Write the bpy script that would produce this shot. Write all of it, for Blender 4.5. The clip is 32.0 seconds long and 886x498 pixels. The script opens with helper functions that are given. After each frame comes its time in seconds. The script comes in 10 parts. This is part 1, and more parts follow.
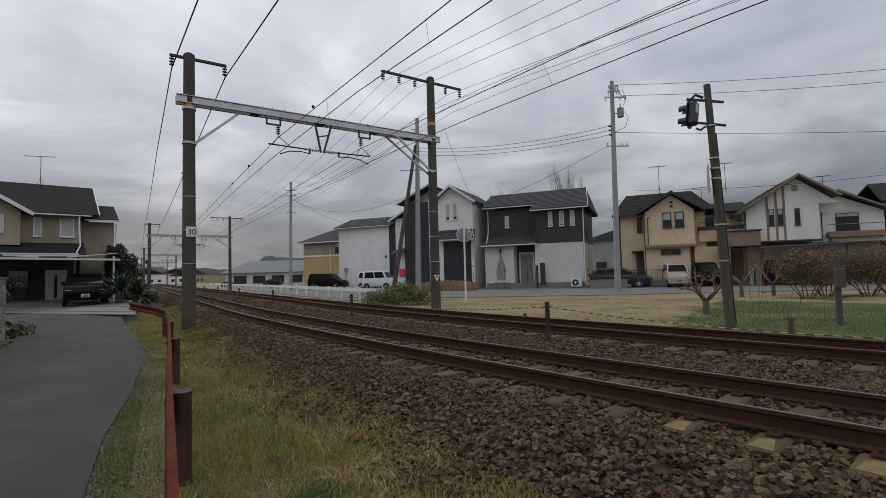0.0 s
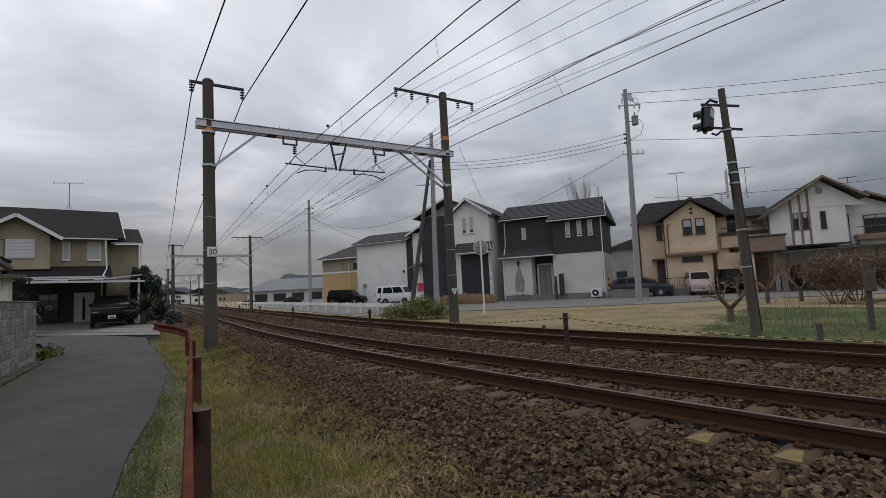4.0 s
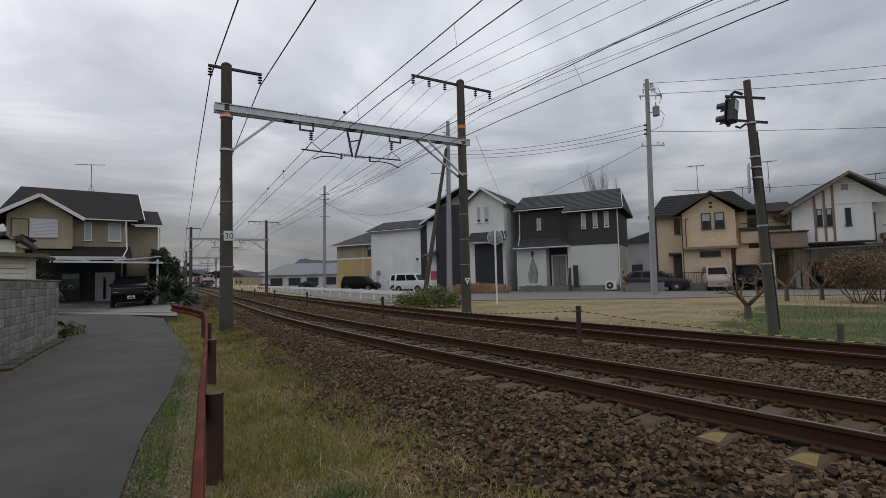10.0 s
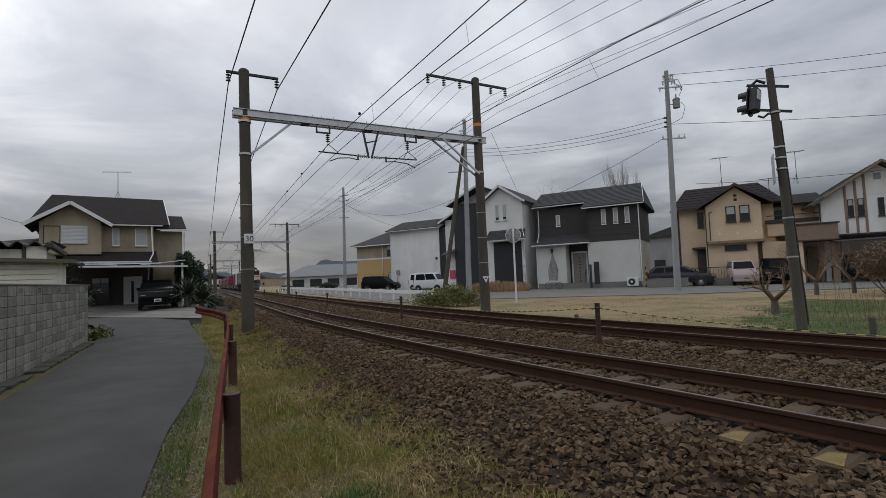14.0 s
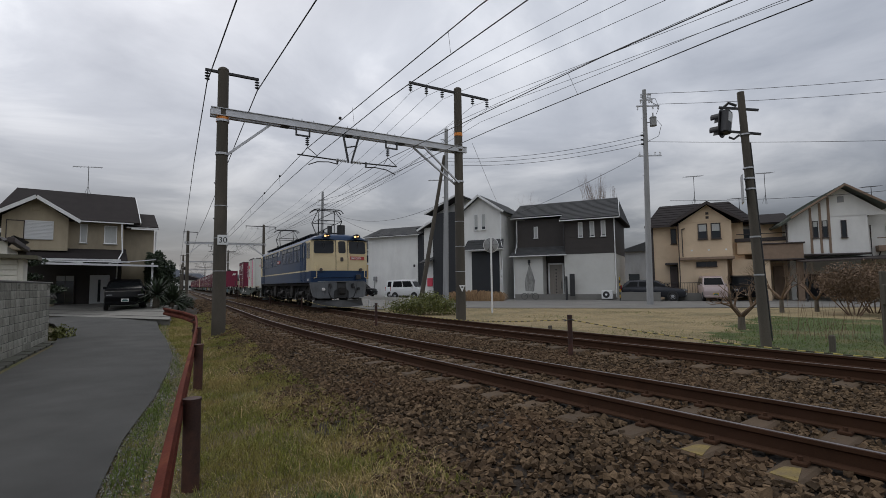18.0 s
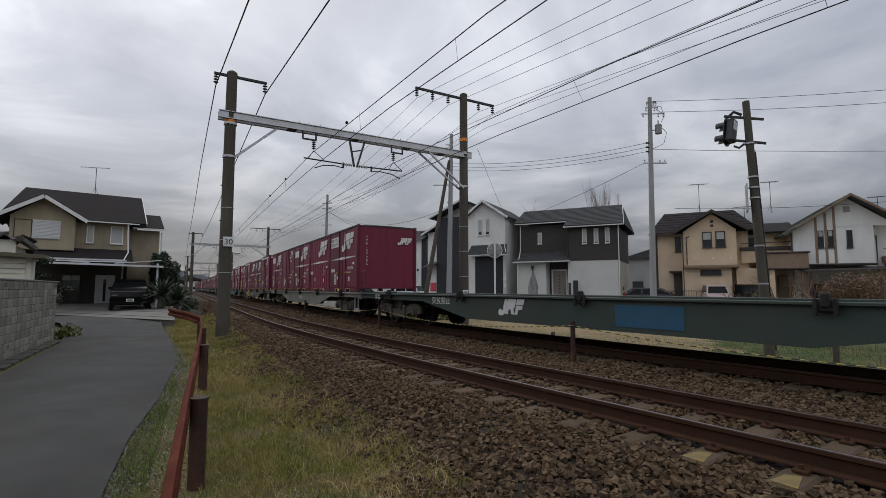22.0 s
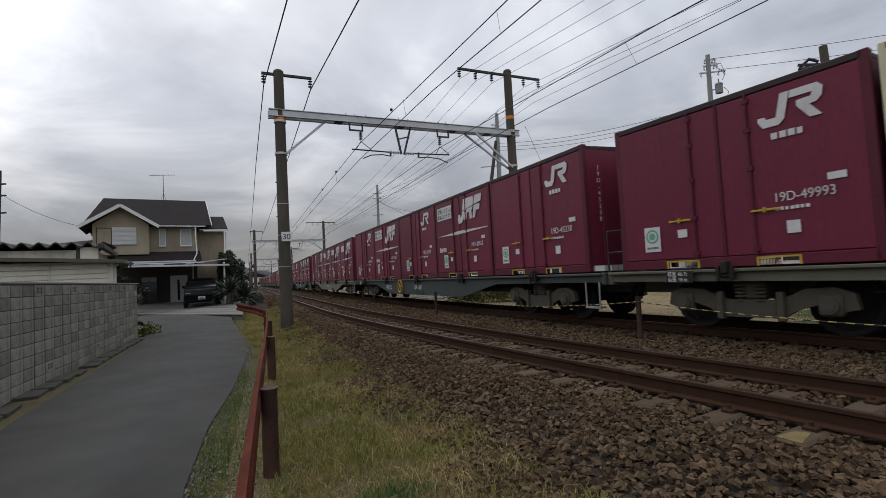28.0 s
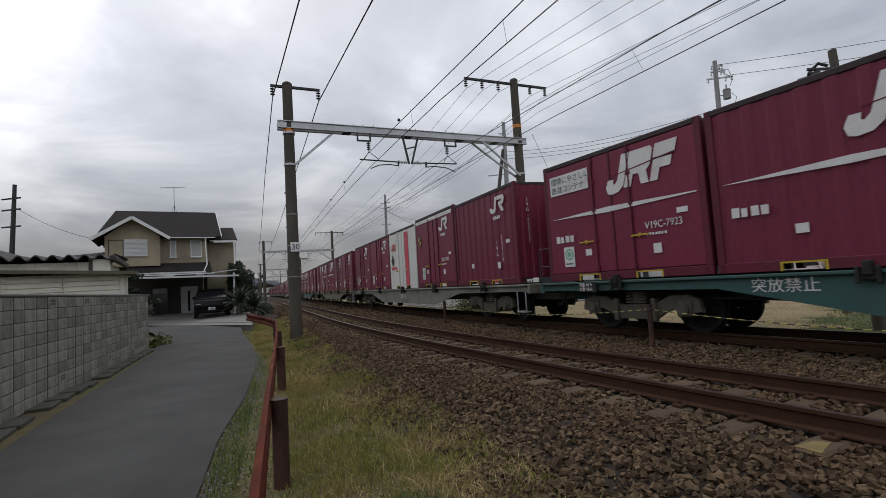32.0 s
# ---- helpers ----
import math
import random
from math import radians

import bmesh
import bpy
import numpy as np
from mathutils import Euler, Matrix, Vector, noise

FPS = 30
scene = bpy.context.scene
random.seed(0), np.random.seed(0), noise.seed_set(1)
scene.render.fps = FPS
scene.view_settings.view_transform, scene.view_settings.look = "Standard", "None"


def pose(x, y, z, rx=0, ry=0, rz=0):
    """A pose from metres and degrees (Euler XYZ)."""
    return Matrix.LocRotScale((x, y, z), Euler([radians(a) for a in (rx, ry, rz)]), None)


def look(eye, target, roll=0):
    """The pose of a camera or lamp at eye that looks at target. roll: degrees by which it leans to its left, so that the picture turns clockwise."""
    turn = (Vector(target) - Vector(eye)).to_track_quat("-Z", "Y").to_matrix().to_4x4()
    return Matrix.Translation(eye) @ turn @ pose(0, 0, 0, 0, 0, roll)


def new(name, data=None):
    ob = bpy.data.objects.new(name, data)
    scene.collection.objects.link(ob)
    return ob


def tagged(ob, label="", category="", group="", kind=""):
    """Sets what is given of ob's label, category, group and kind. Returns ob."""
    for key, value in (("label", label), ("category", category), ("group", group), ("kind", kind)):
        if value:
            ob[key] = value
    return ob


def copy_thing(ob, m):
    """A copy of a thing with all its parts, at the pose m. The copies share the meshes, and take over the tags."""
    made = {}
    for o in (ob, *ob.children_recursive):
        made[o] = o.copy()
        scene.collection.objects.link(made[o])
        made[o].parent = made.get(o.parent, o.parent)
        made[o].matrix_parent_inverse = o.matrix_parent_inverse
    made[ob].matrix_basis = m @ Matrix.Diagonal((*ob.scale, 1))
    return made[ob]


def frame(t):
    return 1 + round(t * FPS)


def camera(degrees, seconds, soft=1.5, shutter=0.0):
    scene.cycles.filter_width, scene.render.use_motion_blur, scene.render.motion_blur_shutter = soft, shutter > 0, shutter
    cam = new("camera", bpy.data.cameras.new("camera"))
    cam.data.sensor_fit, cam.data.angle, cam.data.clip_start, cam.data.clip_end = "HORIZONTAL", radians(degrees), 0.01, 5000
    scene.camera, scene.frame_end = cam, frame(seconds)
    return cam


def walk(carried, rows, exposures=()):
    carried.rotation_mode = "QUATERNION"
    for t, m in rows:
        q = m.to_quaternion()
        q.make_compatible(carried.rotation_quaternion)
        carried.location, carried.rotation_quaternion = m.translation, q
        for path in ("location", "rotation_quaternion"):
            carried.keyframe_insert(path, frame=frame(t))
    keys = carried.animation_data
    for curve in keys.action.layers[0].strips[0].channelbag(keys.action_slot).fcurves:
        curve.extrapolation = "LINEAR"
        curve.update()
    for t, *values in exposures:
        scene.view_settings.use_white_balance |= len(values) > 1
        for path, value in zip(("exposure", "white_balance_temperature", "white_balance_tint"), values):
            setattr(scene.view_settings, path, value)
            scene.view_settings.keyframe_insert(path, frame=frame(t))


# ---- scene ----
from itertools import product

cam = camera(85.37, 32.0, soft=0.5, shutter=0.05)
PATH = [
    (0, pose(-0.108, -0.038, 1.122, 92.922, 1.520, -1.031)),
    (0.5, pose(-0.107, -0.025, 1.117, 93.363, 1.693, -0.988)),
    (1, pose(-0.102, -0.023, 1.123, 93.080, 2.031, -0.493)),
    (1.5, pose(-0.088, -0.023, 1.121, 93.541, 2.213, 0.218)),
    (2, pose(-0.083, -0.024, 1.116, 94.350, 1.938, 0.217)),
    (2.5, pose(-0.083, -0.020, 1.108, 94.694, 1.598, -0.046)),
    (3, pose(-0.078, -0.014, 1.108, 94.736, 1.703, -0.136)),
    (3.5, pose(-0.072, -0.029, 1.114, 94.662, 2.467, 0.417)),
    (5.5, pose(-0.025, -0.081, 1.122, 94.405, 2.485, 2.701)),
    (6, pose(-0.023, -0.071, 1.123, 93.986, 2.441, 3.383)),
    (6.5, pose(0.021, -0.066, 1.126, 94.137, 1.589, 5.091)),
    (7, pose(0.022, -0.031, 1.143, 93.706, 1.786, 6.563)),
    (7.5, pose(-0.030, -0.028, 1.144, 92.777, 1.676, 5.449)),
    (8, pose(-0.058, -0.028, 1.146, 94.193, 0.990, 3.529)),
    (8.5, pose(-0.049, -0.025, 1.140, 94.351, 0.797, 2.187)),
    (9, pose(-0.057, -0.016, 1.140, 93.685, 1.010, 2.046)),
    (9.5, pose(-0.053, -0.020, 1.142, 93.370, 1.218, 2.569)),
    (10, pose(-0.052, -0.025, 1.139, 93.308, 1.470, 2.766)),
    (10.5, pose(-0.042, -0.022, 1.140, 93.353, 1.868, 2.818)),
    (11, pose(-0.041, -0.012, 1.141, 93.006, 1.784, 2.862)),
    (11.5, pose(-0.044, -0.012, 1.140, 93.217, 1.848, 3.302)),
    (12, pose(-0.033, -0.010, 1.143, 93.222, 1.996, 3.390)),
    (12.5, pose(-0.023, -0.005, 1.141, 93.050, 2.410, 3.802)),
    (13, pose(-0.010, -0.007, 1.137, 92.819, 2.515, 4.537)),
    (13.5, pose(0.005, -0.003, 1.140, 92.845, 2.660, 4.947)),
    (14, pose(0.014, -0.004, 1.138, 93.257, 2.377, 5.146)),
    (14.5, pose(0.035, -0.015, 1.133, 93.537, 2.268, 5.543)),
    (16.5, pose(0.063, -0.019, 1.133, 93.776, 1.963, 4.379)),
    (17, pose(0.060, -0.017, 1.131, 93.395, 1.390, 3.905)),
    (17.5, pose(0.070, 0.004, 1.141, 93.533, 1.029, 3.037)),
    (18, pose(0.070, 0.007, 1.137, 94.136, 0.735, 2.516)),
    (18.5, pose(0.085, 0.009, 1.141, 94.635, 0.722, 1.912)),
    (19, pose(0.091, 0.008, 1.132, 94.691, 0.316, 0.943)),
    (19.5, pose(0.072, -0.014, 1.141, 94.551, -0.179, -0.216)),
    (20, pose(0.065, -0.021, 1.142, 94.468, -0.247, -0.214)),
    (20.5, pose(0.064, -0.019, 1.133, 94.717, -0.221, 0.033)),
    (21, pose(0.064, -0.020, 1.135, 94.578, 0.119, 0.749)),
    (21.5, pose(0.070, -0.020, 1.138, 94.598, 0.006, 1.992)),
    (22, pose(0.057, -0.045, 1.133, 94.697, -0.065, 2.877)),
    (22.5, pose(0.057, -0.064, 1.124, 95.019, 0.323, 3.389)),
    (23, pose(0.069, -0.064, 1.131, 95.262, 1.220, 3.173)),
    (23.5, pose(0.069, -0.056, 1.118, 95.524, 0.936, 3.155)),
    (24, pose(0.036, 0.018, 1.123, 94.226, 2.238, 8.001)),
    (24.5, pose(0.041, 0.046, 1.111, 94.732, 2.759, 10.237)),
    (25, pose(0.046, 0.063, 1.114, 94.106, 2.155, 11.276)),
    (25.5, pose(0.038, 0.067, 1.112, 93.802, 2.087, 12.363)),
    (27.5, pose(0.019, 0.064, 1.131, 93.503, 2.765, 8.507)),
    (28, pose(0.004, 0.091, 1.117, 92.969, 3.009, 9.246)),
    (28.5, pose(-0.013, 0.109, 1.116, 93.493, 3.573, 9.724)),
    (29, pose(-0.022, 0.122, 1.113, 94.146, 3.632, 10.383)),
    (29.5, pose(-0.032, 0.131, 1.114, 94.257, 3.779, 10.407)),
    (30, pose(-0.028, 0.128, 1.111, 94.461, 3.619, 10.485)),
    (30.5, pose(-0.009, 0.117, 1.114, 94.309, 3.642, 9.717)),
    (31, pose(-0.009, 0.097, 1.114, 94.111, 3.374, 9.609)),
    (31.5, pose(-0.002, 0.086, 1.115, 94.281, 3.493, 9.160)),
    (32, pose(-0.008, 0.096, 1.117, 94.088, 3.471, 10.231)),
]
walk(cam, PATH, [(0.0, 0.0), (19.2, 0.0), (20.0, 0.26), (20.6, 0.2), (21.5, 0.0), (24.0, 0.05), (32.0, 0.05)])


# ---- the line of the railway: straight, an easy bend, straight ----
P0, PSI, KAP, S1 = 4.267, radians(40.04), 0.0075, 20.0
AHEAD = Vector((-math.sin(PSI), math.cos(PSI)))
SIDE = Vector((math.cos(PSI), math.sin(PSI)))
GAUGE = 1.08          # between rail heads' centres
SPACING = 3.745       # from track to track
MID1, MID2 = GAUGE / 2, SPACING + GAUGE / 2


def turn_at(s):
    return KAP * min(max(s, 0.0), S1)


def trk(s, off, z=0.0):
    """The place s metres along the line and off metres to the side of the nearest rail (positive: away from the lane)."""
    sc = min(max(s, 0.0), S1)
    th = KAP * sc
    u = math.sin(th) / KAP + (s - sc) * math.cos(th) - off * math.sin(th)
    v = (1 - math.cos(th)) / KAP + (s - sc) * math.sin(th) + off * math.cos(th) + P0
    p = AHEAD * u + SIDE * v
    return Vector((p.x, p.y, z))


def heading(s):
    """Angle of the line about z (radians), 0 along +y."""
    return PSI - turn_at(s)


def on_track(s, off, z=0.0, extra=0.0):
    """A pose on the line: y along it, away; x away from the lane."""
    return Matrix.Translation(trk(s, off, z)) @ Matrix.Rotation(heading(s) + extra, 4, "Z")


# ---- light ----
world = bpy.data.worlds.new("sky")
scene.world = world
world.use_nodes = True
wn, wl = world.node_tree.nodes, world.node_tree.links
wn.clear()
w_out = wn.new("ShaderNodeOutputWorld")
w_bg = wn.new("ShaderNodeBackground")
w_sky = wn.new("ShaderNodeTexSky")
w_sky.sky_type, w_sky.sun_disc = "NISHITA", False
w_sky.sun_elevation, w_sky.sun_rotation = radians(48), radians(-35)
w_sky.air_density, w_sky.dust_density = 1.0, 3.0
w_co = wn.new("ShaderNodeTexCoord")
w_sep = wn.new("ShaderNodeSeparateXYZ")
wl.new(w_co.outputs["Generated"], w_sep.inputs[0])
# the cloud sheet: directions flattened onto a plane overhead
w_z = wn.new("ShaderNodeMath"); w_z.operation = "ADD"; w_z.inputs[1].default_value = 0.16
wl.new(w_sep.outputs["Z"], w_z.inputs[0])
w_zc = wn.new("ShaderNodeMath"); w_zc.operation = "MAXIMUM"; w_zc.inputs[1].default_value = 0.05
wl.new(w_z.outputs[0], w_zc.inputs[0])
w_dx = wn.new("ShaderNodeMath"); w_dx.operation = "DIVIDE"
w_dy = wn.new("ShaderNodeMath"); w_dy.operation = "DIVIDE"
wl.new(w_sep.outputs["X"], w_dx.inputs[0]); wl.new(w_zc.outputs[0], w_dx.inputs[1])
wl.new(w_sep.outputs["Y"], w_dy.inputs[0]); wl.new(w_zc.outputs[0], w_dy.inputs[1])
w_cmb = wn.new("ShaderNodeCombineXYZ")
wl.new(w_dx.outputs[0], w_cmb.inputs[0]); wl.new(w_dy.outputs[0], w_cmb.inputs[1])
w_n1 = wn.new("ShaderNodeTexNoise"); w_n1.inputs["Scale"].default_value = 1.1
w_n1.inputs["Detail"].default_value = 9; w_n1.inputs["Roughness"].default_value = 0.55
w_n1.inputs["Distortion"].default_value = 0.5
w_n2 = wn.new("ShaderNodeTexNoise"); w_n2.inputs["Scale"].default_value = 0.45; w_n2.inputs["Detail"].default_value = 3
wl.new(w_cmb.outputs[0], w_n1.inputs["Vector"]); wl.new(w_cmb.outputs[0], w_n2.inputs["Vector"])
w_add = wn.new("ShaderNodeMath"); w_add.operation = "ADD"
wl.new(w_n1.outputs["Fac"], w_add.inputs[0]); wl.new(w_n2.outputs["Fac"], w_add.inputs[1])
w_ramp = wn.new("ShaderNodeValToRGB")
w_half = wn.new("ShaderNodeMath"); w_half.operation = "MULTIPLY"; w_half.inputs[1].default_value = 0.5
wl.new(w_add.outputs[0], w_half.inputs[0]); wl.new(w_half.outputs[0], w_ramp.inputs[0])
e = w_ramp.color_ramp.elements
e[0].position, e[0].color = 0.38, (0.34, 0.365, 0.42, 1)
e[1].position, e[1].color = 0.62, (0.98, 0.99, 1.02, 1)
m_ = e.new(0.49); m_.color = (0.52, 0.545, 0.6, 1)
# the low band of cloud towards the hills is darker
w_low = wn.new("ShaderNodeValToRGB")
le = w_low.color_ramp.elements
le[0].position, le[0].color = 0.0, (0.34, 0.34, 0.34, 1)
le[1].position, le[1].color = 0.44, (1.03, 1.03, 1.03, 1)
for at_, v_ in ((0.05, 0.3), (0.12, 0.37), (0.2, 0.54), (0.3, 0.8)):
    le.new(at_).color = (v_, v_, v_ * 1.01, 1)
wl.new(w_sep.outputs["Z"], w_low.inputs[0])
w_mul = wn.new("ShaderNodeMixRGB"); w_mul.blend_type = "MULTIPLY"; w_mul.inputs[0].default_value = 1.0
wl.new(w_ramp.outputs[0], w_mul.inputs[1]); wl.new(w_low.outputs[0], w_mul.inputs[2])
w_mix = wn.new("ShaderNodeMixRGB"); w_mix.blend_type = "ADD"; w_mix.inputs[0].default_value = 0.012
# the cloud is thinner, and brighter, over the lane's side
w_gl = wn.new("ShaderNodeMapRange")
w_gl.inputs["From Min"].default_value, w_gl.inputs["From Max"].default_value = -0.75, 0.1
w_gl.inputs["To Min"].default_value, w_gl.inputs["To Max"].default_value = 1.18, 1.0
wl.new(w_sep.outputs["X"], w_gl.inputs["Value"])
w_mul2 = wn.new("ShaderNodeMixRGB"); w_mul2.blend_type = "MULTIPLY"; w_mul2.inputs[0].default_value = 1.0
wl.new(w_mul.outputs[0], w_mul2.inputs[1]); wl.new(w_gl.outputs[0], w_mul2.inputs[2])
wl.new(w_mul2.outputs[0], w_mix.inputs[1]); wl.new(w_sky.outputs[0], w_mix.inputs[2])
wl.new(w_mix.outputs[0], w_bg.inputs["Color"])
w_bg.inputs["Strength"].default_value = 1.06
wl.new(w_bg.outputs[0], w_out.inputs[0])

sun = new("sun", bpy.data.lights.new("sun", "SUN"))
sun.data.energy, sun.data.angle, sun.data.color = 0.5, radians(25), (1.0, 0.96, 0.9)
sun.matrix_world = look((0, 0, 60), (30, -36, 0))
scene.view_settings.exposure = 0.0


# ---- materials ----
def mat(name, base, rough=0.7, metal=0.0, vary=0.15, scale=3.0, fine=40.0, bump=0.15, stain=None, stain_amt=0.4, stain_scale=0.8, stain_pos=(0.45, 0.7), isl=0.0, rnd=0.0, glow=None, spec=0.5, stretch=(1, 1, 1), bump_d=0.01):
    """A worn surface: base colour varied at two scales, an optional stain, fine relief. isl / rnd: change from piece to piece."""
    m = bpy.data.materials.new(name)
    m.use_nodes = True
    n, l = m.node_tree.nodes, m.node_tree.links
    b = n["Principled BSDF"]
    b.inputs["Roughness"].default_value, b.inputs["Metallic"].default_value = rough, metal
    b.inputs["Specular IOR Level"].default_value = spec
    co = n.new("ShaderNodeTexCoord")
    mp = n.new("ShaderNodeMapping")
    mp.inputs["Scale"].default_value = stretch
    l.new(co.outputs["Object"], mp.inputs[0])
    n1 = n.new("ShaderNodeTexNoise"); n1.inputs["Scale"].default_value = scale; n1.inputs["Detail"].default_value = 6
    n2 = n.new("ShaderNodeTexNoise"); n2.inputs["Scale"].default_value = fine; n2.inputs["Detail"].default_value = 4
    l.new(mp.outputs[0], n1.inputs["Vector"]); l.new(mp.outputs[0], n2.inputs["Vector"])
    mix = n.new("ShaderNodeMath"); mix.operation = "ADD"
    l.new(n1.outputs["Fac"], mix.inputs[0]); l.new(n2.outputs["Fac"], mix.inputs[1])
    rng = n.new("ShaderNodeMapRange")
    rng.inputs["From Min"].default_value, rng.inputs["From Max"].default_value = 0.6, 1.4
    rng.inputs["To Min"].default_value, rng.inputs["To Max"].default_value = 1 - vary, 1 + vary
    l.new(mix.outputs[0], rng.inputs["Value"])
    val = rng.outputs[0]
    if isl or rnd:
        src = n.new("ShaderNodeNewGeometry").outputs["Random Per Island"] if isl else n.new("ShaderNodeObjectInfo").outputs["Random"]
        amt = isl or rnd
        r2 = n.new("ShaderNodeMapRange")
        r2.inputs["To Min"].default_value, r2.inputs["To Max"].default_value = 1 - amt, 1 + amt
        l.new(src, r2.inputs["Value"])
        mu = n.new("ShaderNodeMath"); mu.operation = "MULTIPLY"
        l.new(val, mu.inputs[0]); l.new(r2.outputs[0], mu.inputs[1])
        val = mu.outputs[0]
    col = n.new("ShaderNodeMixRGB"); col.blend_type = "MULTIPLY"; col.inputs[0].default_value = 1.0
    col.inputs[1].default_value = (*base, 1)
    l.new(val, col.inputs[2])
    out = col.outputs[0]
    if stain:
        n3 = n.new("ShaderNodeTexNoise"); n3.inputs["Scale"].default_value = stain_scale; n3.inputs["Detail"].default_value = 8
        n3.inputs["Roughness"].default_value = 0.65
        l.new(mp.outputs[0], n3.inputs["Vector"])
        r3 = n.new("ShaderNodeMapRange"); r3.clamp = True
        r3.inputs["From Min"].default_value, r3.inputs["From Max"].default_value = stain_pos
        r3.inputs["To Max"].default_value = stain_amt
        l.new(n3.outputs["Fac"], r3.inputs["Value"])
        mx = n.new("ShaderNodeMixRGB")
        mx.inputs[2].default_value = (*stain, 1)
        l.new(r3.outputs[0], mx.inputs[0]); l.new(out, mx.inputs[1])
        out = mx.outputs[0]
    l.new(out, b.inputs["Base Color"])
    if bump:
        bp = n.new("ShaderNodeBump"); bp.inputs["Strength"].default_value = bump; bp.inputs["Distance"].default_value = bump_d
        l.new(n2.outputs["Fac"], bp.inputs["Height"]); l.new(bp.outputs[0], b.inputs["Normal"])
    if glow:
        b.inputs["Emission Color"].default_value = (*glow[:3], 1)
        b.inputs["Emission Strength"].default_value = glow[3]
    return m


def glass_mat(name, tint=(0.02, 0.025, 0.03), rough=0.04):
    m = bpy.data.materials.new(name)
    m.use_nodes = True
    b = m.node_tree.nodes["Principled BSDF"]
    b.inputs["Base Color"].default_value = (*tint, 1)
    b.inputs["Roughness"].default_value = rough
    b.inputs["Specular IOR Level"].default_value = 0.6
    return m


# ---- mesh helpers ----
class Bm:
    """Gathers faces for one mesh."""

    def __init__(self):
        self.v, self.f = [], []

    def add(self, vs, fs, m=None):
        k = len(self.v)
        self.v += [tuple(m @ Vector(p)) if m else tuple(p) for p in vs]
        self.f += [tuple(i + k for i in f) for f in fs]
        return self

    def box(self, x0, x1, y0, y1, z0, z1, m=None):
        vs = [(x, y, z) for z in (z0, z1) for y in (y0, y1) for x in (x0, x1)]
        return self.add(vs, [(0, 2, 3, 1), (4, 5, 7, 6), (0, 1, 5, 4), (2, 6, 7, 3), (0, 4, 6, 2), (1, 3, 7, 5)], m)

    def cbox(self, x0, x1, y0, y1, z0, z1, c=0.01, m=None):
        """A box with chamfered edges."""
        lo, hi = (x0, y0, z0), (x1, y1, z1)
        vs, idx = [], {}
        for sx, sy, sz in product((0, 1), repeat=3):
            for ax in range(3):
                p = []
                for a, s in enumerate((sx, sy, sz)):
                    e_ = hi[a] if s else lo[a]
                    p.append(e_ if a == ax else e_ + (-c if s else c))
                idx[sx, sy, sz, ax] = len(vs)
                vs.append(p)
        fs = []
        for ax in range(3):
            b, d = (ax + 1) % 3, (ax + 2) % 3
            for s in (0, 1):
                q = []
                for sb, sd in ((0, 0), (1, 0), (1, 1), (0, 1)):
                    k = [0, 0, 0]; k[ax], k[b], k[d] = s, sb, sd
                    q.append(idx[(*k, ax)])
                fs.append(q if s else q[::-1])
        for ax in range(3):
            b, d = (ax + 1) % 3, (ax + 2) % 3
            for sb, sd in product((0, 1), repeat=2):
                k0 = [0, 0, 0]; k0[b], k0[d] = sb, sd
                k1 = list(k0); k1[ax] = 1
                q = [idx[(*k0, b)], idx[(*k1, b)], idx[(*k1, d)], idx[(*k0, d)]]
                fs.append(q if sb == sd else q[::-1])
        for s in product((0, 1), repeat=3):
            q = [idx[(*s, 0)], idx[(*s, 1)], idx[(*s, 2)]]
            fs.append(q if sum(s) % 2 else q[::-1])
        return self.add(vs, fs, m)

    def cyl(self, p0, p1, r0, r1=None, n=12, caps=True):
        r1 = r0 if r1 is None else r1
        p0, p1 = Vector(p0), Vector(p1)
        q = (p1 - p0).to_track_quat("Z", "Y").to_matrix()
        k = len(self.v)
        for p, r in ((p0, r0), (p1, r1)):
            for i in range(n):
                a = 2 * math.pi * i / n
                self.v.append(tuple(p + q @ Vector((r * math.cos(a), r * math.sin(a), 0))))
        self.f += [(k + i, k + (i + 1) % n, k + n + (i + 1) % n, k + n + i) for i in range(n)]
        if caps:
            self.f += [tuple(k + i for i in reversed(range(n))), tuple(k + n + i for i in range(n))]
        return self

    def tube(self, pts, r, n=8, closed=False):
        """One bent round bar through the points."""
        pts = [Vector(p) for p in pts]
        k, m = len(self.v), len(pts)
        side = None
        for i, p in enumerate(pts):
            a = pts[i - 1] if i or closed else p
            c = pts[(i + 1) % m] if i < m - 1 or closed else p
            d = ((c - p).normalized() + (p - a).normalized()).normalized()
            if side is None:
                side = d.orthogonal().normalized()
            side = (side - d * side.dot(d)).normalized()
            up = d.cross(side)
            self.v += [tuple(p + side * (r * math.cos(2 * math.pi * j / n)) + up * (r * math.sin(2 * math.pi * j / n))) for j in range(n)]
        for i in range(m if closed else m - 1):
            q = (i + 1) % m
            self.f += [(k + i * n + j, k + i * n + (j + 1) % n, k + q * n + (j + 1) % n, k + q * n + j) for j in range(n)]
        if not closed:
            self.f += [tuple(k + j for j in reversed(range(n))), tuple(k + (m - 1) * n + j for j in range(n))]
        return self

    def prism(self, poly, y0, y1, m=None):
        """An outline in x, z pushed along y."""
        n = len(poly)
        vs = [(x, y0, z) for x, z in poly] + [(x, y1, z) for x, z in poly]
        fs = [tuple(range(n)), tuple(range(2 * n - 1, n - 1, -1))] + [(i, i + n, (i + 1) % n + n, (i + 1) % n) for i in range(n)]
        return self.add(vs, fs, m)

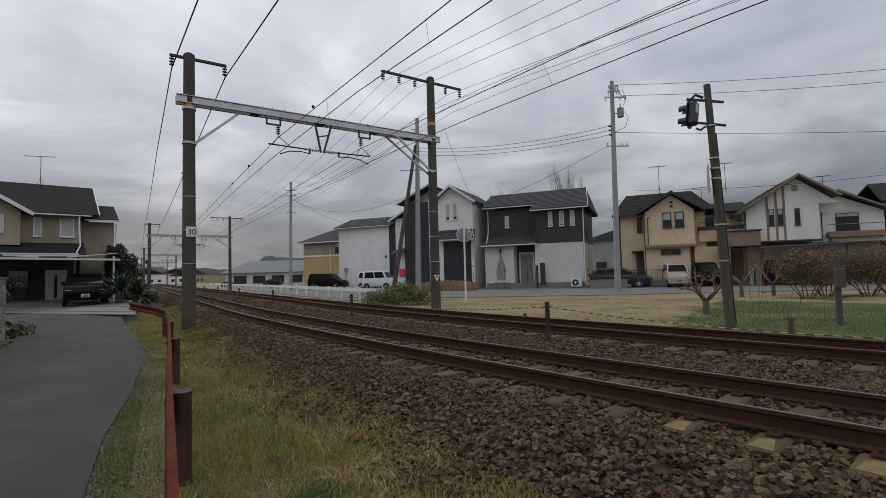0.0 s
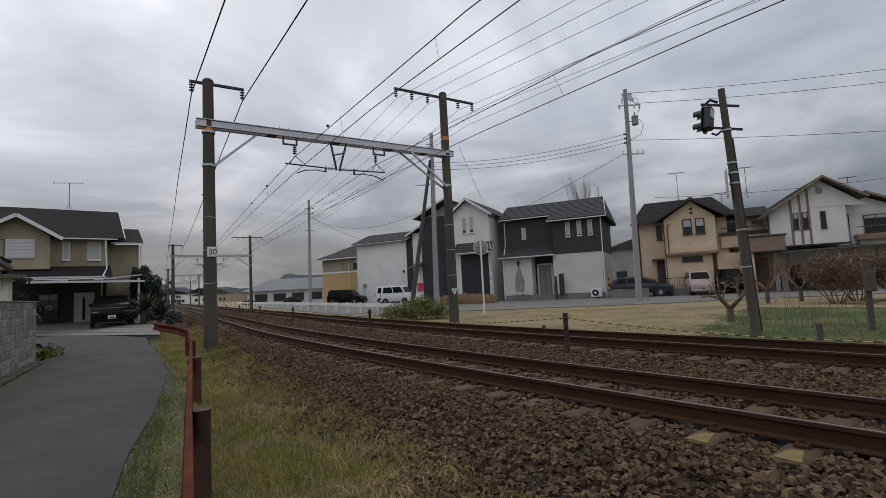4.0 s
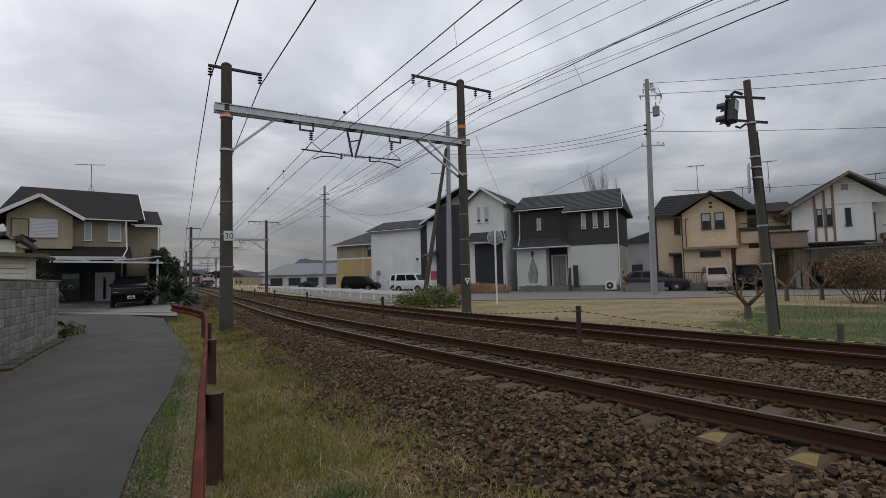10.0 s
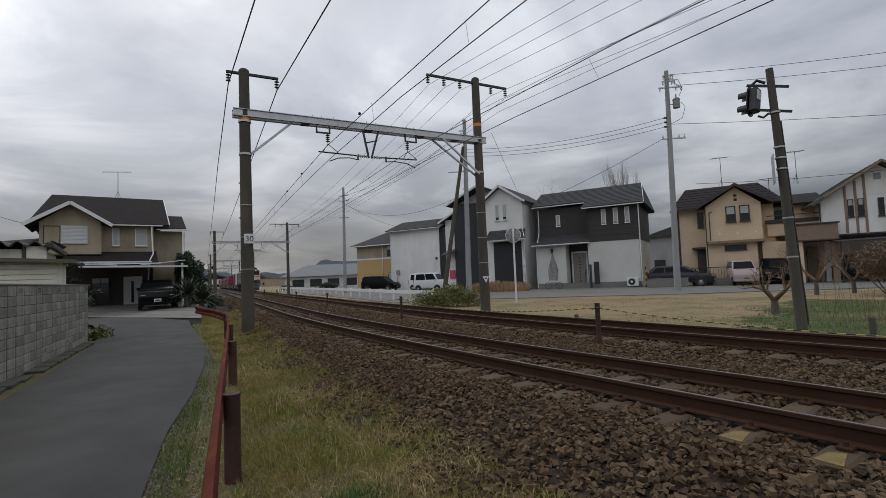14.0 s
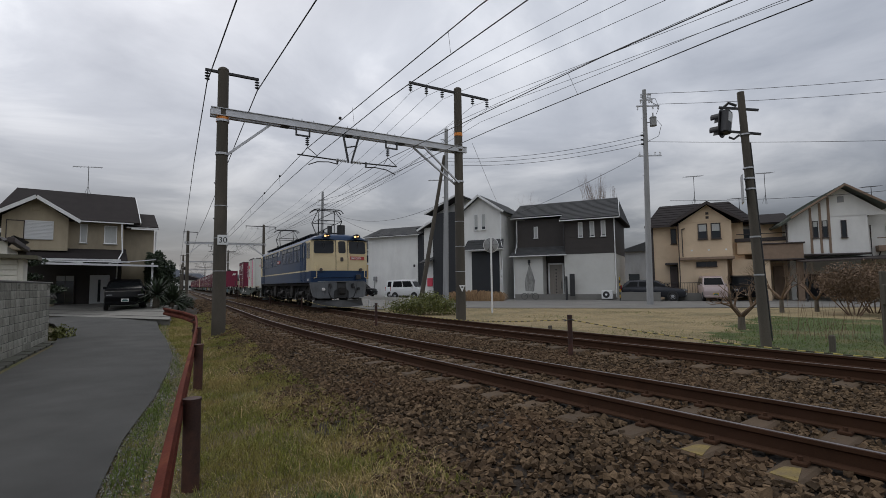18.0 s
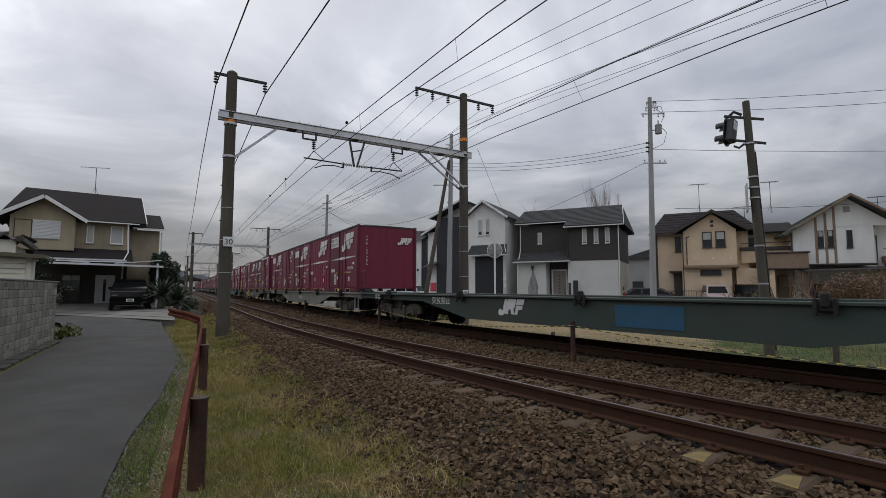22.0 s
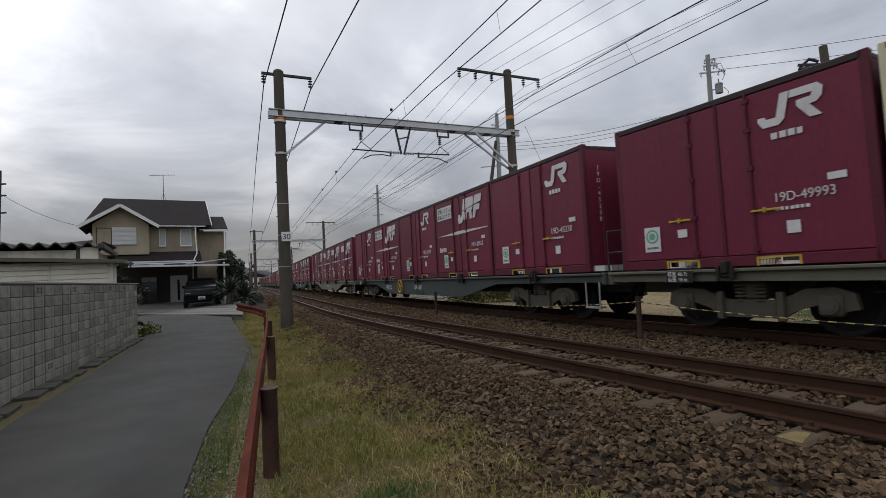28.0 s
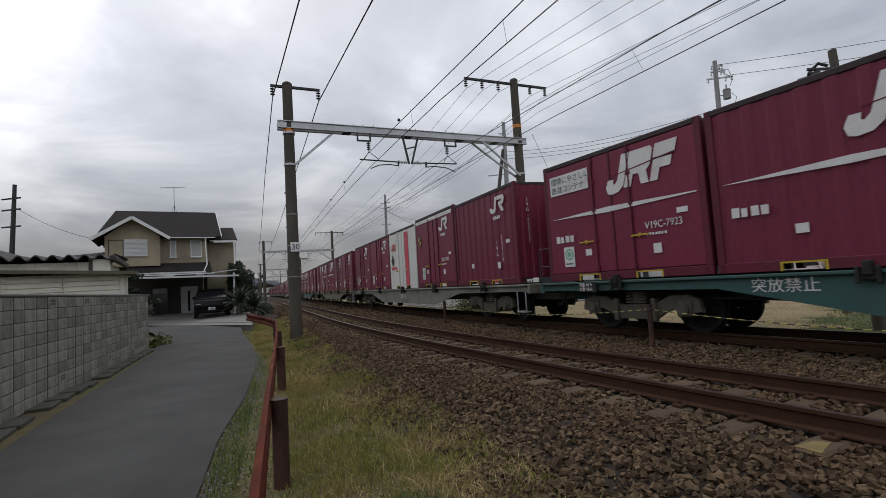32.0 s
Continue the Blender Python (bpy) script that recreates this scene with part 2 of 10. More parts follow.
    def plate(self, poly, z0, z1, m=None):
        """An outline in x, y pushed along z."""
        n = len(poly)
        vs = [(x, y, z0) for x, y in poly] + [(x, y, z1) for x, y in poly]
        fs = [tuple(range(n - 1, -1, -1)), tuple(range(n, 2 * n))] + [(i, (i + 1) % n, (i + 1) % n + n, i + n) for i in range(n)]
        return self.add(vs, fs, m)

    def lathe(self, prof, n=16, m=None):
        """A profile of (r, z) turned round z."""
        k, vs, fs = len(prof), [], []
        for i in range(n):
            a = 2 * math.pi * i / n
            vs += [(r * math.cos(a), r * math.sin(a), z) for r, z in prof]
        for i in range(n):
            j = (i + 1) % n
            fs += [(i * k + q, j * k + q, j * k + q + 1, i * k + q + 1) for q in range(k - 1)]
        return self.add(vs, fs, m)

    def rod(self, p0, p1, w, h):
        """A square bar from p0 to p1."""
        p0, p1 = Vector(p0), Vector(p1)
        q = (p1 - p0).to_track_quat("Y", "Z").to_matrix().to_4x4()
        return self.box(-w / 2, w / 2, 0, (p1 - p0).length, -h / 2, h / 2, Matrix.Translation(p0) @ q)

    def mesh(self, name, material, smooth=False):
        d = bpy.data.meshes.new(name)
        d.from_pydata(self.v, [], self.f)
        if material:
            d.materials.append(material)
        d.validate()
        fix = bmesh.new(); fix.from_mesh(d)
        bmesh.ops.recalc_face_normals(fix, faces=fix.faces)
        fix.to_mesh(d); fix.free()
        if smooth:
            d.shade_smooth()
            d.set_sharp_from_angle(angle=radians(40))
        d.update()
        return d


def part(name, b, material, parent, label="", smooth=False, at=None):
    d = b if isinstance(b, bpy.types.Mesh) else b.mesh(name, material, smooth)
    ob = new(name, d)
    ob.parent = parent
    if at is not None:
        ob.matrix_basis = at
    return tagged(ob, label) if label else ob


def thing(name, label, category, m=None, group="", kind=""):
    ob = new(name)
    ob.empty_display_size = 0.2
    if m is not None:
        ob.matrix_basis = m
    return tagged(ob, label, category, group, kind)


def solid(name, b, material, label, category, m=None, group="", kind="", smooth=False):
    ob = new(name, b if isinstance(b, bpy.types.Mesh) else b.mesh(name, material, smooth))
    if m is not None:
        ob.matrix_basis = m
    return tagged(ob, label, category, group, kind)


def words(text, size, material, depth=0.002, align="LEFT", squeeze=1.0, shear=0.0):
    """Letters of the built-in font as a mesh, in x, z, facing -y."""
    c = bpy.data.curves.new("letters", "FONT")
    c.body, c.size, c.extrude, c.align_x, c.shear = text, size, depth, align, shear
    c.resolution_u = 3
    ob = bpy.data.objects.new("letters", c)
    dg = bpy.context.evaluated_depsgraph_get()
    scene.collection.objects.link(ob)
    dg.update()
    d = bpy.data.meshes.new_from_object(ob.evaluated_get(dg))
    bpy.data.objects.remove(ob)
    d.transform(Matrix.Diagonal((squeeze, 1, 1, 1)))
    d.transform(Matrix.Rotation(radians(90), 4, "X"))
    d.materials.clear()
    d.materials.append(material)
    return d


# ---- shared materials ----
M_ASPH = mat("lane_asphalt", (0.056, 0.056, 0.054), 0.92, vary=0.45, scale=1.2, fine=160, bump=0.5, stain=(0.078, 0.076, 0.072), stain_amt=0.6, stain_scale=0.5, bump_d=0.004, spec=0.3)
M_ROAD2 = mat("worn_asphalt", (0.15, 0.145, 0.135), 0.9, vary=0.25, scale=0.8, fine=120, bump=0.3, stain=(0.21, 0.2, 0.18), stain_amt=0.6, stain_scale=0.3)
M_CONC = mat("concrete", (0.2, 0.195, 0.18), 0.88, vary=0.18, scale=1.5, fine=60, bump=0.3, stain=(0.16, 0.155, 0.14), stain_amt=0.6)
M_SLEEPER = mat("sleeper_concrete", (0.088, 0.058, 0.033), 0.95, vary=0.25, scale=6, fine=90, bump=0.4, stain=(0.09, 0.06, 0.04), stain_amt=0.7, stain_scale=4, rnd=0.25)
M_RUSTRAIL = mat("rusty_rail", (0.052, 0.025, 0.0135), 0.9, spec=0.2, vary=0.3, scale=5, fine=120, bump=0.3, stain=(0.052, 0.026, 0.016), stain_amt=0.7, stain_scale=3)
M_RAILTOP = mat("polished_rail_head", (0.22, 0.2, 0.2), 0.35, 0.9, vary=0.12, scale=9, fine=120, bump=0.05)
M_DARKTOP = mat("dull_rail_head", (0.16, 0.125, 0.105), 0.45, 0.7, vary=0.2, scale=9, fine=120, bump=0.05)
M_BALLAST = mat("ballast_stone", (0.098, 0.066, 0.039), 0.97, vary=0.35, scale=20, fine=90, bump=0.3, isl=0.62, stain=(0.085, 0.044, 0.023), stain_amt=0.6, stain_scale=0.6, bump_d=0.004, spec=0.25)
# much darker than the stones: the shade in their gaps is in this colour
M_BALSHADE = mat("ballast_bed", (0.026, 0.018, 0.012), 0.98, vary=0.7, scale=22, fine=9, bump=1.0, bump_d=0.05)
M_SOIL = mat("verge_soil", (0.115, 0.088, 0.042), 0.95, vary=0.35, scale=3, fine=60, bump=0.8, stain=(0.085, 0.105, 0.022), stain_amt=0.9, stain_scale=1.2, bump_d=0.03)
M_FIELD = mat("dry_field", (0.26, 0.2, 0.105), 0.95, vary=0.3, scale=1.3, fine=50, bump=0.6, stain=(0.11, 0.1, 0.045), stain_amt=0.75, stain_scale=0.35, stain_pos=(0.5, 0.62), bump_d=0.03)
M_LAND = mat("far_land", (0.13, 0.14, 0.07), 0.95, vary=0.3, scale=0.05, fine=0.6, bump=0.0, stain=(0.2, 0.17, 0.11), stain_amt=0.8, stain_scale=0.03)
M_POLE = mat("weathered_concrete_pole", (0.088, 0.076, 0.06), 0.92, vary=0.3, scale=2, fine=70, bump=0.35, stain=(0.05, 0.048, 0.04), stain_amt=0.7, stain_scale=1.2, stretch=(1, 1, 0.35))
M_POLE2 = mat("grey_concrete_pole", (0.3, 0.305, 0.31), 0.85, vary=0.15, scale=2, fine=70, bump=0.2, stain=(0.16, 0.16, 0.155), stain_amt=0.5, stretch=(1, 1, 0.3))
M_GALV = mat("galvanised_steel", (0.5, 0.51, 0.53), 0.45, 0.75, vary=0.15, scale=4, fine=50, bump=0.08, stain=(0.3, 0.29, 0.28), stain_amt=0.5)
M_DARKST = mat("dark_steel", (0.045, 0.045, 0.047), 0.55, 0.4, vary=0.25, scale=5, fine=60, bump=0.1)
M_BLACK = mat("black_paint", (0.018, 0.018, 0.02), 0.5, vary=0.2, scale=4, fine=40, bump=0.05)
M_WIRE = mat("wire", (0.02, 0.02, 0.022), 0.6, 0.3, vary=0.1, bump=0)
M_INSUL = mat("grey_porcelain", (0.045, 0.05, 0.06), 0.3, vary=0.2, scale=9, bump=0)
M_WHITEINS = mat("white_porcelain", (0.55, 0.56, 0.57), 0.3, vary=0.15, scale=9, bump=0)
M_RED = mat("red_oxide_paint", (0.095, 0.024, 0.015), 0.85, vary=0.3, scale=4, fine=50, bump=0.25, stain=(0.24, 0.085, 0.035), stain_amt=0.6, stain_scale=1.6, stain_pos=(0.52, 0.75), spec=0.08)
M_DRED = mat("dark_red_oxide", (0.04, 0.017, 0.013), 0.75, vary=0.3, scale=5, fine=60, bump=0.3, stain=(0.13, 0.05, 0.03), stain_amt=0.6, stain_scale=3)
M_WHITE = mat("white_paint", (0.75, 0.76, 0.76), 0.55, vary=0.06, scale=2, fine=40, bump=0.05, stain=(0.5, 0.49, 0.46), stain_amt=0.4)
M_ORANGE = mat("orange_band", (0.75, 0.25, 0.04), 0.6, vary=0.1)
M_YELLOW = mat("yellow_paint", (0.5, 0.34, 0.03), 0.6, vary=0.2, scale=6, fine=60, bump=0.1)
M_GLASS = glass_mat("dark_glass")
M_DECAL = mat("white_marking", (0.72, 0.71, 0.7), 0.6, vary=0.12, scale=6, fine=40, bump=0, stain=(0.4, 0.3, 0.3), stain_amt=0.45, stain_scale=3)
M_DECRED = mat("red_marking", (0.6, 0.06, 0.1), 0.6, vary=0.1, bump=0)
M_DECPINK = mat("pink_marking", (0.75, 0.22, 0.36), 0.6, vary=0.2, scale=5, fine=14, bump=0)
M_DECBLUE = mat("blue_marking", (0.02, 0.085, 0.15), 0.6, vary=0.1, bump=0)
M_DECGREEN = mat("green_marking", (0.16, 0.4, 0.27), 0.6, vary=0.1, bump=0)
M_DECTEXT = mat("dark_lettering", (0.05, 0.12, 0.11), 0.6, vary=0.1, bump=0)


def sweep(pts2, s_list, off, z=0.0):
    """A closed outline (side, up) carried along the line."""
    b = Bm()
    n = len(pts2)
    for s in s_list:
        for x, h in pts2:
            b.v.append(tuple(trk(s, off + x, z + h)))
    for i in range(len(s_list) - 1):
        for j in range(n):
            k = (j + 1) % n
            b.f.append((i * n + j, i * n + k, (i + 1) * n + k, (i + 1) * n + j))
    b.f += [tuple(range(n)), tuple(reversed(range((len(s_list) - 1) * n, len(s_list) * n)))]
    return b


def stretch_of(a, b, step=1.0):
    n = max(1, int(round((b - a) / step)))
    return [a + (b - a) * i / n for i in range(n + 1)]


S_ALL = [-220, -100, -40, -10] + stretch_of(0, 20, 0.5) + [30, 50, 90, 160, 280, 420]

# ---- ground ----
g = Bm()
for i, r in enumerate((0.0, 30, 80, 200, 600, 1500, 3200)):
    for k in range(48):
        a = 2 * math.pi * k / 48
        g.v.append((r * math.cos(a), r * math.sin(a), -0.5 if r < 100 else -0.6))
for i in range(6):
    for k in range(48):
        q = (k + 1) % 48
        g.f.append((i * 48 + k, i * 48 + q, (i + 1) * 48 + q, (i + 1) * 48 + k))
solid("ground", g, M_LAND, "flat open land reaching the hills", "ground", kind="structure")

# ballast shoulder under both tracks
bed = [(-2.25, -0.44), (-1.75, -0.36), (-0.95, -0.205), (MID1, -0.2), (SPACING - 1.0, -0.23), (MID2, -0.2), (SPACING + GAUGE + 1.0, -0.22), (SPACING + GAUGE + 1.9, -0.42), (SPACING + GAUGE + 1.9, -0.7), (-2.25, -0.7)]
ballast_bed = solid("ballast_bed", sweep(bed, S_ALL, 0.0), M_BALSHADE, "crushed stone ballast under the rails, coloured dark for shade between the stones", "ballast", kind="structure")

# ---- rails ----
RAIL = [(-0.0325, 0.0), (0.0325, 0.0), (0.0325, -0.03), (0.009, -0.045), (0.009, -0.125), (0.0635, -0.14), (0.0635, -0.153), (-0.0635, -0.153), (-0.0635, -0.14), (-0.009, -0.125), (-0.009, -0.045), (-0.0325, -0.03)]
CAP = [(-0.015, 0.002), (0.015, 0.002), (0.015, -0.004), (-0.015, -0.004)]
track_1 = thing("track_1", "ballasted railway track with brown rusty rails", "railway track", kind="structure")
track_2 = thing("track_2", "ballasted railway track with brown rusty rails", "railway track", kind="structure")
for tr_, o0, cap in ((track_1, 0.0, M_RAILTOP), (track_2, SPACING, M_DARKTOP)):
    for o in (0.0, GAUGE):
        r_ = part("rail", sweep(RAIL, S_ALL, o0 + o), M_RUSTRAIL, tr_, "rust-brown steel rail")
        part("rail_head", sweep(CAP, S_ALL, o0 + o), cap, r_, "bright worn running surface")

slp = Bm()
slp.add([(-1.0, -0.12, 0), (1.0, -0.12, 0), (1.0, 0.12, 0), (-1.0, 0.12, 0), (-1.0, -0.15, -0.2), (1.0, -0.15, -0.2), (1.0, 0.15, -0.2), (-1.0, 0.15, -0.2),
         (-0.97, -0.09, 0.015), (0.97, -0.09, 0.015), (0.97, 0.09, 0.015), (-0.97, 0.09, 0.015)],
        [(0, 1, 5, 4), (1, 2, 6, 5), (2, 3, 7, 6), (3, 0, 4, 7), (8, 9, 10, 11), (0, 8, 9, 1), (1, 9, 10, 2), (2, 10, 11, 3), (3, 11, 8, 0)])
slp_mesh = slp.mesh("sleeper", M_SLEEPER)
clip = Bm()
for o in (-GAUGE / 2, GAUGE / 2):
    for sd in (-1, 1):
        clip.cbox(o + sd * 0.095 - 0.05, o + sd * 0.095 + 0.05, -0.05, 0.05, 0.012, 0.045, 0.008)
        clip.cyl((o + sd * 0.1, 0, 0.04), (o + sd * 0.1, 0, 0.075), 0.018, n=6)
clip_mesh = clip.mesh("rail_clip", M_RUSTRAIL)
s_ = -1.8
sleeper_places = []
while s_ < 62:
    sleeper_places.append(s_)
    s_ += 0.6
rest = Bm()
for tr_, mid in ((track_1, MID1), (track_2, MID2)):
    for s_ in sleeper_places:
        if mid == MID2 and s_ > 40:
            continue
        o_ = part("sleeper", slp_mesh, None, tr_, at=on_track(s_, mid, -0.185))
        if s_ < 22:
            part("rail_clip", clip_mesh, None, o_)
    for i in range(260):
        s_ = (40 if mid == MID2 else 62) + i * 0.6
        rest.box(-1.0, 1.0, -0.12, 0.12, -0.15, 0.01, on_track(s_, mid, -0.185))
far_sl = part("far_sleepers", rest, M_SLEEPER, track_1, "concrete sleepers in the distance")
tagged(far_sl, kind="stuff")


# ---- the near side: verge, lane, wall, guard rail ----
def strip(rows, z):
    """A sheet along the line from rows of (s, off from, off to)."""
    b = Bm()
    for s, o0, o1 in rows:
        b.v += [tuple(trk(s, o0, z)), tuple(trk(s, o1, z))]
    b.f = [(2 * i, 2 * i + 1, 2 * i + 3, 2 * i + 2) for i in range(len(rows) - 1)]
    return b


verge_rows = [(s, -60, -2.15) for s in (-150, -60, -20, 0, 5, 10, 15, 20, 40, 90, 300)]
solid("verge", strip(verge_rows, -0.435), M_SOIL, "rough soil and grass verge beside the line", "verge", kind="structure")
LANE = [(-60, -7.4, -5.2), (-10, -6.9, -4.9), (0, -6.35, -4.4), (4.2, -6.15, -4.12), (5.8, -6.05, -3.88), (7.7, -5.95, -3.48), (10, -5.8, -3.15), (12.1, -5.7, -2.95), (16, -5.6, -2.95), (20.3, -6.1, -3.2), (26.2, -7.3, -3.45), (29.5, -8.6, -3.5), (32.5, -9.2, -3.4)]


def risen(p, crown=0.0):
    """The lane climbs gently to the house: from level ground at 18 m to the forecourt's edge, drawn in along the same line."""
    d = math.hypot(p.x, p.y)
    z = p.z + min(max((d - 18) / 12, 0), 1) * 0.2
    k = (1.126 - z) / (1.126 - p.z)
    return (p.x * k, p.y * k, z + crown)


def lane_mesh():
    b = Bm()
    n = 10
    for s, o0, o1 in LANE:
        for i in range(n + 1):
            u = i / n
            crown = 0.03 * (1 - (2 * u - 1) ** 2)
            b.v.append(risen(trk(s, o0 + (o1 - o0) * u, -0.405), crown))
    for k in range(len(LANE) - 1):
        for i in range(n):
            a = k * (n + 1) + i
            b.f.append((a, a + 1, a + n + 2, a + n + 1))
    return b


lane = solid("lane", lane_mesh(), M_ASPH, "narrow worn asphalt lane", "lane", kind="structure")
# concrete forecourt before the house and gutter along the wall
M_FORE = mat("pale_concrete", (0.185, 0.178, 0.16), 0.92, vary=0.35, scale=1, fine=40, bump=0.2, stain=(0.12, 0.115, 0.1), stain_amt=0.6, stain_scale=0.5)
FORE = [((-22.6, 24.0, -0.18), (-12.0, 19.35, -0.18)), ((-24.6, 27.6, 0.08), (-15.0, 24.2, 0.08)), ((-29.0, 34.5, 0.12), (-20.0, 34.0, 0.12))]
fore = Bm()
for a_, b_ in FORE:
    for i in range(7):
        fore.v.append(tuple(Vector(a_).lerp(Vector(b_), i / 6)))
for k in range(2):
    fore.f += [(k * 7 + i, k * 7 + i + 1, k * 7 + i + 8, k * 7 + i + 7) for i in range(6)]
k = len(fore.v)
fore.v += [(x, y, -0.5) for x, y, z in fore.v[:7]] + [(x, y, -0.5) for x, y, z in (fore.v[13], fore.v[20])]
fore.f += [(i, i + 1, k + i + 1, k + i) for i in range(6)] + [(6, 13, k + 7, k + 6), (13, 20, k + 8, k + 7)]
fc = solid("forecourt", fore, M_FORE, "pale concrete forecourt with joints", "forecourt", kind="structure")
M_KERB = mat("pale_kerb", (0.24, 0.235, 0.215), 0.9, vary=0.25, scale=2, fine=50, bump=0.2)
part("edge_strip", Bm().rod(Vector(FORE[0][0]) + Vector((0, 0, 0.004)), Vector(FORE[0][1]) + Vector((0, 0, 0.004)), 0.16, 0.02), M_KERB, fc, "pale concrete edging")
for u in (0.2, 0.62, 0.98):
    a_, b_ = (Vector(FORE[0][e_]).lerp(Vector(FORE[1][e_]), u) for e_ in (0, 1))
    part("joint", Bm().rod(a_, b_, 0.05, 0.014), M_ASPH if u < 0.9 else M_KERB, fc, "joint between slabs")

WALL_LINE = [(2.0, -6.75), (9.1, -6.45), (11.9, -6.2), (17.8, -6.04)]
M_GUT = mat("mossy_concrete", (0.075, 0.074, 0.06), 0.95, vary=0.3, scale=2, fine=60, bump=0.3, stain=(0.04, 0.045, 0.025), stain_amt=0.7, stain_scale=2)
gut = Bm()
for i in range(len(WALL_LINE) - 1):
    (s0, o0), (s1, o1) = WALL_LINE[i], WALL_LINE[i + 1]
    for k in range(int((s1 - s0) / 0.6)):
        a, b_ = s0 + k * 0.6, s0 + k * 0.6 + 0.58
        oa = o0 + (o1 - o0) * (a - s0) / (s1 - s0)
        m = on_track(a, oa + 0.05, -0.44)
        gut.cbox(0, 0.32, 0, 0.58, 0, 0.055 + 0.008 * ((k * 7) % 3), 0.008, m)
solid("gutter", gut, M_GUT, "row of mossy concrete gutter covers beside the wall", "gutter", kind="structure")

M_BLOCK = mat("grey_concrete_block", (0.34, 0.33, 0.285), 0.96, vary=0.3, scale=3, fine=60, bump=0.5, rnd=0.26, stain=(0.06, 0.06, 0.05), stain_amt=0.8, stain_scale=2.6, stretch=(1, 1, 0.5), spec=0.2)
M_COPE = mat("wall_coping", (0.15, 0.148, 0.135), 0.92, vary=0.2, scale=3, fine=60, bump=0.3, stain=(0.07, 0.07, 0.06), stain_amt=0.6)
M_MORTAR = mat("dark_mortar", (0.03, 0.031, 0.028), 0.95, vary=0.2, scale=4, fine=80, bump=0.3)


def wall_run(p, q):
    """Matrix at the wall's foot at p, x along it to q, y to the lane."""
    d = q - p
    return Matrix.Translation(p) @ Matrix.Rotation(math.atan2(d.y, d.x), 4, "Z"), Vector((d.x, d.y)).length


block_wall = thing("block_wall", "weathered grey concrete block garden wall with pierced vent blocks", "wall", kind="structure")
ROW = 0.19
blk = Bm().cbox(0.005, 0.393, -0.06, 0.06, 0.005, ROW - 0.005, 0.005).mesh("block", M_BLOCK)
vent = Bm()
vent.box(0.004, 0.394, -0.06, 0.06, 0.003, 0.05).box(0.004, 0.394, -0.06, 0.06, 0.145, ROW - 0.003).box(0.004, 0.1, -0.06, 0.06, 0.05, 0.145).box(0.3, 0.394, -0.06, 0.06, 0.05, 0.145)
for x in (0.145, 0.192, 0.24):
    vent.box(x, x + 0.016, -0.06, 0.06, 0.05, 0.145)
vent.box(0.1, 0.3, -0.06, 0.06, 0.09, 0.103)
vent_mesh = vent.mesh("vent_block", M_BLOCK)
wall_pts = [trk(s, o, -0.42) for s, o in WALL_LINE]
for i in range(3):
    m, ln = wall_run(wall_pts[i], wall_pts[i + 1])
    part("mortar", Bm().box(0, ln, -0.05, 0.05, 0, ROW * 9).mesh("mortar", M_MORTAR), None, block_wall, at=m)
    n = int(ln / 0.4)
    ex = ln / n
    for r in range(9):
        for k in range(n):
            is_vent = (r == 8 and k % 4 == 2) or (r == 1 and k % 5 == 3)
            part("vent_block" if is_vent else "block", vent_mesh if is_vent else blk, None, block_wall,
                 at=m @ pose(k * ex, 0.003 * ((k * 5 + r * 3) % 3), r * ROW))
    part("coping", Bm().cbox(-0.03, ln + 0.03, -0.075, 0.075, ROW * 9, ROW * 9 + 0.045, 0.012).mesh("coping", M_COPE), None, block_wall, at=m)
m, ln = wall_run(wall_pts[3], wall_pts[3] + (trk(17.8, -12, 0) - trk(17.8, -6.04, 0)))
part("return_wall", Bm().cbox(0, 5.5, -0.06, 0.06, 0, 1.71, 0.01).mesh("return_wall", M_BLOCK), None, block_wall, "plain end of the block wall", at=m)
part("coping", Bm().cbox(-0.1, 5.5, -0.075, 0.075, 1.71, 1.755, 0.012).mesh("coping", M_COPE), None, block_wall, at=m)

# ---- rusty guard rail ----
RAIL_LINE = [(1.34, -2.6), (-0.09, 0.0), (-1.23, 2.05), (-2.25, 3.9), (-4.1, 7.3), (-5.75, 10.3), (-7.25, 12.9), (-8.5, 14.4), (-10.2, 16.1)]
guard = thing("guard_rail", "old red-painted rusty steel guard rail with dark posts", "guard rail")
prof = [(-0.01, 0.125), (0.022, 0.11), (0.03, 0.075), (0.02, 0.045), (-0.015, 0.02), (-0.015, -0.02), (0.02, -0.045), (0.03, -0.075), (0.022, -0.11), (-0.01, -0.125)]
prof = prof + [(x - 0.008, z) for x, z in reversed(prof)]


def along(line, prof_, z_of):
    b = Bm()
    n = len(prof_)
    for i, (x, y) in enumerate(line):
        a = line[max(i - 1, 0)]; c = line[min(i + 1, len(line) - 1)]
        d = Vector((c[0] - a[0], c[1] - a[1], 0)).normalized()
        side = Vector((-d.y, d.x, 0))
        for px, pz in prof_:
            p = Vector((x, y, z_of(i))) + side * px + Vector((0, 0, pz))
            b.v.append(tuple(p))
    for i in range(len(line) - 1):
        for j in range(n):
            k = (j + 1) % n
            b.f.append((i * n + j, i * n + k, (i + 1) * n + k, (i + 1) * n + j))
    b.f += [tuple(range(n)), tuple(reversed(range((len(line) - 1) * n, len(line) * n)))]
    return b


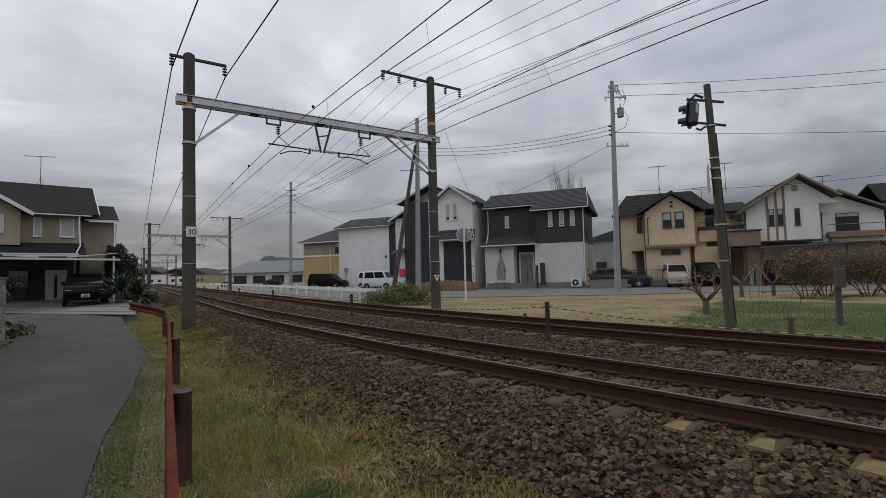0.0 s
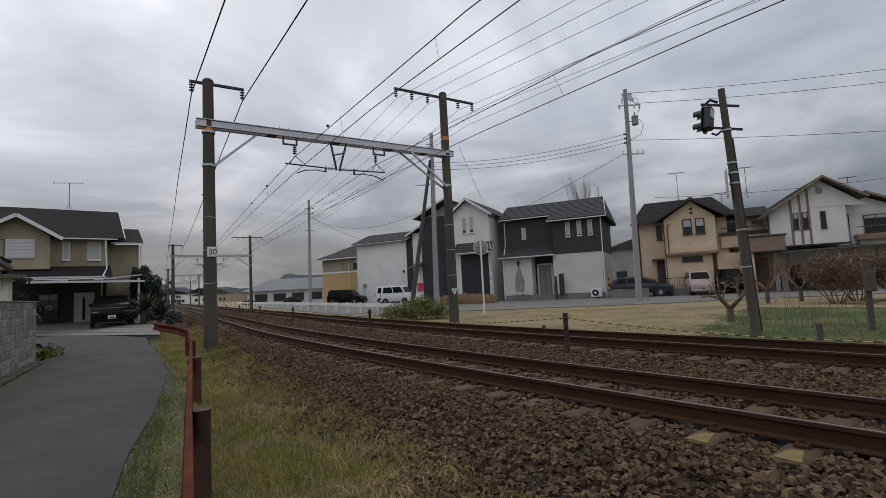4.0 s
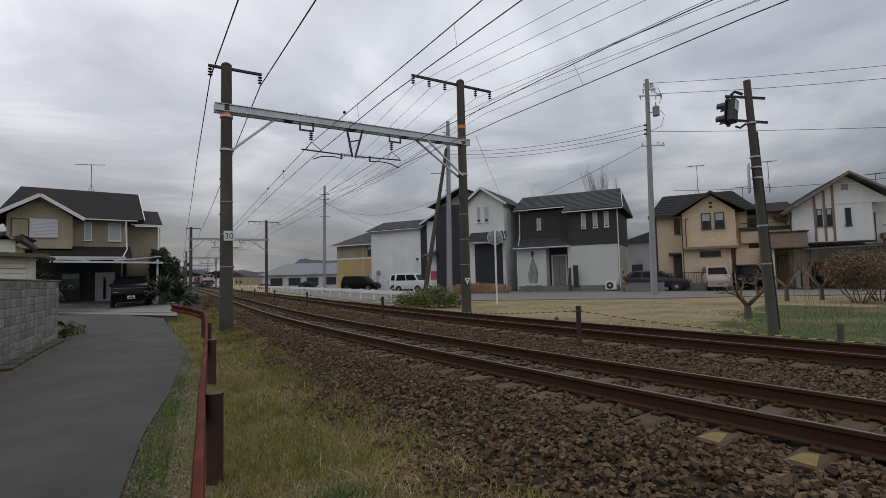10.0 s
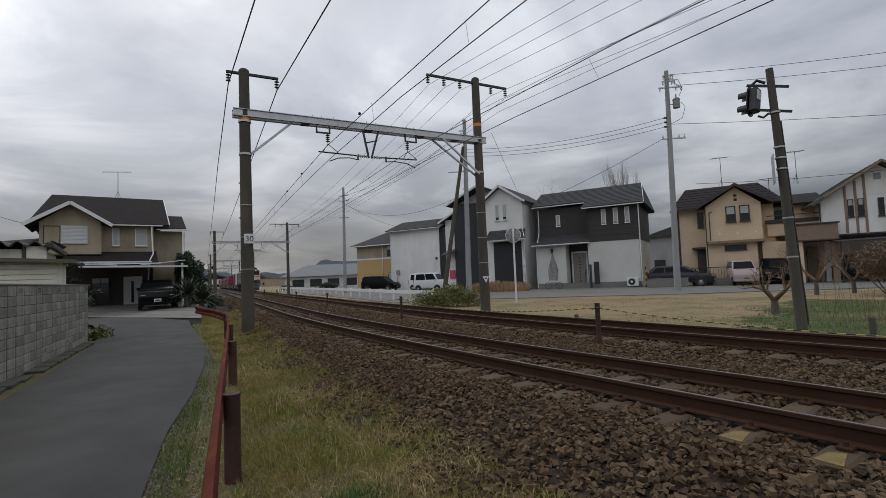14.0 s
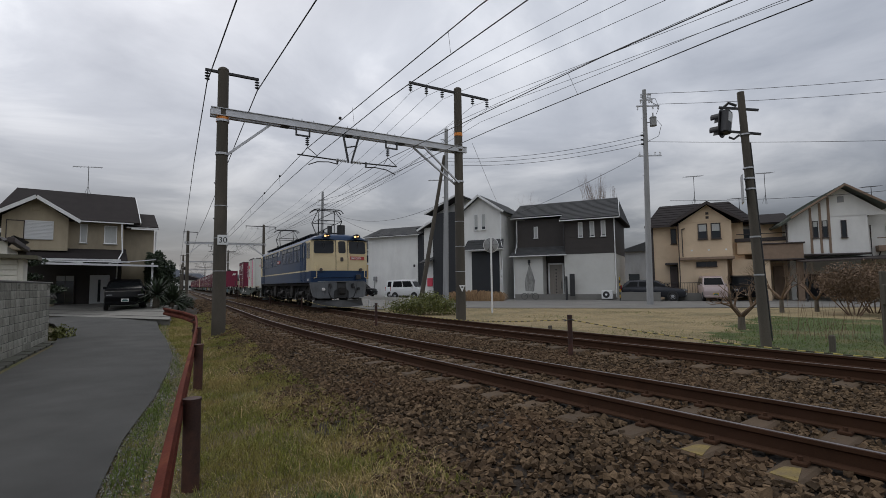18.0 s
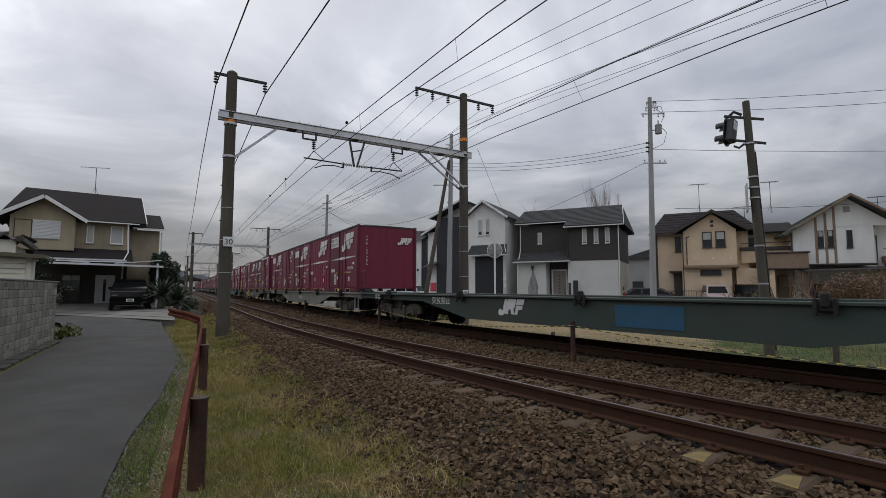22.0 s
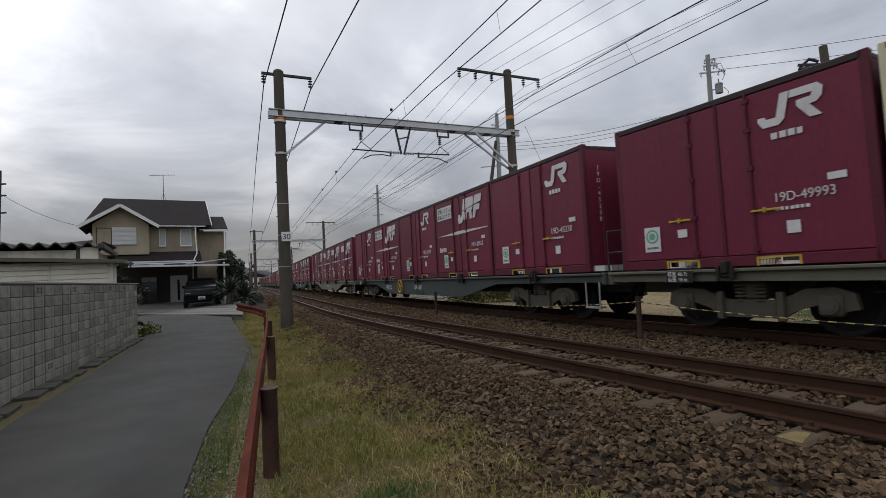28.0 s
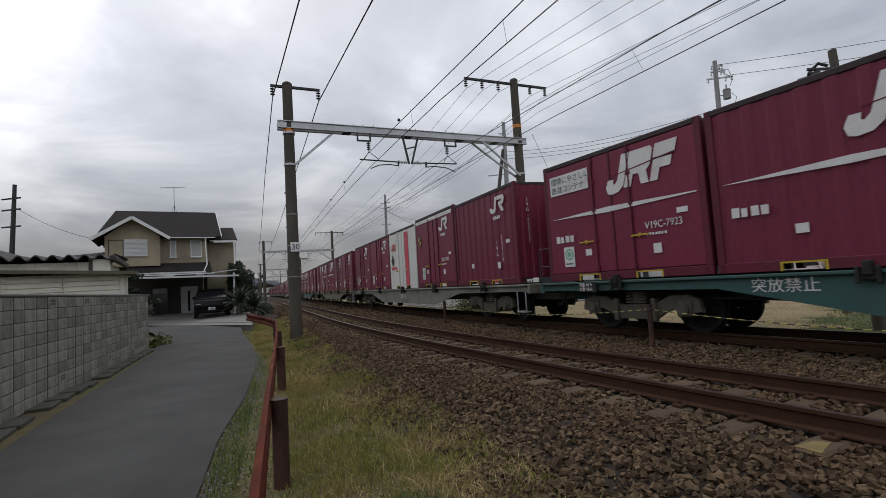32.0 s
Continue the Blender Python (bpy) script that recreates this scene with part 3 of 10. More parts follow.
part("beam", along(RAIL_LINE, prof, lambda i: (0.2, 0.2, 0.2, 0.2, 0.2, 0.2, 0.23, 0.27, 0.32)[i]), M_RED, guard, "red oxide beam with flaking paint", True)
for x, y in ((0.12, -0.5), (-2.19, 3.72), (-4.1, 7.2), (-5.8, 10.2), (-7.52, 13.1)):
    d = Vector((0.11, 0.05, 0))
    o = part("post", Bm().cyl((x + d.x, y + d.y, -0.5), (x + d.x, y + d.y, 0.25), 0.064, n=16), M_DRED, guard, "dark rusty post", True)
    part("cap", Bm().cyl((x + d.x, y + d.y, 0.245), (x + d.x, y + d.y, 0.265), 0.07, n=16), M_DRED, o)
    part("bolt", Bm().rod((x + 0.0, y + 0.0, 0.2), (x + d.x, y + d.y, 0.2), 0.05, 0.05), M_DRED, o)


# ---- stones and grass ----
def scatter_mesh(name, pts, scl, shape_v, shape_f, material, rng, flat=0.8):
    """One mesh of many small turned copies of a shape."""
    n, k = len(pts), len(shape_v)
    q = rng.normal(size=(n, 4)); q /= np.linalg.norm(q, axis=1)[:, None]
    w, x, y, z = q.T
    R = np.stack([1 - 2 * (y * y + z * z), 2 * (x * y - z * w), 2 * (x * z + y * w), 2 * (x * y + z * w), 1 - 2 * (x * x + z * z), 2 * (y * z - x * w), 2 * (x * z - y * w), 2 * (y * z + x * w), 1 - 2 * (x * x + y * y)], 1).reshape(n, 3, 3)
    sv = np.array(shape_v)[None] * (1 + rng.uniform(-0.28, 0.28, (n, k, 1))) * rng.uniform(0.65, 1.25, (n, 1, 3))
    v = np.einsum("nij,nkj->nki", R, sv) * scl[:, None, None]
    v[:, :, 2] *= flat
    v += pts[:, None]
    f = np.array(shape_f)[None] + (np.arange(n) * k)[:, None, None]
    return raw_mesh(name, v.reshape(-1, 3), f.reshape(-1, 3), material)


def raw_mesh(name, v, f, material):
    d = bpy.data.meshes.new(name)
    d.vertices.add(len(v)); d.vertices.foreach_set("co", np.ascontiguousarray(v, dtype=np.float32).ravel())
    d.loops.add(f.size); d.loops.foreach_set("vertex_index", np.ascontiguousarray(f, dtype=np.int32).ravel())
    d.polygons.add(len(f)); d.polygons.foreach_set("loop_start", np.arange(0, f.size, f.shape[1], dtype=np.int32))
    d.materials.append(material)
    d.shade_flat()
    d.update(calc_edges=True)
    d.validate()
    return d


def line_points(s, off, z):
    """trk() for many places at once."""
    sc = np.clip(s, 0, S1)
    th = KAP * sc
    u = np.sin(th) / KAP + (s - sc) * np.cos(th) - off * np.sin(th)
    v = (1 - np.cos(th)) / KAP + (s - sc) * np.sin(th) + off * np.cos(th) + P0
    return np.stack([AHEAD.x * u + SIDE.x * v, AHEAD.y * u + SIDE.y * v, z], 1)


phi = (1 + 5 ** 0.5) / 2
ICO_V = np.array([(-1, phi, 0), (1, phi, 0), (-1, -phi, 0), (1, -phi, 0), (0, -1, phi), (0, 1, phi), (0, -1, -phi), (0, 1, -phi), (phi, 0, -1), (phi, 0, 1), (-phi, 0, -1), (-phi, 0, 1)]) / 1.9
ICO_F = [(0, 11, 5), (0, 5, 1), (0, 1, 7), (0, 7, 10), (0, 10, 11), (1, 5, 9), (5, 11, 4), (11, 10, 2), (10, 7, 6), (7, 1, 8), (3, 9, 4), (3, 4, 2), (3, 2, 6), (3, 6, 8), (3, 8, 9), (4, 9, 5), (2, 4, 11), (6, 2, 10), (8, 6, 7), (9, 8, 1)]
CHIP_V = np.array([(-1, -0.7, -0.6), (1, -0.9, -0.5), (0.8, 0.8, -0.7), (-0.7, 0.9, -0.5), (-0.7, -0.9, 0.5), (0.6, -0.6, 0.8), (0.9, 0.6, 0.5), (-0.6, 0.7, 0.75)]) / 1.25
CHIP_F = [(0, 2, 1), (0, 3, 2), (4, 5, 6), (4, 6, 7), (0, 1, 5), (0, 5, 4), (1, 2, 6), (1, 6, 5), (2, 3, 7), (2, 7, 6), (3, 0, 4), (3, 4, 7)]
BED_O = np.array([p[0] for p in bed[:8]]); BED_Z = np.array([p[1] for p in bed[:8]])
rng = np.random.default_rng(5)


def stones(s0, s1, per_m2, r0, r1, name, o0=-2.5, o1=6.65):
    n = int((s1 - s0) * (o1 - o0) * per_m2)
    s, o = rng.uniform(s0, s1, n), rng.uniform(o0, o1, n)
    toe = np.interp(s, [0, 3, 5, 8, 11, 18], [-2.15, -2.1, -1.9, -1.8, -1.55, -1.2]) + 0.14 * np.sin(s * 1.9) + 0.1 * np.sin(s * 5.3 + 1) - 0.5 * rng.random(n) ** 3
    keep = o > toe
    for mid in (MID1, MID2):
        on_slp = (np.abs(o - mid) < 1.03) & (np.abs((s + 1.8 + 0.3) % 0.6 - 0.3) < 0.14)
        keep &= ~(on_slp & (rng.random(n) > 0.06))
        for r in (mid - GAUGE / 2, mid + GAUGE / 2):
            keep &= np.abs(o - r) > 0.085
    s, o = s[keep], o[keep]
    size = rng.uniform(r0, r1, len(s))
    z = np.interp(o, BED_O, BED_Z) + rng.uniform(-0.018, 0.04, len(s)) + 0.015 * np.sin(s * 2.3) * np.cos(o * 3.1)
    ob = new(name, scatter_mesh(name, line_points(s, o, z), size, CHIP_V, CHIP_F, M_BALLAST, rng))
    ob.parent = ballast_bed
    tagged(ob, "loose angular brown stones", kind="stuff")
    return ob


stones(-1.5, 9, 900, 0.017, 0.042, "stones", -2.5, 2.9)
stones(-1.5, 9, 560, 0.018, 0.042, "stones", 2.9, 6.65)
stones(9, 20, 400, 0.028, 0.048, "stones")
stones(20, 55, 70, 0.05, 0.085, "stones")


def blades(s, o, z, height, width, lean, material, name, parent=None, label=""):
    """Bent grass blades, three triangles each."""
    n = len(s)
    p = line_points(s, o, z)
    a = rng.uniform(0, 2 * np.pi, n)
    dx, dy = np.cos(a), np.sin(a)
    la = rng.uniform(0, 2 * np.pi, n)
    ln = lean * rng.uniform(0.2, 1.0, n) * height
    h = height
    v = np.zeros((n, 5, 3))
    v[:, 0] = p + np.stack([dx * width, dy * width, 0 * a], 1)
    v[:, 1] = p - np.stack([dx * width, dy * width, 0 * a], 1)
    mid = p + np.stack([np.cos(la) * ln * 0.35, np.sin(la) * ln * 0.35, h * 0.6], 1)
    v[:, 2] = mid + np.stack([dx * width * 0.7, dy * width * 0.7, 0 * a], 1)
    v[:, 3] = mid - np.stack([dx * width * 0.7, dy * width * 0.7, 0 * a], 1)
    v[:, 4] = p + np.stack([np.cos(la) * ln, np.sin(la) * ln, h * (1 - 0.35 * rng.random(n))], 1)
    f = np.array([(0, 1, 3), (0, 3, 2), (2, 3, 4)])[None] + (np.arange(n) * 5)[:, None, None]
    ob = new(name, raw_mesh(name, v.reshape(-1, 3), f.reshape(-1, 3), material))
    return tagged(ob, label, "grass", kind="stuff")


M_GRASS = mat("spring_grass", (0.19, 0.195, 0.036), 0.8, vary=0.3, scale=2, fine=20, bump=0, isl=0.45, stain=(0.33, 0.25, 0.09), stain_amt=0.9, stain_scale=1.1, stain_pos=(0.42, 0.6))
M_STRAW = mat("dry_grass", (0.42, 0.31, 0.15), 0.8, vary=0.25, scale=2, fine=20, bump=0, isl=0.4)


def lane_edge(s):
    return np.interp(s, [r[0] for r in LANE], [r[2] for r in LANE])


n = 170000
s = 1.0 + 27 * rng.random(n) ** 1.6
e0 = lane_edge(s) + 0.03
o = e0 + (np.interp(s, [0, 3, 5, 8, 11, 18], [-1.85, -1.8, -1.6, -1.5, -1.3, -0.95]) - e0) * rng.random(n)
fence_o = np.interp(s, [0, 4.2, 8.2, 11.7, 15.5], [-3.95, -3.55, -2.95, -2.8, -2.9])
bare = ((np.abs(o - fence_o + 0.12) < 0.16) & (rng.random(n) < 0.75)) | ((o < fence_o - 0.1) & (rng.random(n) < 0.2))
clump = np.sin(s * 3.1 + o * 2) + np.sin(s * 7.7 - o * 5.1) * 0.6 + rng.normal(size=n) * 0.6
M_GREEN = mat("lane_side_grass", (0.125, 0.17, 0.034), 0.8, vary=0.35, scale=2, fine=20, bump=0, isl=0.45, stain=(0.24, 0.2, 0.075), stain_amt=0.7, stain_scale=1.4, stain_pos=(0.52, 0.65))
by_lane = o < fence_o - 0.05
for side_, mat_, lab_ in ((by_lane, M_GREEN, "short green grass between lane and guard rail"), (~by_lane, M_GRASS, "short yellow-green grass on the verge")):
    k = (~bare) & (clump > -1.2) & side_
    blades(s[k], o[k], np.interp(o[k], [-2.2, -1.7, -1.2], [-0.44, -0.36, -0.26]), 0.03 + 0.06 * rng.random(k.sum()) * (1 + 0.7 * (clump[k] > 0.8)), 0.0035, 0.9, mat_, "verge_grass", label=lab_)
# flattened dead stalks between the grass
n = 36000
s = 1.0 + 20 * rng.random(n) ** 1.6
e0 = lane_edge(s) + 0.2
o = e0 + (-1.75 - e0) * rng.random(n)
k = np.sin(s * 1.7 + o * 3.3) + np.sin(s * 4.3 - o * 2.1) + 0.8 * rng.normal(size=n) > -0.3
blades(s[k], o[k], np.interp(o[k], [-2.2, -1.7], [-0.44, -0.36]), 0.012 + 0.02 * rng.random(k.sum()), 0.003, 4.5, M_STRAW, "dead_grass", label="flattened dead stalks on the verge")
n = 15000
s = 1.0 + 20 * rng.random(n) ** 1.4
o = -2.25 + rng.normal(size=n) * 0.32
c = np.sin(s * 2.3) + 0.7 * np.sin(s * 5.9 + 2) + rng.normal(size=n) * 0.35
k = (c > 0.45) & (o < -1.75) & (o > lane_edge(s) + 0.25)
blades(s[k], o[k], np.interp(o[k], [-2.2, -1.7], [-0.44, -0.36]), 0.05 + 0.13 * rng.random(k.sum()), 0.0025, 1.9, M_STRAW, "dry_grass", label="dry straw-coloured grass tufts by the ballast")
# dark green clump at the foot of the rail and gravel by the lane
n = 500
s = 3.15 + rng.normal(size=n) * 0.1
o = -2.85 + rng.normal(size=n) * 0.14
blades(s, o, np.full(n, -0.45), 0.06 + 0.1 * rng.random(n), 0.004, 0.8, mat("lush_grass", (0.07, 0.13, 0.03), 0.7, vary=0.2, isl=0.35, bump=0), "lush_grass", label="lush green grass clump by the rail")
n = 5000
s = 1.5 + 14 * rng.random(n) ** 1.3
o = lane_edge(s) + rng.gamma(2.0, 0.09, n) - 0.05
grit = new("verge_gravel", scatter_mesh("verge_gravel", line_points(s, o, np.full(n, -0.425)), rng.uniform(0.004, 0.013, n), ICO_V, ICO_F, mat("grey_gravel", (0.2, 0.19, 0.175), 0.95, vary=0.25, isl=0.5, bump=0.2), rng))
tagged(grit, "scattered grey gravel along the lane edge", "gravel", kind="stuff")


# ---- overhead line: portals, wires ----
def insulator(b, p, n=3, r=0.075, step=0.09):
    """A string of dished insulators hanging down from p."""
    x, y, z = p
    b.cyl((x, y, z), (x, y, z - step * n - 0.06), 0.012, n=6)
    for k in range(n):
        b.lathe([(0.015, 0.03), (r, 0.0), (r, -0.012), (0.02, -0.02)], 10, Matrix.Translation((x, y, z - 0.06 - k * step)))
    return b


def portal(s, near, near_sign=True):
    """A catenary portal across both tracks; its space: x away from the lane, y along the line, z up from rail level."""
    p = thing("catenary_portal", "concrete-poled catenary portal with a galvanised steel beam", "catenary portal", on_track(s, 0.0), group="catenary portals")
    for x, top, lab in ((-1.6, 7.95, "post_l"), (7.15, 9.08, "post_r")):
        pole = Bm().cyl((x, 0, -0.6), (x, 0, top), 0.2, 0.155, 24)
        o = part("pole", pole, M_POLE, p, "dark weathered concrete pole", True)
        cap = Bm().lathe([(0.0, top + 0.07), (0.09, top + 0.055), (0.15, top + 0.01), (0.165, top - 0.05)], 16, Matrix.Translation((x, 0, 0)))
        part("pole_cap", cap, M_POLE, o, smooth=True)
        for z in ((6.25, 5.2) if x < 0 else (6.55, 5.2)):
            part("clamp", Bm().lathe([(0.18, 0), (0.195, 0), (0.195, 0.07), (0.18, 0.07)], 18, Matrix.Translation((x, 0, z))), M_GALV, o)
        if near:
            zb = 6.28 if x < 0 else 7.1
            part("orange_band", Bm().lathe([(0.168, 0), (0.172, 0), (0.172, 0.13), (0.168, 0.13)], 20, Matrix.Translation((x, 0, zb))), M_ORANGE, o, "faded orange paint band")
            for z in (1.6, 2.6, 3.6):
                part("wire_tie", Bm().lathe([(0.19, 0), (0.194, 0), (0.194, 0.02), (0.19, 0.02)], 18, Matrix.Translation((x, 0, z))), M_GALV, o)
            for k in range(4):
                part("foot_peg_hole", Bm().box(x - 0.21, x - 0.17, -0.02, 0.02, 1.0 + k * 1.1, 1.03 + k * 1.1), M_BLACK, o)
    # beam: two channels with battens
    sec = [(-0.055, 6.42), (0.055, 6.42), (0.055, 6.44), (0.015, 6.445), (0.015, 6.635), (0.055, 6.64), (0.055, 6.66), (-0.055, 6.66), (-0.055, 6.64), (-0.015, 6.635), (-0.015, 6.445), (-0.055, 6.44)]
    for y in (0.13, -0.13):
        bm = Bm()
        bm.v = [(-1.95, y + q, z) for q, z in sec] + [(7.45, y + q, z) for q, z in sec]
        bm.f = [tuple(range(12)), tuple(range(23, 11, -1))] + [(i, i + 12, (i + 1) % 12 + 12, (i + 1) % 12) for i in range(12)]
        beam = part("beam", bm, M_GALV, p, "galvanised steel beam")
    for x in (0.15, 2.35, 4.4, 5.9):
        part("batten", Bm().cbox(x, x + 0.28, -0.15, 0.15, 6.4, 6.425, 0.004), M_DARKST, beam)
    for x in (0.5, 0.8, 1.2, 2.4, 2.75, 3.95, 4.25):
        part("bolt_plate", Bm().add([(x, -0.05, 6.66), (x + 0.08, -0.05, 6.66), (x + 0.04, -0.05, 6.78), (x, -0.04, 6.66), (x + 0.08, -0.04, 6.66), (x + 0.04, -0.04, 6.78)], [(0, 1, 2), (3, 5, 4), (0, 3, 4, 1), (1, 4, 5, 2), (2, 5, 3, 0)]), M_GALV, beam)
    br = Bm()
    br.rod((-1.5, 0, 5.2), (-0.15, 0, 6.42), 0.07, 0.07)
    part("brace", br, M_GALV, p, "galvanised brace")
    for y in (-0.15, 0.15):
        part("brace", Bm().rod((7.05, y, 5.15), (5.3 - y, y, 6.42), 0.06, 0.06), M_GALV, p, "galvanised brace")
    # arms for the feeders
    arm = Bm().cbox(-2.12, -0.55, -0.04, 0.04, 7.8, 7.88, 0.006)
    o = part("cross_arm", arm, M_BLACK, p, "black steel cross-arm")
    for x in (-2.06, -0.6):
        part("insulator", insulator(Bm(), (x, 0, 7.8)), M_INSUL, o, "dark insulator string")
    arm = Bm().cbox(4.93, 8.68, -0.04, 0.04, 8.86, 8.95, 0.006)
    o = part("cross_arm", arm, M_BLACK, p, "black steel cross-arm")
    for x in (4.99, 5.69, 6.41, 7.89, 8.62):
        part("insulator", insulator(Bm(), (x, 0, 8.86)), M_INSUL, o, "dark insulator string")
    # suspension over each track
    for x, xa in ((0.85, 1.0), (4.1, 3.95)):
        fr = Bm()
        for a, b_ in (((x - 0.22, 6.42), (x - 0.22, 6.14)), ((x + 0.22, 6.42), (x + 0.22, 6.14)), ((x - 0.24, 6.15), (x + 0.24, 6.15))):
            fr.rod((a[0], -0.15, a[1]), (b_[0], -0.15, b_[1]), 0.05, 0.05)
        o = part("hanger", fr, M_DARKST, p, "dark steel hanger")
        part("insulator", insulator(Bm(), (xa, -0.15, 6.14), 4, 0.07, 0.07), M_INSUL, o, "dark insulator string")
        part("yoke", Bm().tube([(xa, -0.15, 5.78), (xa - 0.16, -0.15, 5.52)], 0.012, 6).tube([(xa, -0.15, 5.78), (xa + 0.35, -0.15, 5.52)], 0.012, 6), M_DARKST, o)
    v = Bm().rod((2.25, -0.13, 6.45), (2.45, -0.13, 5.42), 0.06, 0.06).rod((2.85, -0.13, 6.45), (2.55, -0.13, 5.42), 0.06, 0.06).rod((2.35, -0.13, 5.95), (2.7, -0.13, 6.05), 0.04, 0.04)
    part("vee_bracket", v, M_DARKST, p, "dark steel bracket")
    for xa, za, xb, zb in ((0.68, 5.5, 2.0, 5.47), (2.95, 5.47, 4.32, 5.5)):
        part("registration_pipe", Bm().cyl((xa, -0.13, za), (xb, -0.13, zb), 0.025, n=8), M_DARKST, p)
    for xa in (2.05, 3.1):
        part("drop_bracket", Bm().rod((xa, -0.13, 5.52), (xa, -0.13, 5.32), 0.05, 0.05), M_DARKST, p)
    for x0, x1 in ((2.0, 2.4), (2.58, 2.95)):
        ri = Bm()
        for k in range(6):
            ri.lathe([(0.025, 0), (0.06, 0.02), (0.06, 0.03), (0.025, 0.05)], 10, Matrix.Translation((x0 + (x1 - x0) * k / 6, -0.13, 5.47)) @ Matrix.Rotation(radians(90), 4, "Y"))
        part("rod_insulator", ri, M_WHITEINS, p, "pale ribbed rod insulator")
    for x0, x1 in ((2.05, 1.05), (3.1, 4.25)):
        pts = [(x0, -0.13, 5.33), (x0 + (x1 - x0) * 0.3, -0.13, 5.37), (x0 + (x1 - x0) * 0.7, -0.13, 5.33), (x1, -0.13, 5.2)]
        part("steady_arm", Bm().tube(pts, 0.018, 6), M_DARKST, p)
    return p


near_portal = portal(15.6, True)
far_portal = portal(65.5, False)
for s in (115.5, 165.0, 215.0):
    copy_thing(far_portal, on_track(s, 0.0))
# the kilometre-post plate on the near pole
plate30 = thing("distance_plate", "small white plate with black numerals on the pole", "sign", on_track(15.6, -1.6) @ pose(0.05, -0.21, 2.55))
part("plate", Bm().cbox(-0.15, 0.15, -0.015, 0, -0.15, 0.15, 0.006), M_WHITE, plate30)
part("numeral", words("30", 0.25, M_BLACK, 0.002, "CENTER"), None, plate30, "black numerals", at=pose(0, -0.018, -0.085))
tri = thing("triangle_plate", "white triangular plate on the pole", "sign", on_track(15.6, 7.15) @ pose(-0.06, -0.2, 0.95))
part("plate", Bm().prism([(-0.14, 0.12), (0.14, 0.12), (0, -0.14)], -0.01, 0), M_WHITE, tri)
part("mark", Bm().box(-0.05, 0.05, -0.014, -0.01, 0.02, 0.07), M_BLACK, tri)


SPANS = [-85.0, -34.4, 15.6, 65.5, 115.5, 165.0, 215.0, 300.0]


def wire(off, z, sag, r, name="overhead_wire", s0=-85.0, s1=215.0, label="dark overhead wire along the line", step=5, drift=0.0):
    """drift: how far the wire has wandered sideways at the next portal behind the lane's viewpoint."""
    pts = []
    for a, c in zip(SPANS, SPANS[1:]):
        if c <= s0 or a >= s1:
            continue
        for k in range(step):
            u = k / step
            pts.append((a + (c - a) * u, z - sag * 4 * u * (1 - u)))
    b = Bm().tube([trk(s, off + drift * max(0.0, min(1.0, (15.6 - s) / 50)), h) for s, h in pts], r, 5)
    return solid(name, b, M_WIRE, label, "wire", group="overhead wires")


for off in (-2.06, -0.6):
    wire(off, 7.45, 0.35, 0.017, drift=-0.5)
for off in (4.99, 5.69, 6.41, 7.89, 8.62):
    wire(off, 8.5, 1.3, 0.007, step=10)
wire(8.3, 7.9, 0.6, 0.0075)
wire(6.9, 7.6, 0.5, 0.0075)
for offm, offc in ((1.0, 1.05), (3.95, 4.25)):
    away = -1.0 if offm < 2 else 0.3
    m_w = wire(offm, 5.75, 0.12, 0.011, "messenger_wire", label="sagging messenger wire over the track", drift=away)
    wire(offc, 5.27, 0.0, 0.0105, "contact_wire", label="contact wire over the track", step=8, drift=away)
    for a, c in zip(SPANS[:5], SPANS[1:6]):
        for k in range(1, 11):
            u = k / 11
            s = a + (c - a) * u
            zz = 5.75 - 0.12 * 4 * u * (1 - u)
            sh_ = away * max(0.0, min(1.0, (15.6 - s) / 50))
            part("dropper", Bm().cyl(trk(s, offm + sh_, zz), trk(s, offc + sh_, 5.27), 0.004, n=4), M_WIRE, m_w)
    if offm < 2:
        ball = Bm()
        for s in (4.0, 12.0, 20.0, 24.0):
            u = (s + 34.4) / 50 if s < 15.6 else (s - 15.6) / 49.9
            ball.lathe([(0.0, 0.05), (0.035, 0.03), (0.045, 0), (0.035, -0.03), (0, -0.05)], 8, Matrix.Translation(trk(s, offm + away * max(0.0, (15.6 - s) / 50), 5.75 - 0.48 * u * (1 - u))))
        tagged(part("wire_clip", ball, M_WIRE, m_w), kind="stuff")

# ---- striped rope on red posts between the tracks ----
rope_fence = thing("rope_fence", "yellow and black rope strung on short dark red posts", "rope fence")
post_s = [-2.6, 5.75, 14.2, 24.5, 34.0, 44.0, 54.0]
for s in post_s:
    o = part("post", Bm().cyl((0, 0, -0.35), (0, 0, 0.52), 0.045, n=12).mesh("post", M_DRED, True), None, rope_fence, "dark red steel post", at=on_track(s, 2.95))
    part("cap", Bm().cyl((0, 0, 0.515), (0, 0, 0.535), 0.05, n=12), M_DRED, o)
    part("ring", Bm().tube([(0.1 * math.cos(a), 0.1 * math.sin(a), 0.44 + 0.02 * math.sin(2 * a)) for a in [i * 0.7 for i in range(9)]], 0.01, 5, True), M_DARKST, o)
M_ROPE_Y, M_ROPE_B = mat("rope_yellow", (0.42, 0.34, 0.1), 0.8, vary=0.15), mat("rope_black", (0.05, 0.045, 0.03), 0.8, vary=0.15)
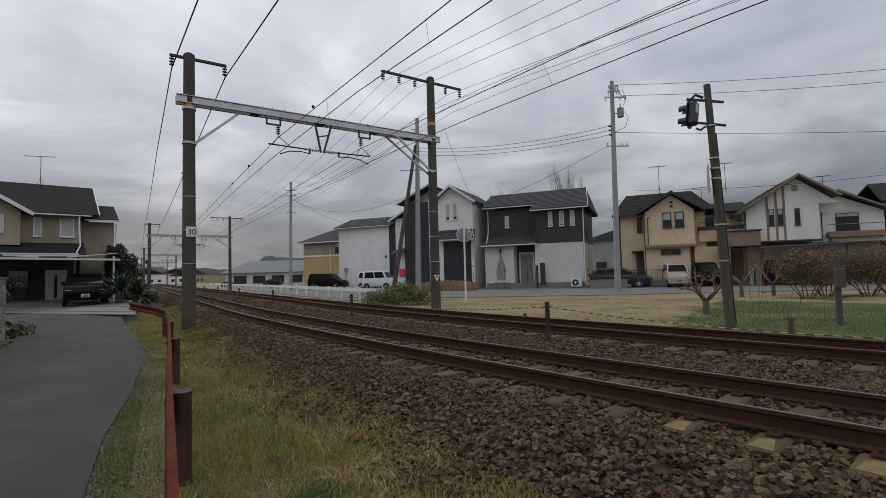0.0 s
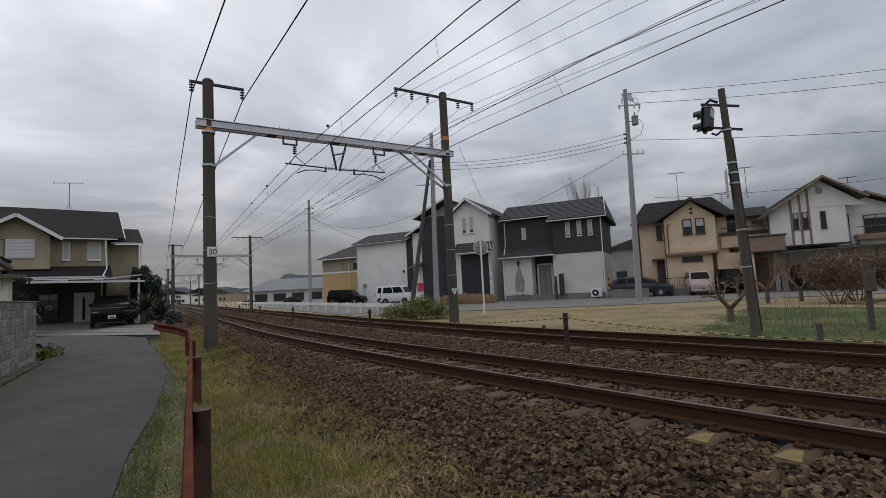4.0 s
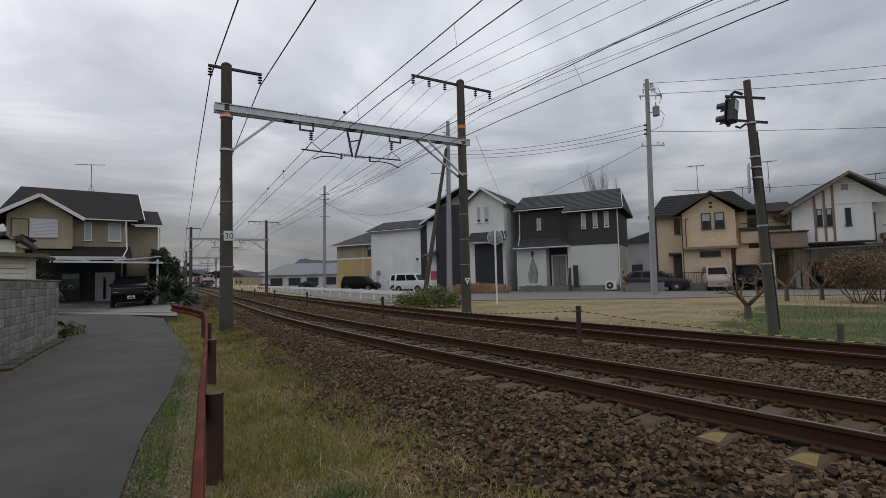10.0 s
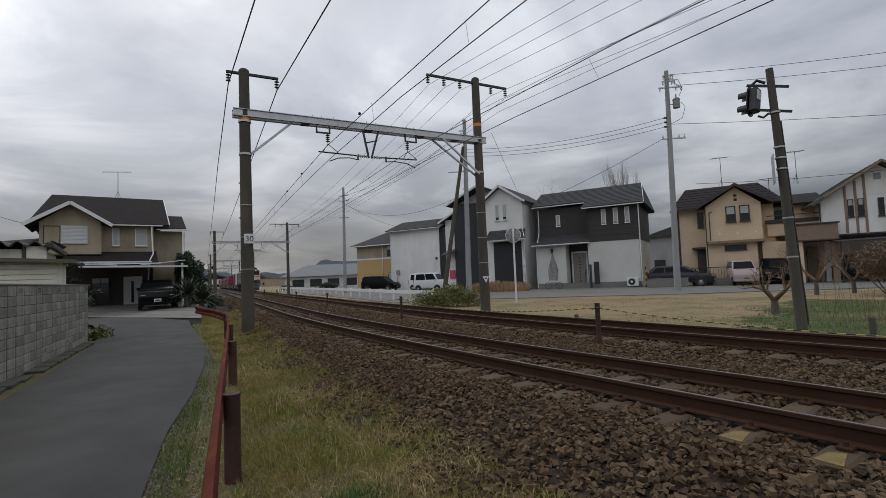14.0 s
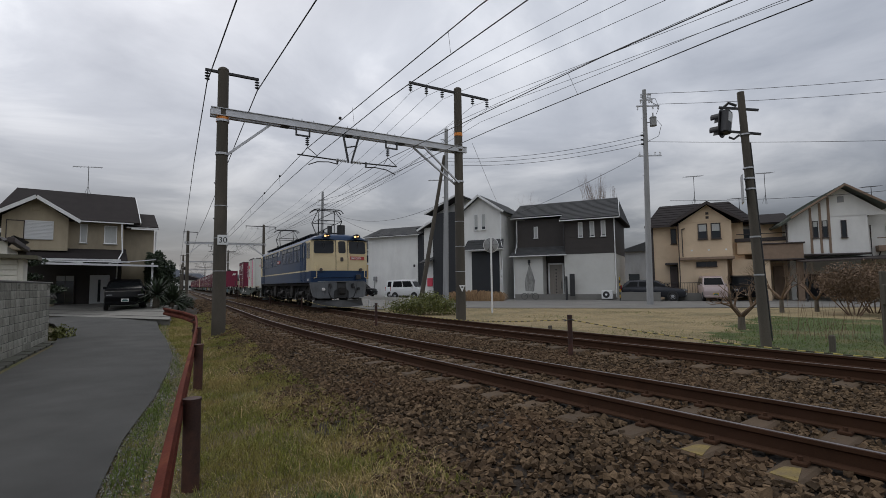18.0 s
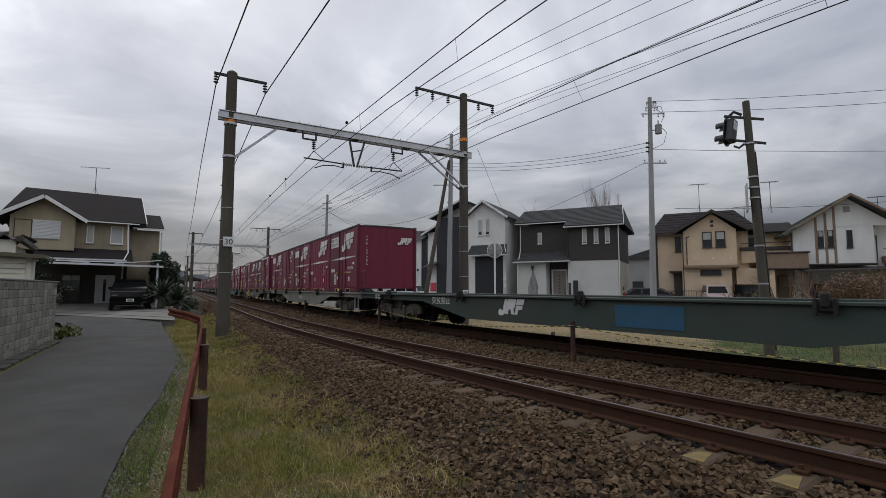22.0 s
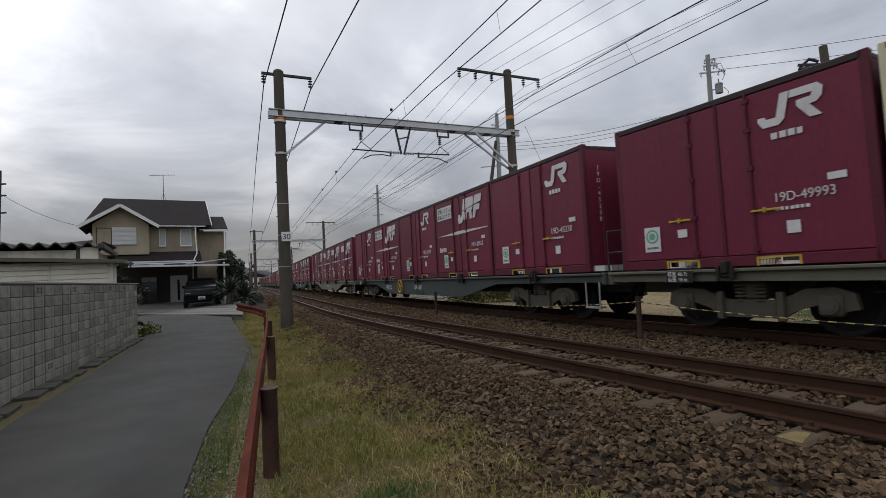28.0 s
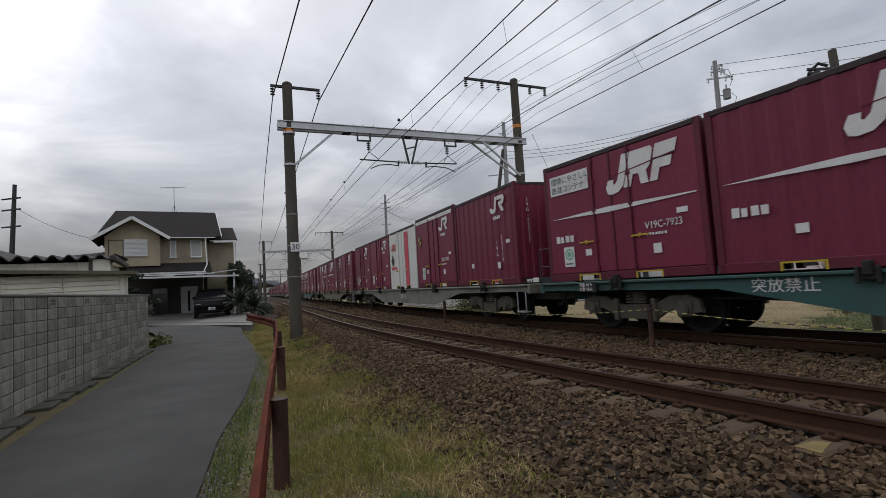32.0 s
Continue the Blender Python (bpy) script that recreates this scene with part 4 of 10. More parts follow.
for col, ph in ((M_ROPE_Y, 0), (M_ROPE_B, 1)):
    b = Bm()
    for a, c in zip(post_s[:6], post_s[1:]):
        n = 90 if a < 20 else 36
        for k in range(n):
            if k % 2 != ph:
                continue
            u0, u1 = k / n, (k + 1) / n
            zz = lambda u: 0.45 - 0.2 * 4 * u * (1 - u)
            b.cyl(trk(a + (c - a) * u0, 2.95, zz(u0)), trk(a + (c - a) * u1, 2.95, zz(u1)), 0.008, n=5)
    tagged(part("rope", b, col, rope_fence, "striped rope"), kind="stuff")

M_OLDYEL = mat("worn_yellow", (0.21, 0.155, 0.05), 0.9, vary=0.3, scale=9, fine=60, bump=0.3, stain=(0.13, 0.1, 0.07), stain_amt=0.8, stain_scale=8)
# ---- yellow marks on sleeper ends, small markers ----
for s in (0.6, 1.2, 1.8):
    part("yellow_mark", Bm().plate([(-0.985, -0.085), (-0.72, -0.03), (-0.76, 0.06), (-0.97, 0.085)], 0.006, 0.018), M_OLDYEL, [c for c in track_1.children if c.name.startswith("sleeper")][int(round((s + 1.8) / 0.6))], "faded yellow paint on the sleeper end")
for s, off, h in ((10.2, 6.95, 0.28), (3.15, 7.95, 0.45)):
    mk = thing("boundary_stone", "small weathered concrete boundary stone in the grass", "boundary stone", on_track(s, off, -0.45), group="boundary stones")
    part("stone", Bm().cbox(-0.055, 0.055, -0.05, 0.05, 0, h, 0.02), M_POLE, mk)
    part("moss_base", Bm().cbox(-0.07, 0.07, -0.065, 0.065, 0, 0.12, 0.03), M_SOIL, mk)

# ---- line signal on its leaning pole ----
sig = thing("line_signal", "black railway signal head on a leaning dark concrete pole", "signal")
b0, b1 = Vector((6.7, 11.0, -0.6)), Vector((6.58, 11.22, 5.5))
part("pole", Bm().cyl(b0, b0 + (b1 - b0) * 0.5, 0.108, 0.092, 18).cyl(b0 + (b1 - b0) * 0.5, b1, 0.092, 0.075, 18), M_POLE, sig, "dark mossy concrete pole", True)
for f in (0.3, 0.44, 0.62, 0.66, 0.7, 0.83):
    c = b0 + (b1 - b0) * f
    part("band", Bm().lathe([(0.098, 0), (0.108, 0), (0.108, 0.035), (0.098, 0.035)], 16, Matrix.Translation(c)), M_GALV, sig, "pale steel band")
part("conduit", Bm().tube([b0 + Vector((0.11, -0.03, 0.4)), b0 + (b1 - b0) * 0.45 + Vector((0.105, -0.03, 0)), b0 + (b1 - b0) * 0.8 + Vector((0.09, -0.03, 0))], 0.016, 6), M_DARKST, sig)
for z in (5.12, 4.55):
    c = b0 + (b1 - b0) * ((z + 0.6) / 6.1)
    part("bracket", Bm().rod(c + Vector((-0.42, 0.2, 0.1)), c + Vector((0.3, -0.12, -0.1)), 0.05, 0.05), M_BLACK, sig)
part("arm", Bm().tube([(6.5, 11.27, 5.2), (6.36, 11.34, 5.3), (6.26, 11.4, 5.2)], 0.035, 8), M_BLACK, sig)
part("arm", Bm().tube([(6.52, 11.25, 4.5), (6.42, 11.3, 4.42), (6.34, 11.36, 4.48)], 0.025, 8), M_BLACK, sig)
hm = Matrix.Translation((6.28, 11.4, 4.85)) @ Matrix.Rotation(radians(38), 4, "Z") @ Matrix.Rotation(radians(14), 4, "Y") @ Matrix.Scale(0.88, 4)
plate_pts = [(0.2 * math.cos(a) , (0.2 if abs(math.sin(a)) < 0 else 0.22) * math.sin(a) + (0.2 if math.sin(a) > 0 else -0.2)) for a in [i * math.pi / 10 for i in range(20)]]
hd = part("background_plate", Bm().prism(plate_pts, 0.06, 0.075).mesh("background_plate", M_BLACK), None, sig, "black oval background plate", at=hm)
part("case", Bm().cbox(-0.13, 0.13, -0.14, 0.06, -0.33, 0.33, 0.03), M_BLACK, hd)
part("rear_lid", Bm().cbox(-0.1, 0.1, -0.15, -0.138, -0.02, 0.26, 0.01), M_WHITEINS, hd, "pale rear lid")
for z in (0.19, -0.19):
    hood = Bm()
    n = 12
    ring0 = [(0.12 * math.cos(i * math.pi * 1.5 / n - 0.785), 0.075, z + 0.12 * math.sin(i * math.pi * 1.5 / n - 0.785)) for i in range(n + 1)]
    ring1 = [(x, 0.33, zz + 0.01) for x, y, zz in ring0]
    hood.v = ring0 + ring1
    hood.f = [(i, i + 1, n + 2 + i, n + 1 + i) for i in range(n)]
    part("hood", hood, M_BLACK, hd, "black lamp hood")
    part("lens", Bm().cyl((0, 0.074, z), (0, 0.085, z), 0.095, n=14), M_GLASS, hd)
part("back_plate", Bm().cbox(-0.012, 0.012, -0.2, 0.2, -0.32, 0.32, 0.006).mesh("back_plate", M_GALV), None, sig, "grey plate on the pole", at=Matrix.Translation((6.46, 11.16, 3.2)) @ Matrix.Rotation(radians(-25), 4, "Z"))


# ---- street poles ----
def street_pole(base, top, r0, r1, name_label, skin=None):
    p = thing("utility_pole", name_label, "utility pole", group="utility poles")
    base, top = Vector(base), Vector(top)
    part("shaft", Bm().cyl(base, top, r0, r1, 18), skin or M_POLE2, p, "grey concrete shaft" if skin is None else "dark timber shaft", True)
    pg = Bm()
    n = int((top - base).length / 0.45)
    for k in range(6, n):
        c = base + (top - base) * (k / n)
        pg.cyl(c, c + Vector((0.22 if k % 2 else -0.22, 0.05, 0.02)), 0.009, n=5)
    tagged(part("foot_pegs", pg, M_GALV, p), kind="stuff")
    return p


ut = street_pole((11.5, 30.3, -0.5), (11.68, 30.25, 13.25), 0.2, 0.12, "tall grey utility pole with transformer and cross-arms")
for z, w in ((12.2, 0.9), (9.0, 0.9), (12.95, 0.4), (12.6, 0.5)):
    o = part("cross_arm", Bm().cbox(11.68 - w * 0.6, 11.68 + w, 30.2, 30.28, z - 0.04, z + 0.04, 0.008), M_GALV, ut, "steel cross-arm")
    for dx in (-w * 0.5, w * 0.55, w * 0.9):
        part("insulator", insulator(Bm(), (11.68 + dx, 30.24, z + (0.25 if z < 10 else -0.03)), 2, 0.06, 0.09), M_WHITEINS, o, "pale insulator")
tf = Bm().cyl((12.1, 30.1, 10.85), (12.1, 30.1, 11.35), 0.2, n=18).cyl((12.1, 30.1, 11.35), (12.1, 30.1, 11.44), 0.22, 0.17, 18)
tf.cyl((12.1, 30.1, 11.44), (12.1, 30.1, 11.7), 0.04, n=8).rod((11.7, 30.2, 11.1), (12.1, 30.1, 11.1), 0.05, 0.05)
part("transformer", tf, M_POLE2, ut, "grey drum transformer", True)
part("jumper", Bm().tube([(11.7, 30.2, 12.7), (12.3, 30.1, 12.6), (12.5, 30.1, 12.0), (12.3, 30.1, 11.6)], 0.015, 5).tube([(12.35, 30.1, 11.2), (12.6, 30.1, 10.9), (12.4, 30.1, 10.2), (11.75, 30.2, 9.9)], 0.015, 5), M_WIRE, ut)
part("brace", Bm().tube([(11.65, 30.2, 9.6), (11.65, 30.2, 4.0)], 0.03, 6).rod((11.7, 30.2, 12.7), (12.4, 30.2, 12.22), 0.03, 0.03), M_GALV, ut)
for k in range(3):
    z = 9.75 + k * 0.28
    part("rack_insulator", Bm().cyl((11.35, 30.24, z), (11.5, 30.24, z), 0.06, n=8), M_DARKST, ut)
u2 = street_pole((-16.64, 55.56, -0.5), (-16.5, 55.6, 12.2), 0.21, 0.13, "grey utility pole by the far road")
for z in (11.2, 10.6, 8.6):
    part("cross_arm", Bm().cbox(-17.1, -15.9, 55.5, 55.6, z - 0.05, z + 0.05, 0.01), M_GALV, u2, "steel cross-arm")
u3 = street_pole((-1.39, 37.9, -0.5), (-1.18, 37.98, 13.6), 0.24, 0.14, "grey utility pole with a leaning stay pole")
part("stay_pole", Bm().cyl((-3.4, 37.8, -0.5), (-1.35, 37.9, 11.4), 0.19, 0.12, 16), M_POLE, u3, "dark leaning stay pole", True)
for z, w in ((12.7, 0.4), (12.2, 0.4), (9.4, 1.4), (8.0, 0.3)):
    part("cross_arm", Bm().cbox(-1.25 - w, -1.25 + w * 0.4, 37.85, 37.93, z - 0.04, z + 0.04, 0.008), M_GALV, u3, "steel cross-arm")
u4 = street_pole((-35.6, 27.7, -0.5), (-35.35, 27.86, 9.9), 0.2, 0.12, "dark utility pole behind the roofs", M_DARKST)
for z in (8.9, 8.1, 6.9):
    part("cross_arm", Bm().cbox(-36.3, -34.7, 27.7, 27.8, z - 0.05, z + 0.05, 0.01), M_DARKST, u4, "steel cross-arm")


def span_wire(p, q, sag, r=0.014, label="thin service wire between poles"):
    p, q = Vector(p), Vector(q)
    pts = [p.lerp(q, i / 12) - Vector((0, 0, sag * 4 * (i / 12) * (1 - i / 12))) for i in range(13)]
    b = Bm().tube(pts, r, 5)
    return solid("service_wire", b, M_WIRE, label, "wire", group="service wires")


span_wire((11.7, 30.25, 13.0), (46, 20, 12.6), 0.9)
span_wire((12.2, 30.25, 12.3), (46, 20, 11.9), 0.9)
for z in (9.75, 10.03, 10.31):
    span_wire((11.4, 30.24, z), (-1.3, 37.95, z + 0.9), 0.5)
span_wire((11.6, 30.24, 9.9), (46, 22, 8.0), 0.5)
span_wire((11.2, 30.2, 9.0), (4.0, 43.0, 7.0), 0.2)
for z in (11.2, 10.6):
    span_wire((-16.6, 55.55, z), (-1.25, 37.95, z + 1.4), 0.7)
span_wire((-16.5, 55.55, 10.4), (-8, 52, 6.4), 0.5)
span_wire((-16.5, 55.55, 10.2), (-1.5, 40, 8.0), 1.6)
span_wire((0.5, 19.5, 6.9), (3.6, 42.5, 7.2), 0.1, 0.008)
span_wire((-35.3, 27.8, 8.3), (-27, 28, 5.2), 0.5)
span_wire((-35.3, 27.8, 8.9), (-60, 18, 8.4), 0.5)
span_wire((15.0, 35.0, 6.9), (30, 30, 6.8), 0.3)


# ---- the far side: field, road, houses ----
field_rows = [(s, 6.55, 160) for s in (-150, -60, -20, 0, 5, 10, 15, 20, 40, 90, 260)]
solid("field", strip(field_rows, -0.34), M_FIELD, "dry grass plot beside the far track", "field", kind="structure")
HP, HD = Vector((4.41, 42.15)), Vector((0.912, -0.41))
HN = Vector((0.41, 0.912))


def hpos(u, back=0.0, z=-0.3):
    p = HP + HD * u + HN * back
    return Vector((p.x, p.y, z))


HROT = math.atan2(HD.y, HD.x)
road2 = Bm().plate([(-2.6, 29.5), (2.1, 28.4), (5.3, 27.6), (10.1, 26.5), (13.9, 26.3), (19.1, 25.7), (26, 24.5), (60, 14), (70, 30), (30, 48), (8, 58), (-8, 70), (-60, 190), (-75, 185), (-42, 96), (-24, 61), (-9, 34.6), (-5.5, 28.2)], -0.36, -0.3)
solid("far_road", road2, M_ROAD2, "pale worn asphalt road and forecourts before the houses", "road", kind="structure")
M_PINKWALL = mat("beige_render", (0.66, 0.515, 0.36), 0.85, vary=0.07, scale=1.5, fine=50, bump=0.15, stain=(0.38, 0.27, 0.17), stain_amt=0.35, stain_scale=0.6)
M_WRENDER = mat("white_render", (0.76, 0.76, 0.74), 0.85, vary=0.06, scale=1.2, fine=50, bump=0.12, stain=(0.45, 0.45, 0.43), stain_amt=0.4, stain_scale=0.5, stretch=(1, 1, 0.4))
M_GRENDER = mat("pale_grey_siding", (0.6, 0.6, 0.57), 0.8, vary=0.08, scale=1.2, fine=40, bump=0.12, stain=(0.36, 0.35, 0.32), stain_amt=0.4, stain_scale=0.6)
M_BROWN = mat("dark_brown_siding_or_shade", (0.042, 0.036, 0.033), 0.7, vary=0.15, scale=2, fine=40, bump=0.15)
M_NAVY = mat("charcoal_siding", (0.022, 0.024, 0.028), 0.65, vary=0.15, scale=2, fine=40, bump=0.15)
M_TILE = mat("slate_roof", (0.062, 0.064, 0.066), 0.9, spec=0.2, vary=0.3, scale=2, fine=30, bump=0.3, stain=(0.055, 0.054, 0.053), stain_amt=0.5, stain_scale=0.8)
M_TILE2 = mat("brown_roof", (0.028, 0.024, 0.024), 0.9, spec=0.2, vary=0.25, scale=2, fine=30, bump=0.3)
M_TILE3 = mat("green_roof", (0.075, 0.088, 0.068), 0.8, vary=0.25, scale=1.5, fine=30, bump=0.3, stain=(0.11, 0.1, 0.09), stain_amt=0.5)
M_TAN = mat("old_beige_wall", (0.37, 0.315, 0.225), 0.9, vary=0.12, scale=1.2, fine=50, bump=0.2, stain=(0.14, 0.12, 0.09), stain_amt=0.6, stain_scale=0.5, stretch=(1, 1, 0.35))
M_MUST = mat("mustard_brick", (0.5, 0.35, 0.16), 0.85, vary=0.15, scale=3, fine=40, bump=0.2)
M_WOODT = mat("brown_timber", (0.24, 0.17, 0.12), 0.75, vary=0.2, scale=4, fine=40, bump=0.15)
M_DKTRIM = mat("dark_trim", (0.045, 0.034, 0.032), 0.6, vary=0.15, scale=3)
M_CURTAIN = mat("pale_curtain", (0.42, 0.43, 0.42), 0.8, vary=0.2, scale=8, fine=30, bump=0.1, stretch=(6, 6, 0.3))
M_SHUT = mat("shutter_slats", (0.6, 0.61, 0.62), 0.5, vary=0.06, scale=3, bump=0.05)
M_DOOR = mat("grey_wood_door", (0.28, 0.25, 0.22), 0.6, vary=0.2, scale=3, fine=40, bump=0.1, stretch=(4, 4, 0.4))


class House:
    """A house in its own space: x along the front, y back, z up from its ground."""

    def __init__(self, label, origin, rot, category="house"):
        self.o = thing("house", label, category, Matrix.Translation(origin) @ Matrix.Rotation(rot, 4, "Z"), group="houses")

    def wall(self, x0, x1, y0, y1, z0, z1, m, label="", name="wall"):
        return part(name, Bm().box(x0, x1, y0, y1, z0, z1), m, self.o, label)

    def boards(self, x0, x1, y, z0, z1, m, step=0.3):
        """Lap siding on a front wall."""
        b = Bm()
        n = max(1, int((z1 - z0) / step))
        h = (z1 - z0) / n
        for i in range(n):
            z = z0 + i * h
            b.add([(x0, y, z), (x1, y, z), (x1, y - 0.018, z), (x0, y - 0.018, z), (x1, y, z + h - 0.01), (x0, y, z + h - 0.01)], [(0, 3, 2, 1), (3, 5, 4, 2), (0, 5, 3), (1, 2, 4)])
        return part("siding", b, m, self.o)

    def roof(self, pts, m, thick=0.14, label="", courses=0):
        """A sloping roof slab over corner points (front left, front right, back right, back left)."""
        a, b_, c, d = [Vector(p) for p in pts]
        n = (b_ - a).cross(d - a).normalized()
        if n.z < 0:
            n = -n
        bb = Bm()
        vs = [a, b_, c, d] + [p - n * thick for p in (a, b_, c, d)]
        bb.add(vs, [(0, 1, 2, 3), (7, 6, 5, 4), (0, 4, 5, 1), (1, 5, 6, 2), (2, 6, 7, 3), (3, 7, 4, 0)])
        o = part("roof", bb, m, self.o, label)
        if courses:
            cb = Bm()
            for i in range(courses):
                u, w = i / courses, (i + 1) / courses
                p0, p1, p2, p3 = a.lerp(d, u), b_.lerp(c, u), b_.lerp(c, w), a.lerp(d, w)
                lift = n * 0.03
                cb.add([p0 + lift, p1 + lift, p2 + n * 0.006, p3 + n * 0.006, p0, p1], [(0, 1, 2, 3), (4, 5, 1, 0)])
            tagged(part("roof_covering", cb, m, o), kind="stuff")
        return o

    def fascia(self, p, q, m, h=0.16, w=0.06):
        return part("fascia", Bm().rod(p, q, w, h * 0.8), m, self.o)

    def gable(self, x0, x1, xa, y, z0, za, m, depth=0.12):
        return part("gable_wall", Bm().prism([(x0, z0), (x1, z0), (xa, za)], y, y + depth), m, self.o)

    def window(self, x, z, w, h, y=0.0, frame=None, curtain=0.5, bars=1, depth=0.05, side=None, fw=0.05, glass=True):
        """A window in a front wall at y; side: on the wall at that x instead."""
        at = pose(x, y, z) if side is None else pose(side, x, z, 0, 0, -90)
        fr = Bm()
        for a in ((0, w, 0, fw), (0, w, h - fw, h), (0, fw, 0, h), (w - fw, w, 0, h)):
            fr.cbox(a[0], a[1], -depth, 0.01, a[2], a[3], 0.006)
        for k in range(bars):
            c = w * (k + 1) / (bars + 1)
            fr.cbox(c - fw / 3, c + fw / 3, -depth + 0.01, 0.01, 0, h, 0.004)
        o = part("window", fr.mesh("window", frame or M_WHITE), None, self.o, at=at)
        part("pane", Bm().box(fw, w - fw, -0.02, -0.012, fw, h - fw).mesh("pane", M_GLASS), None, o)
        if curtain:
            part("curtain", Bm().box(fw, w - fw, -0.024, -0.021, h * (1 - curtain), h - fw).mesh("curtain", M_CURTAIN), None, o, "pale curtain behind the glass")
        part("sill", Bm().cbox(-0.04, w + 0.04, -depth - 0.05, 0.0, -0.05, 0.0, 0.006).mesh("sill", frame or M_WHITE), None, o)
        return o

    def pipe(self, pts, m=None, r=0.04):
        return part("downpipe", Bm().tube(pts, r, 8), m or M_WHITE, self.o, smooth=True)

    def gutter(self, p, q, m=None):
        return part("gutter", Bm().rod(p, q, 0.1, 0.07), m or M_WHITE, self.o)

    def add(self, name, b, m, label="", smooth=False):
        return part(name, b, m, self.o, label, smooth)


def antenna(p, h=2.2, rot=0.3):
    a = thing("tv_antenna", "thin metal television antenna on a roof mast", "antenna", Matrix.Translation(p) @ Matrix.Rotation(rot, 4, "Z"), group="roof antennas")
    part("mast", Bm().cyl((0, 0, -0.3), (0, 0, h), 0.02, n=6).tube([(0, 0, 0.5), (0.25, 0.1, -0.25)], 0.01, 5).tube([(0, 0, 0.5), (-0.25, 0.1, -0.25)], 0.01, 5), M_DARKST, a)
    b = Bm().cyl((-0.9, 0, h - 0.1), (0.8, 0, h + 0.08), 0.016, n=5)
    part("boom", b, M_DARKST, a)
    el = Bm()
    for i in range(9):
        x = -0.85 + i * 0.2
        el.cyl((x, -0.28, h - 0.1 + i * 0.02), (x, 0.28, h - 0.1 + i * 0.02), 0.009, n=5)
    part("elements", el, M_DARKST, a)
    return a


# -- dark brown and white house --
h = House("two-storey house with dark brown upper siding and pale lower walls", hpos(0), HROT)
h.wall(4.4, 8.35, 0, 7.5, -0.25, 3.73, M_GRENDER, "pale grey rendered wall")
h.wall(4.38, 8.37, -0.02, 7.52, 3.73, 6.55, M_BROWN, "dark brown siding wall")
h.boards(4.38, 8.37, -0.021, 3.75, 6.5, M_BROWN, 0.45)
h.wall(0.05, 2.55, 0.05, 4, 0.3, 3.75, M_GRENDER, "pale rendered wall")
h.wall(0.0, 8.4, -0.03, 0.08, -0.25, 0.45, M_CONC, "grey plinth", "plinth")
h.wall(2.55, 4.42, 1.25, 4, -0.2, 3.75, M_BROWN, "dark recessed porch wall")
h.wall(0.0, 4.4, 1.2, 7.5, 3.6, 7.0, M_BROWN, "dark brown siding wall")
h.boards(0.0, 4.4, 1.199, 4.4, 7.0, M_BROWN, 0.45)
h.wall(0.02, 4.4, 4, 7.5, -0.2, 3.7, M_BROWN)
h.roof([(-0.45, 0.75, 7.25), (4.45, 0.75, 7.25), (4.45, 3.75, 8.75), (-0.45, 3.75, 8.75)], M_TILE, label="grey slate roof", courses=10)
h.roof([(4.2, -0.5, 6.62), (8.85, -0.5, 6.62), (8.35, 3.75, 8.75), (4.2, 3.75, 8.75)], M_TILE, label="grey slate roof", courses=14)
h.roof([(-0.45, 8.1, 6.6), (8.85, 8.1, 6.6), (8.35, 3.76, 8.75), (-0.45, 3.76, 8.75)], M_TILE)
h.roof([(8.9, -0.52, 6.6), (8.9, 8.1, 6.6), (8.36, 3.76, 8.72), (8.36, 3.74, 8.72)], M_TILE)
h.gutter((4.2, -0.56, 6.5), (8.9, -0.56, 6.5)); h.gutter((-0.45, 0.69, 7.12), (4.3, 0.69, 7.12))
h.fascia((4.22, -0.5, 6.52), (4.22, 0.8, 7.15), M_WHITE)
h.fascia((8.9, -0.5, 6.55), (8.4, 3.7, 8.66), M_WHITE, 0.1)
h.roof([(-0.25, -0.45, 3.75), (4.65, -0.45, 3.75), (4.3, 1.2, 4.55), (0.0, 1.2, 4.55)], M_TILE, 0.1, "small slate porch roof", courses=5)
h.gutter((-0.25, -0.5, 3.7), (4.7, -0.5, 3.7))
h.fascia((-0.2, -0.42, 3.68), (4.6, -0.42, 3.68), M_WHITE, 0.12)
for x in (5.62, 6.55, 7.42):
    h.window(x, 5.1, 0.36, 1.25, -0.045, M_WHITE, 0.9, 0)
h.window(1.55, 5.35, 0.36, 1.0, 1.18, M_WHITE, 0.9, 0)
dr = h.add("front_door", Bm().cbox(2.85, 3.95, 1.19, 1.25, -0.05, 2.95, 0.01), M_DOOR, "pale grey front door with small dark squares")
for k in range(8):
    part("door_light", Bm().box(3.36, 3.46, 1.18, 1.19, 0.5 + k * 0.28, 0.6 + k * 0.28), M_GLASS, dr)
part("door_frame", Bm().cbox(2.72, 2.85, 1.15, 1.25, -0.05, 3.08, 0.01).cbox(3.95, 4.08, 1.15, 1.25, -0.05, 3.08, 0.01).cbox(2.72, 4.08, 1.15, 1.25, 2.95, 3.08, 0.01), M_WHITE, dr)
part("door_pull", Bm().tube([(3.85, 1.12, 0.9), (3.85, 1.12, 1.5)], 0.02, 6), M_DARKST, dr)
h.add("porch_step", Bm().cbox(2.5, 4.6, -0.5, 1.3, -0.3, -0.05, 0.02).cbox(2.3, 4.9, -0.9, -0.45, -0.3, -0.16, 0.02), M_FORE, "pale stone doorstep")
M_STAIN = mat("soot_stain", (0.2, 0.2, 0.19), 0.9, vary=0.4, scale=2, fine=9, bump=0.1, stain=(0.42, 0.42, 0.4), stain_amt=0.9, stain_scale=2.2, stretch=(1.4, 1, 0.5))
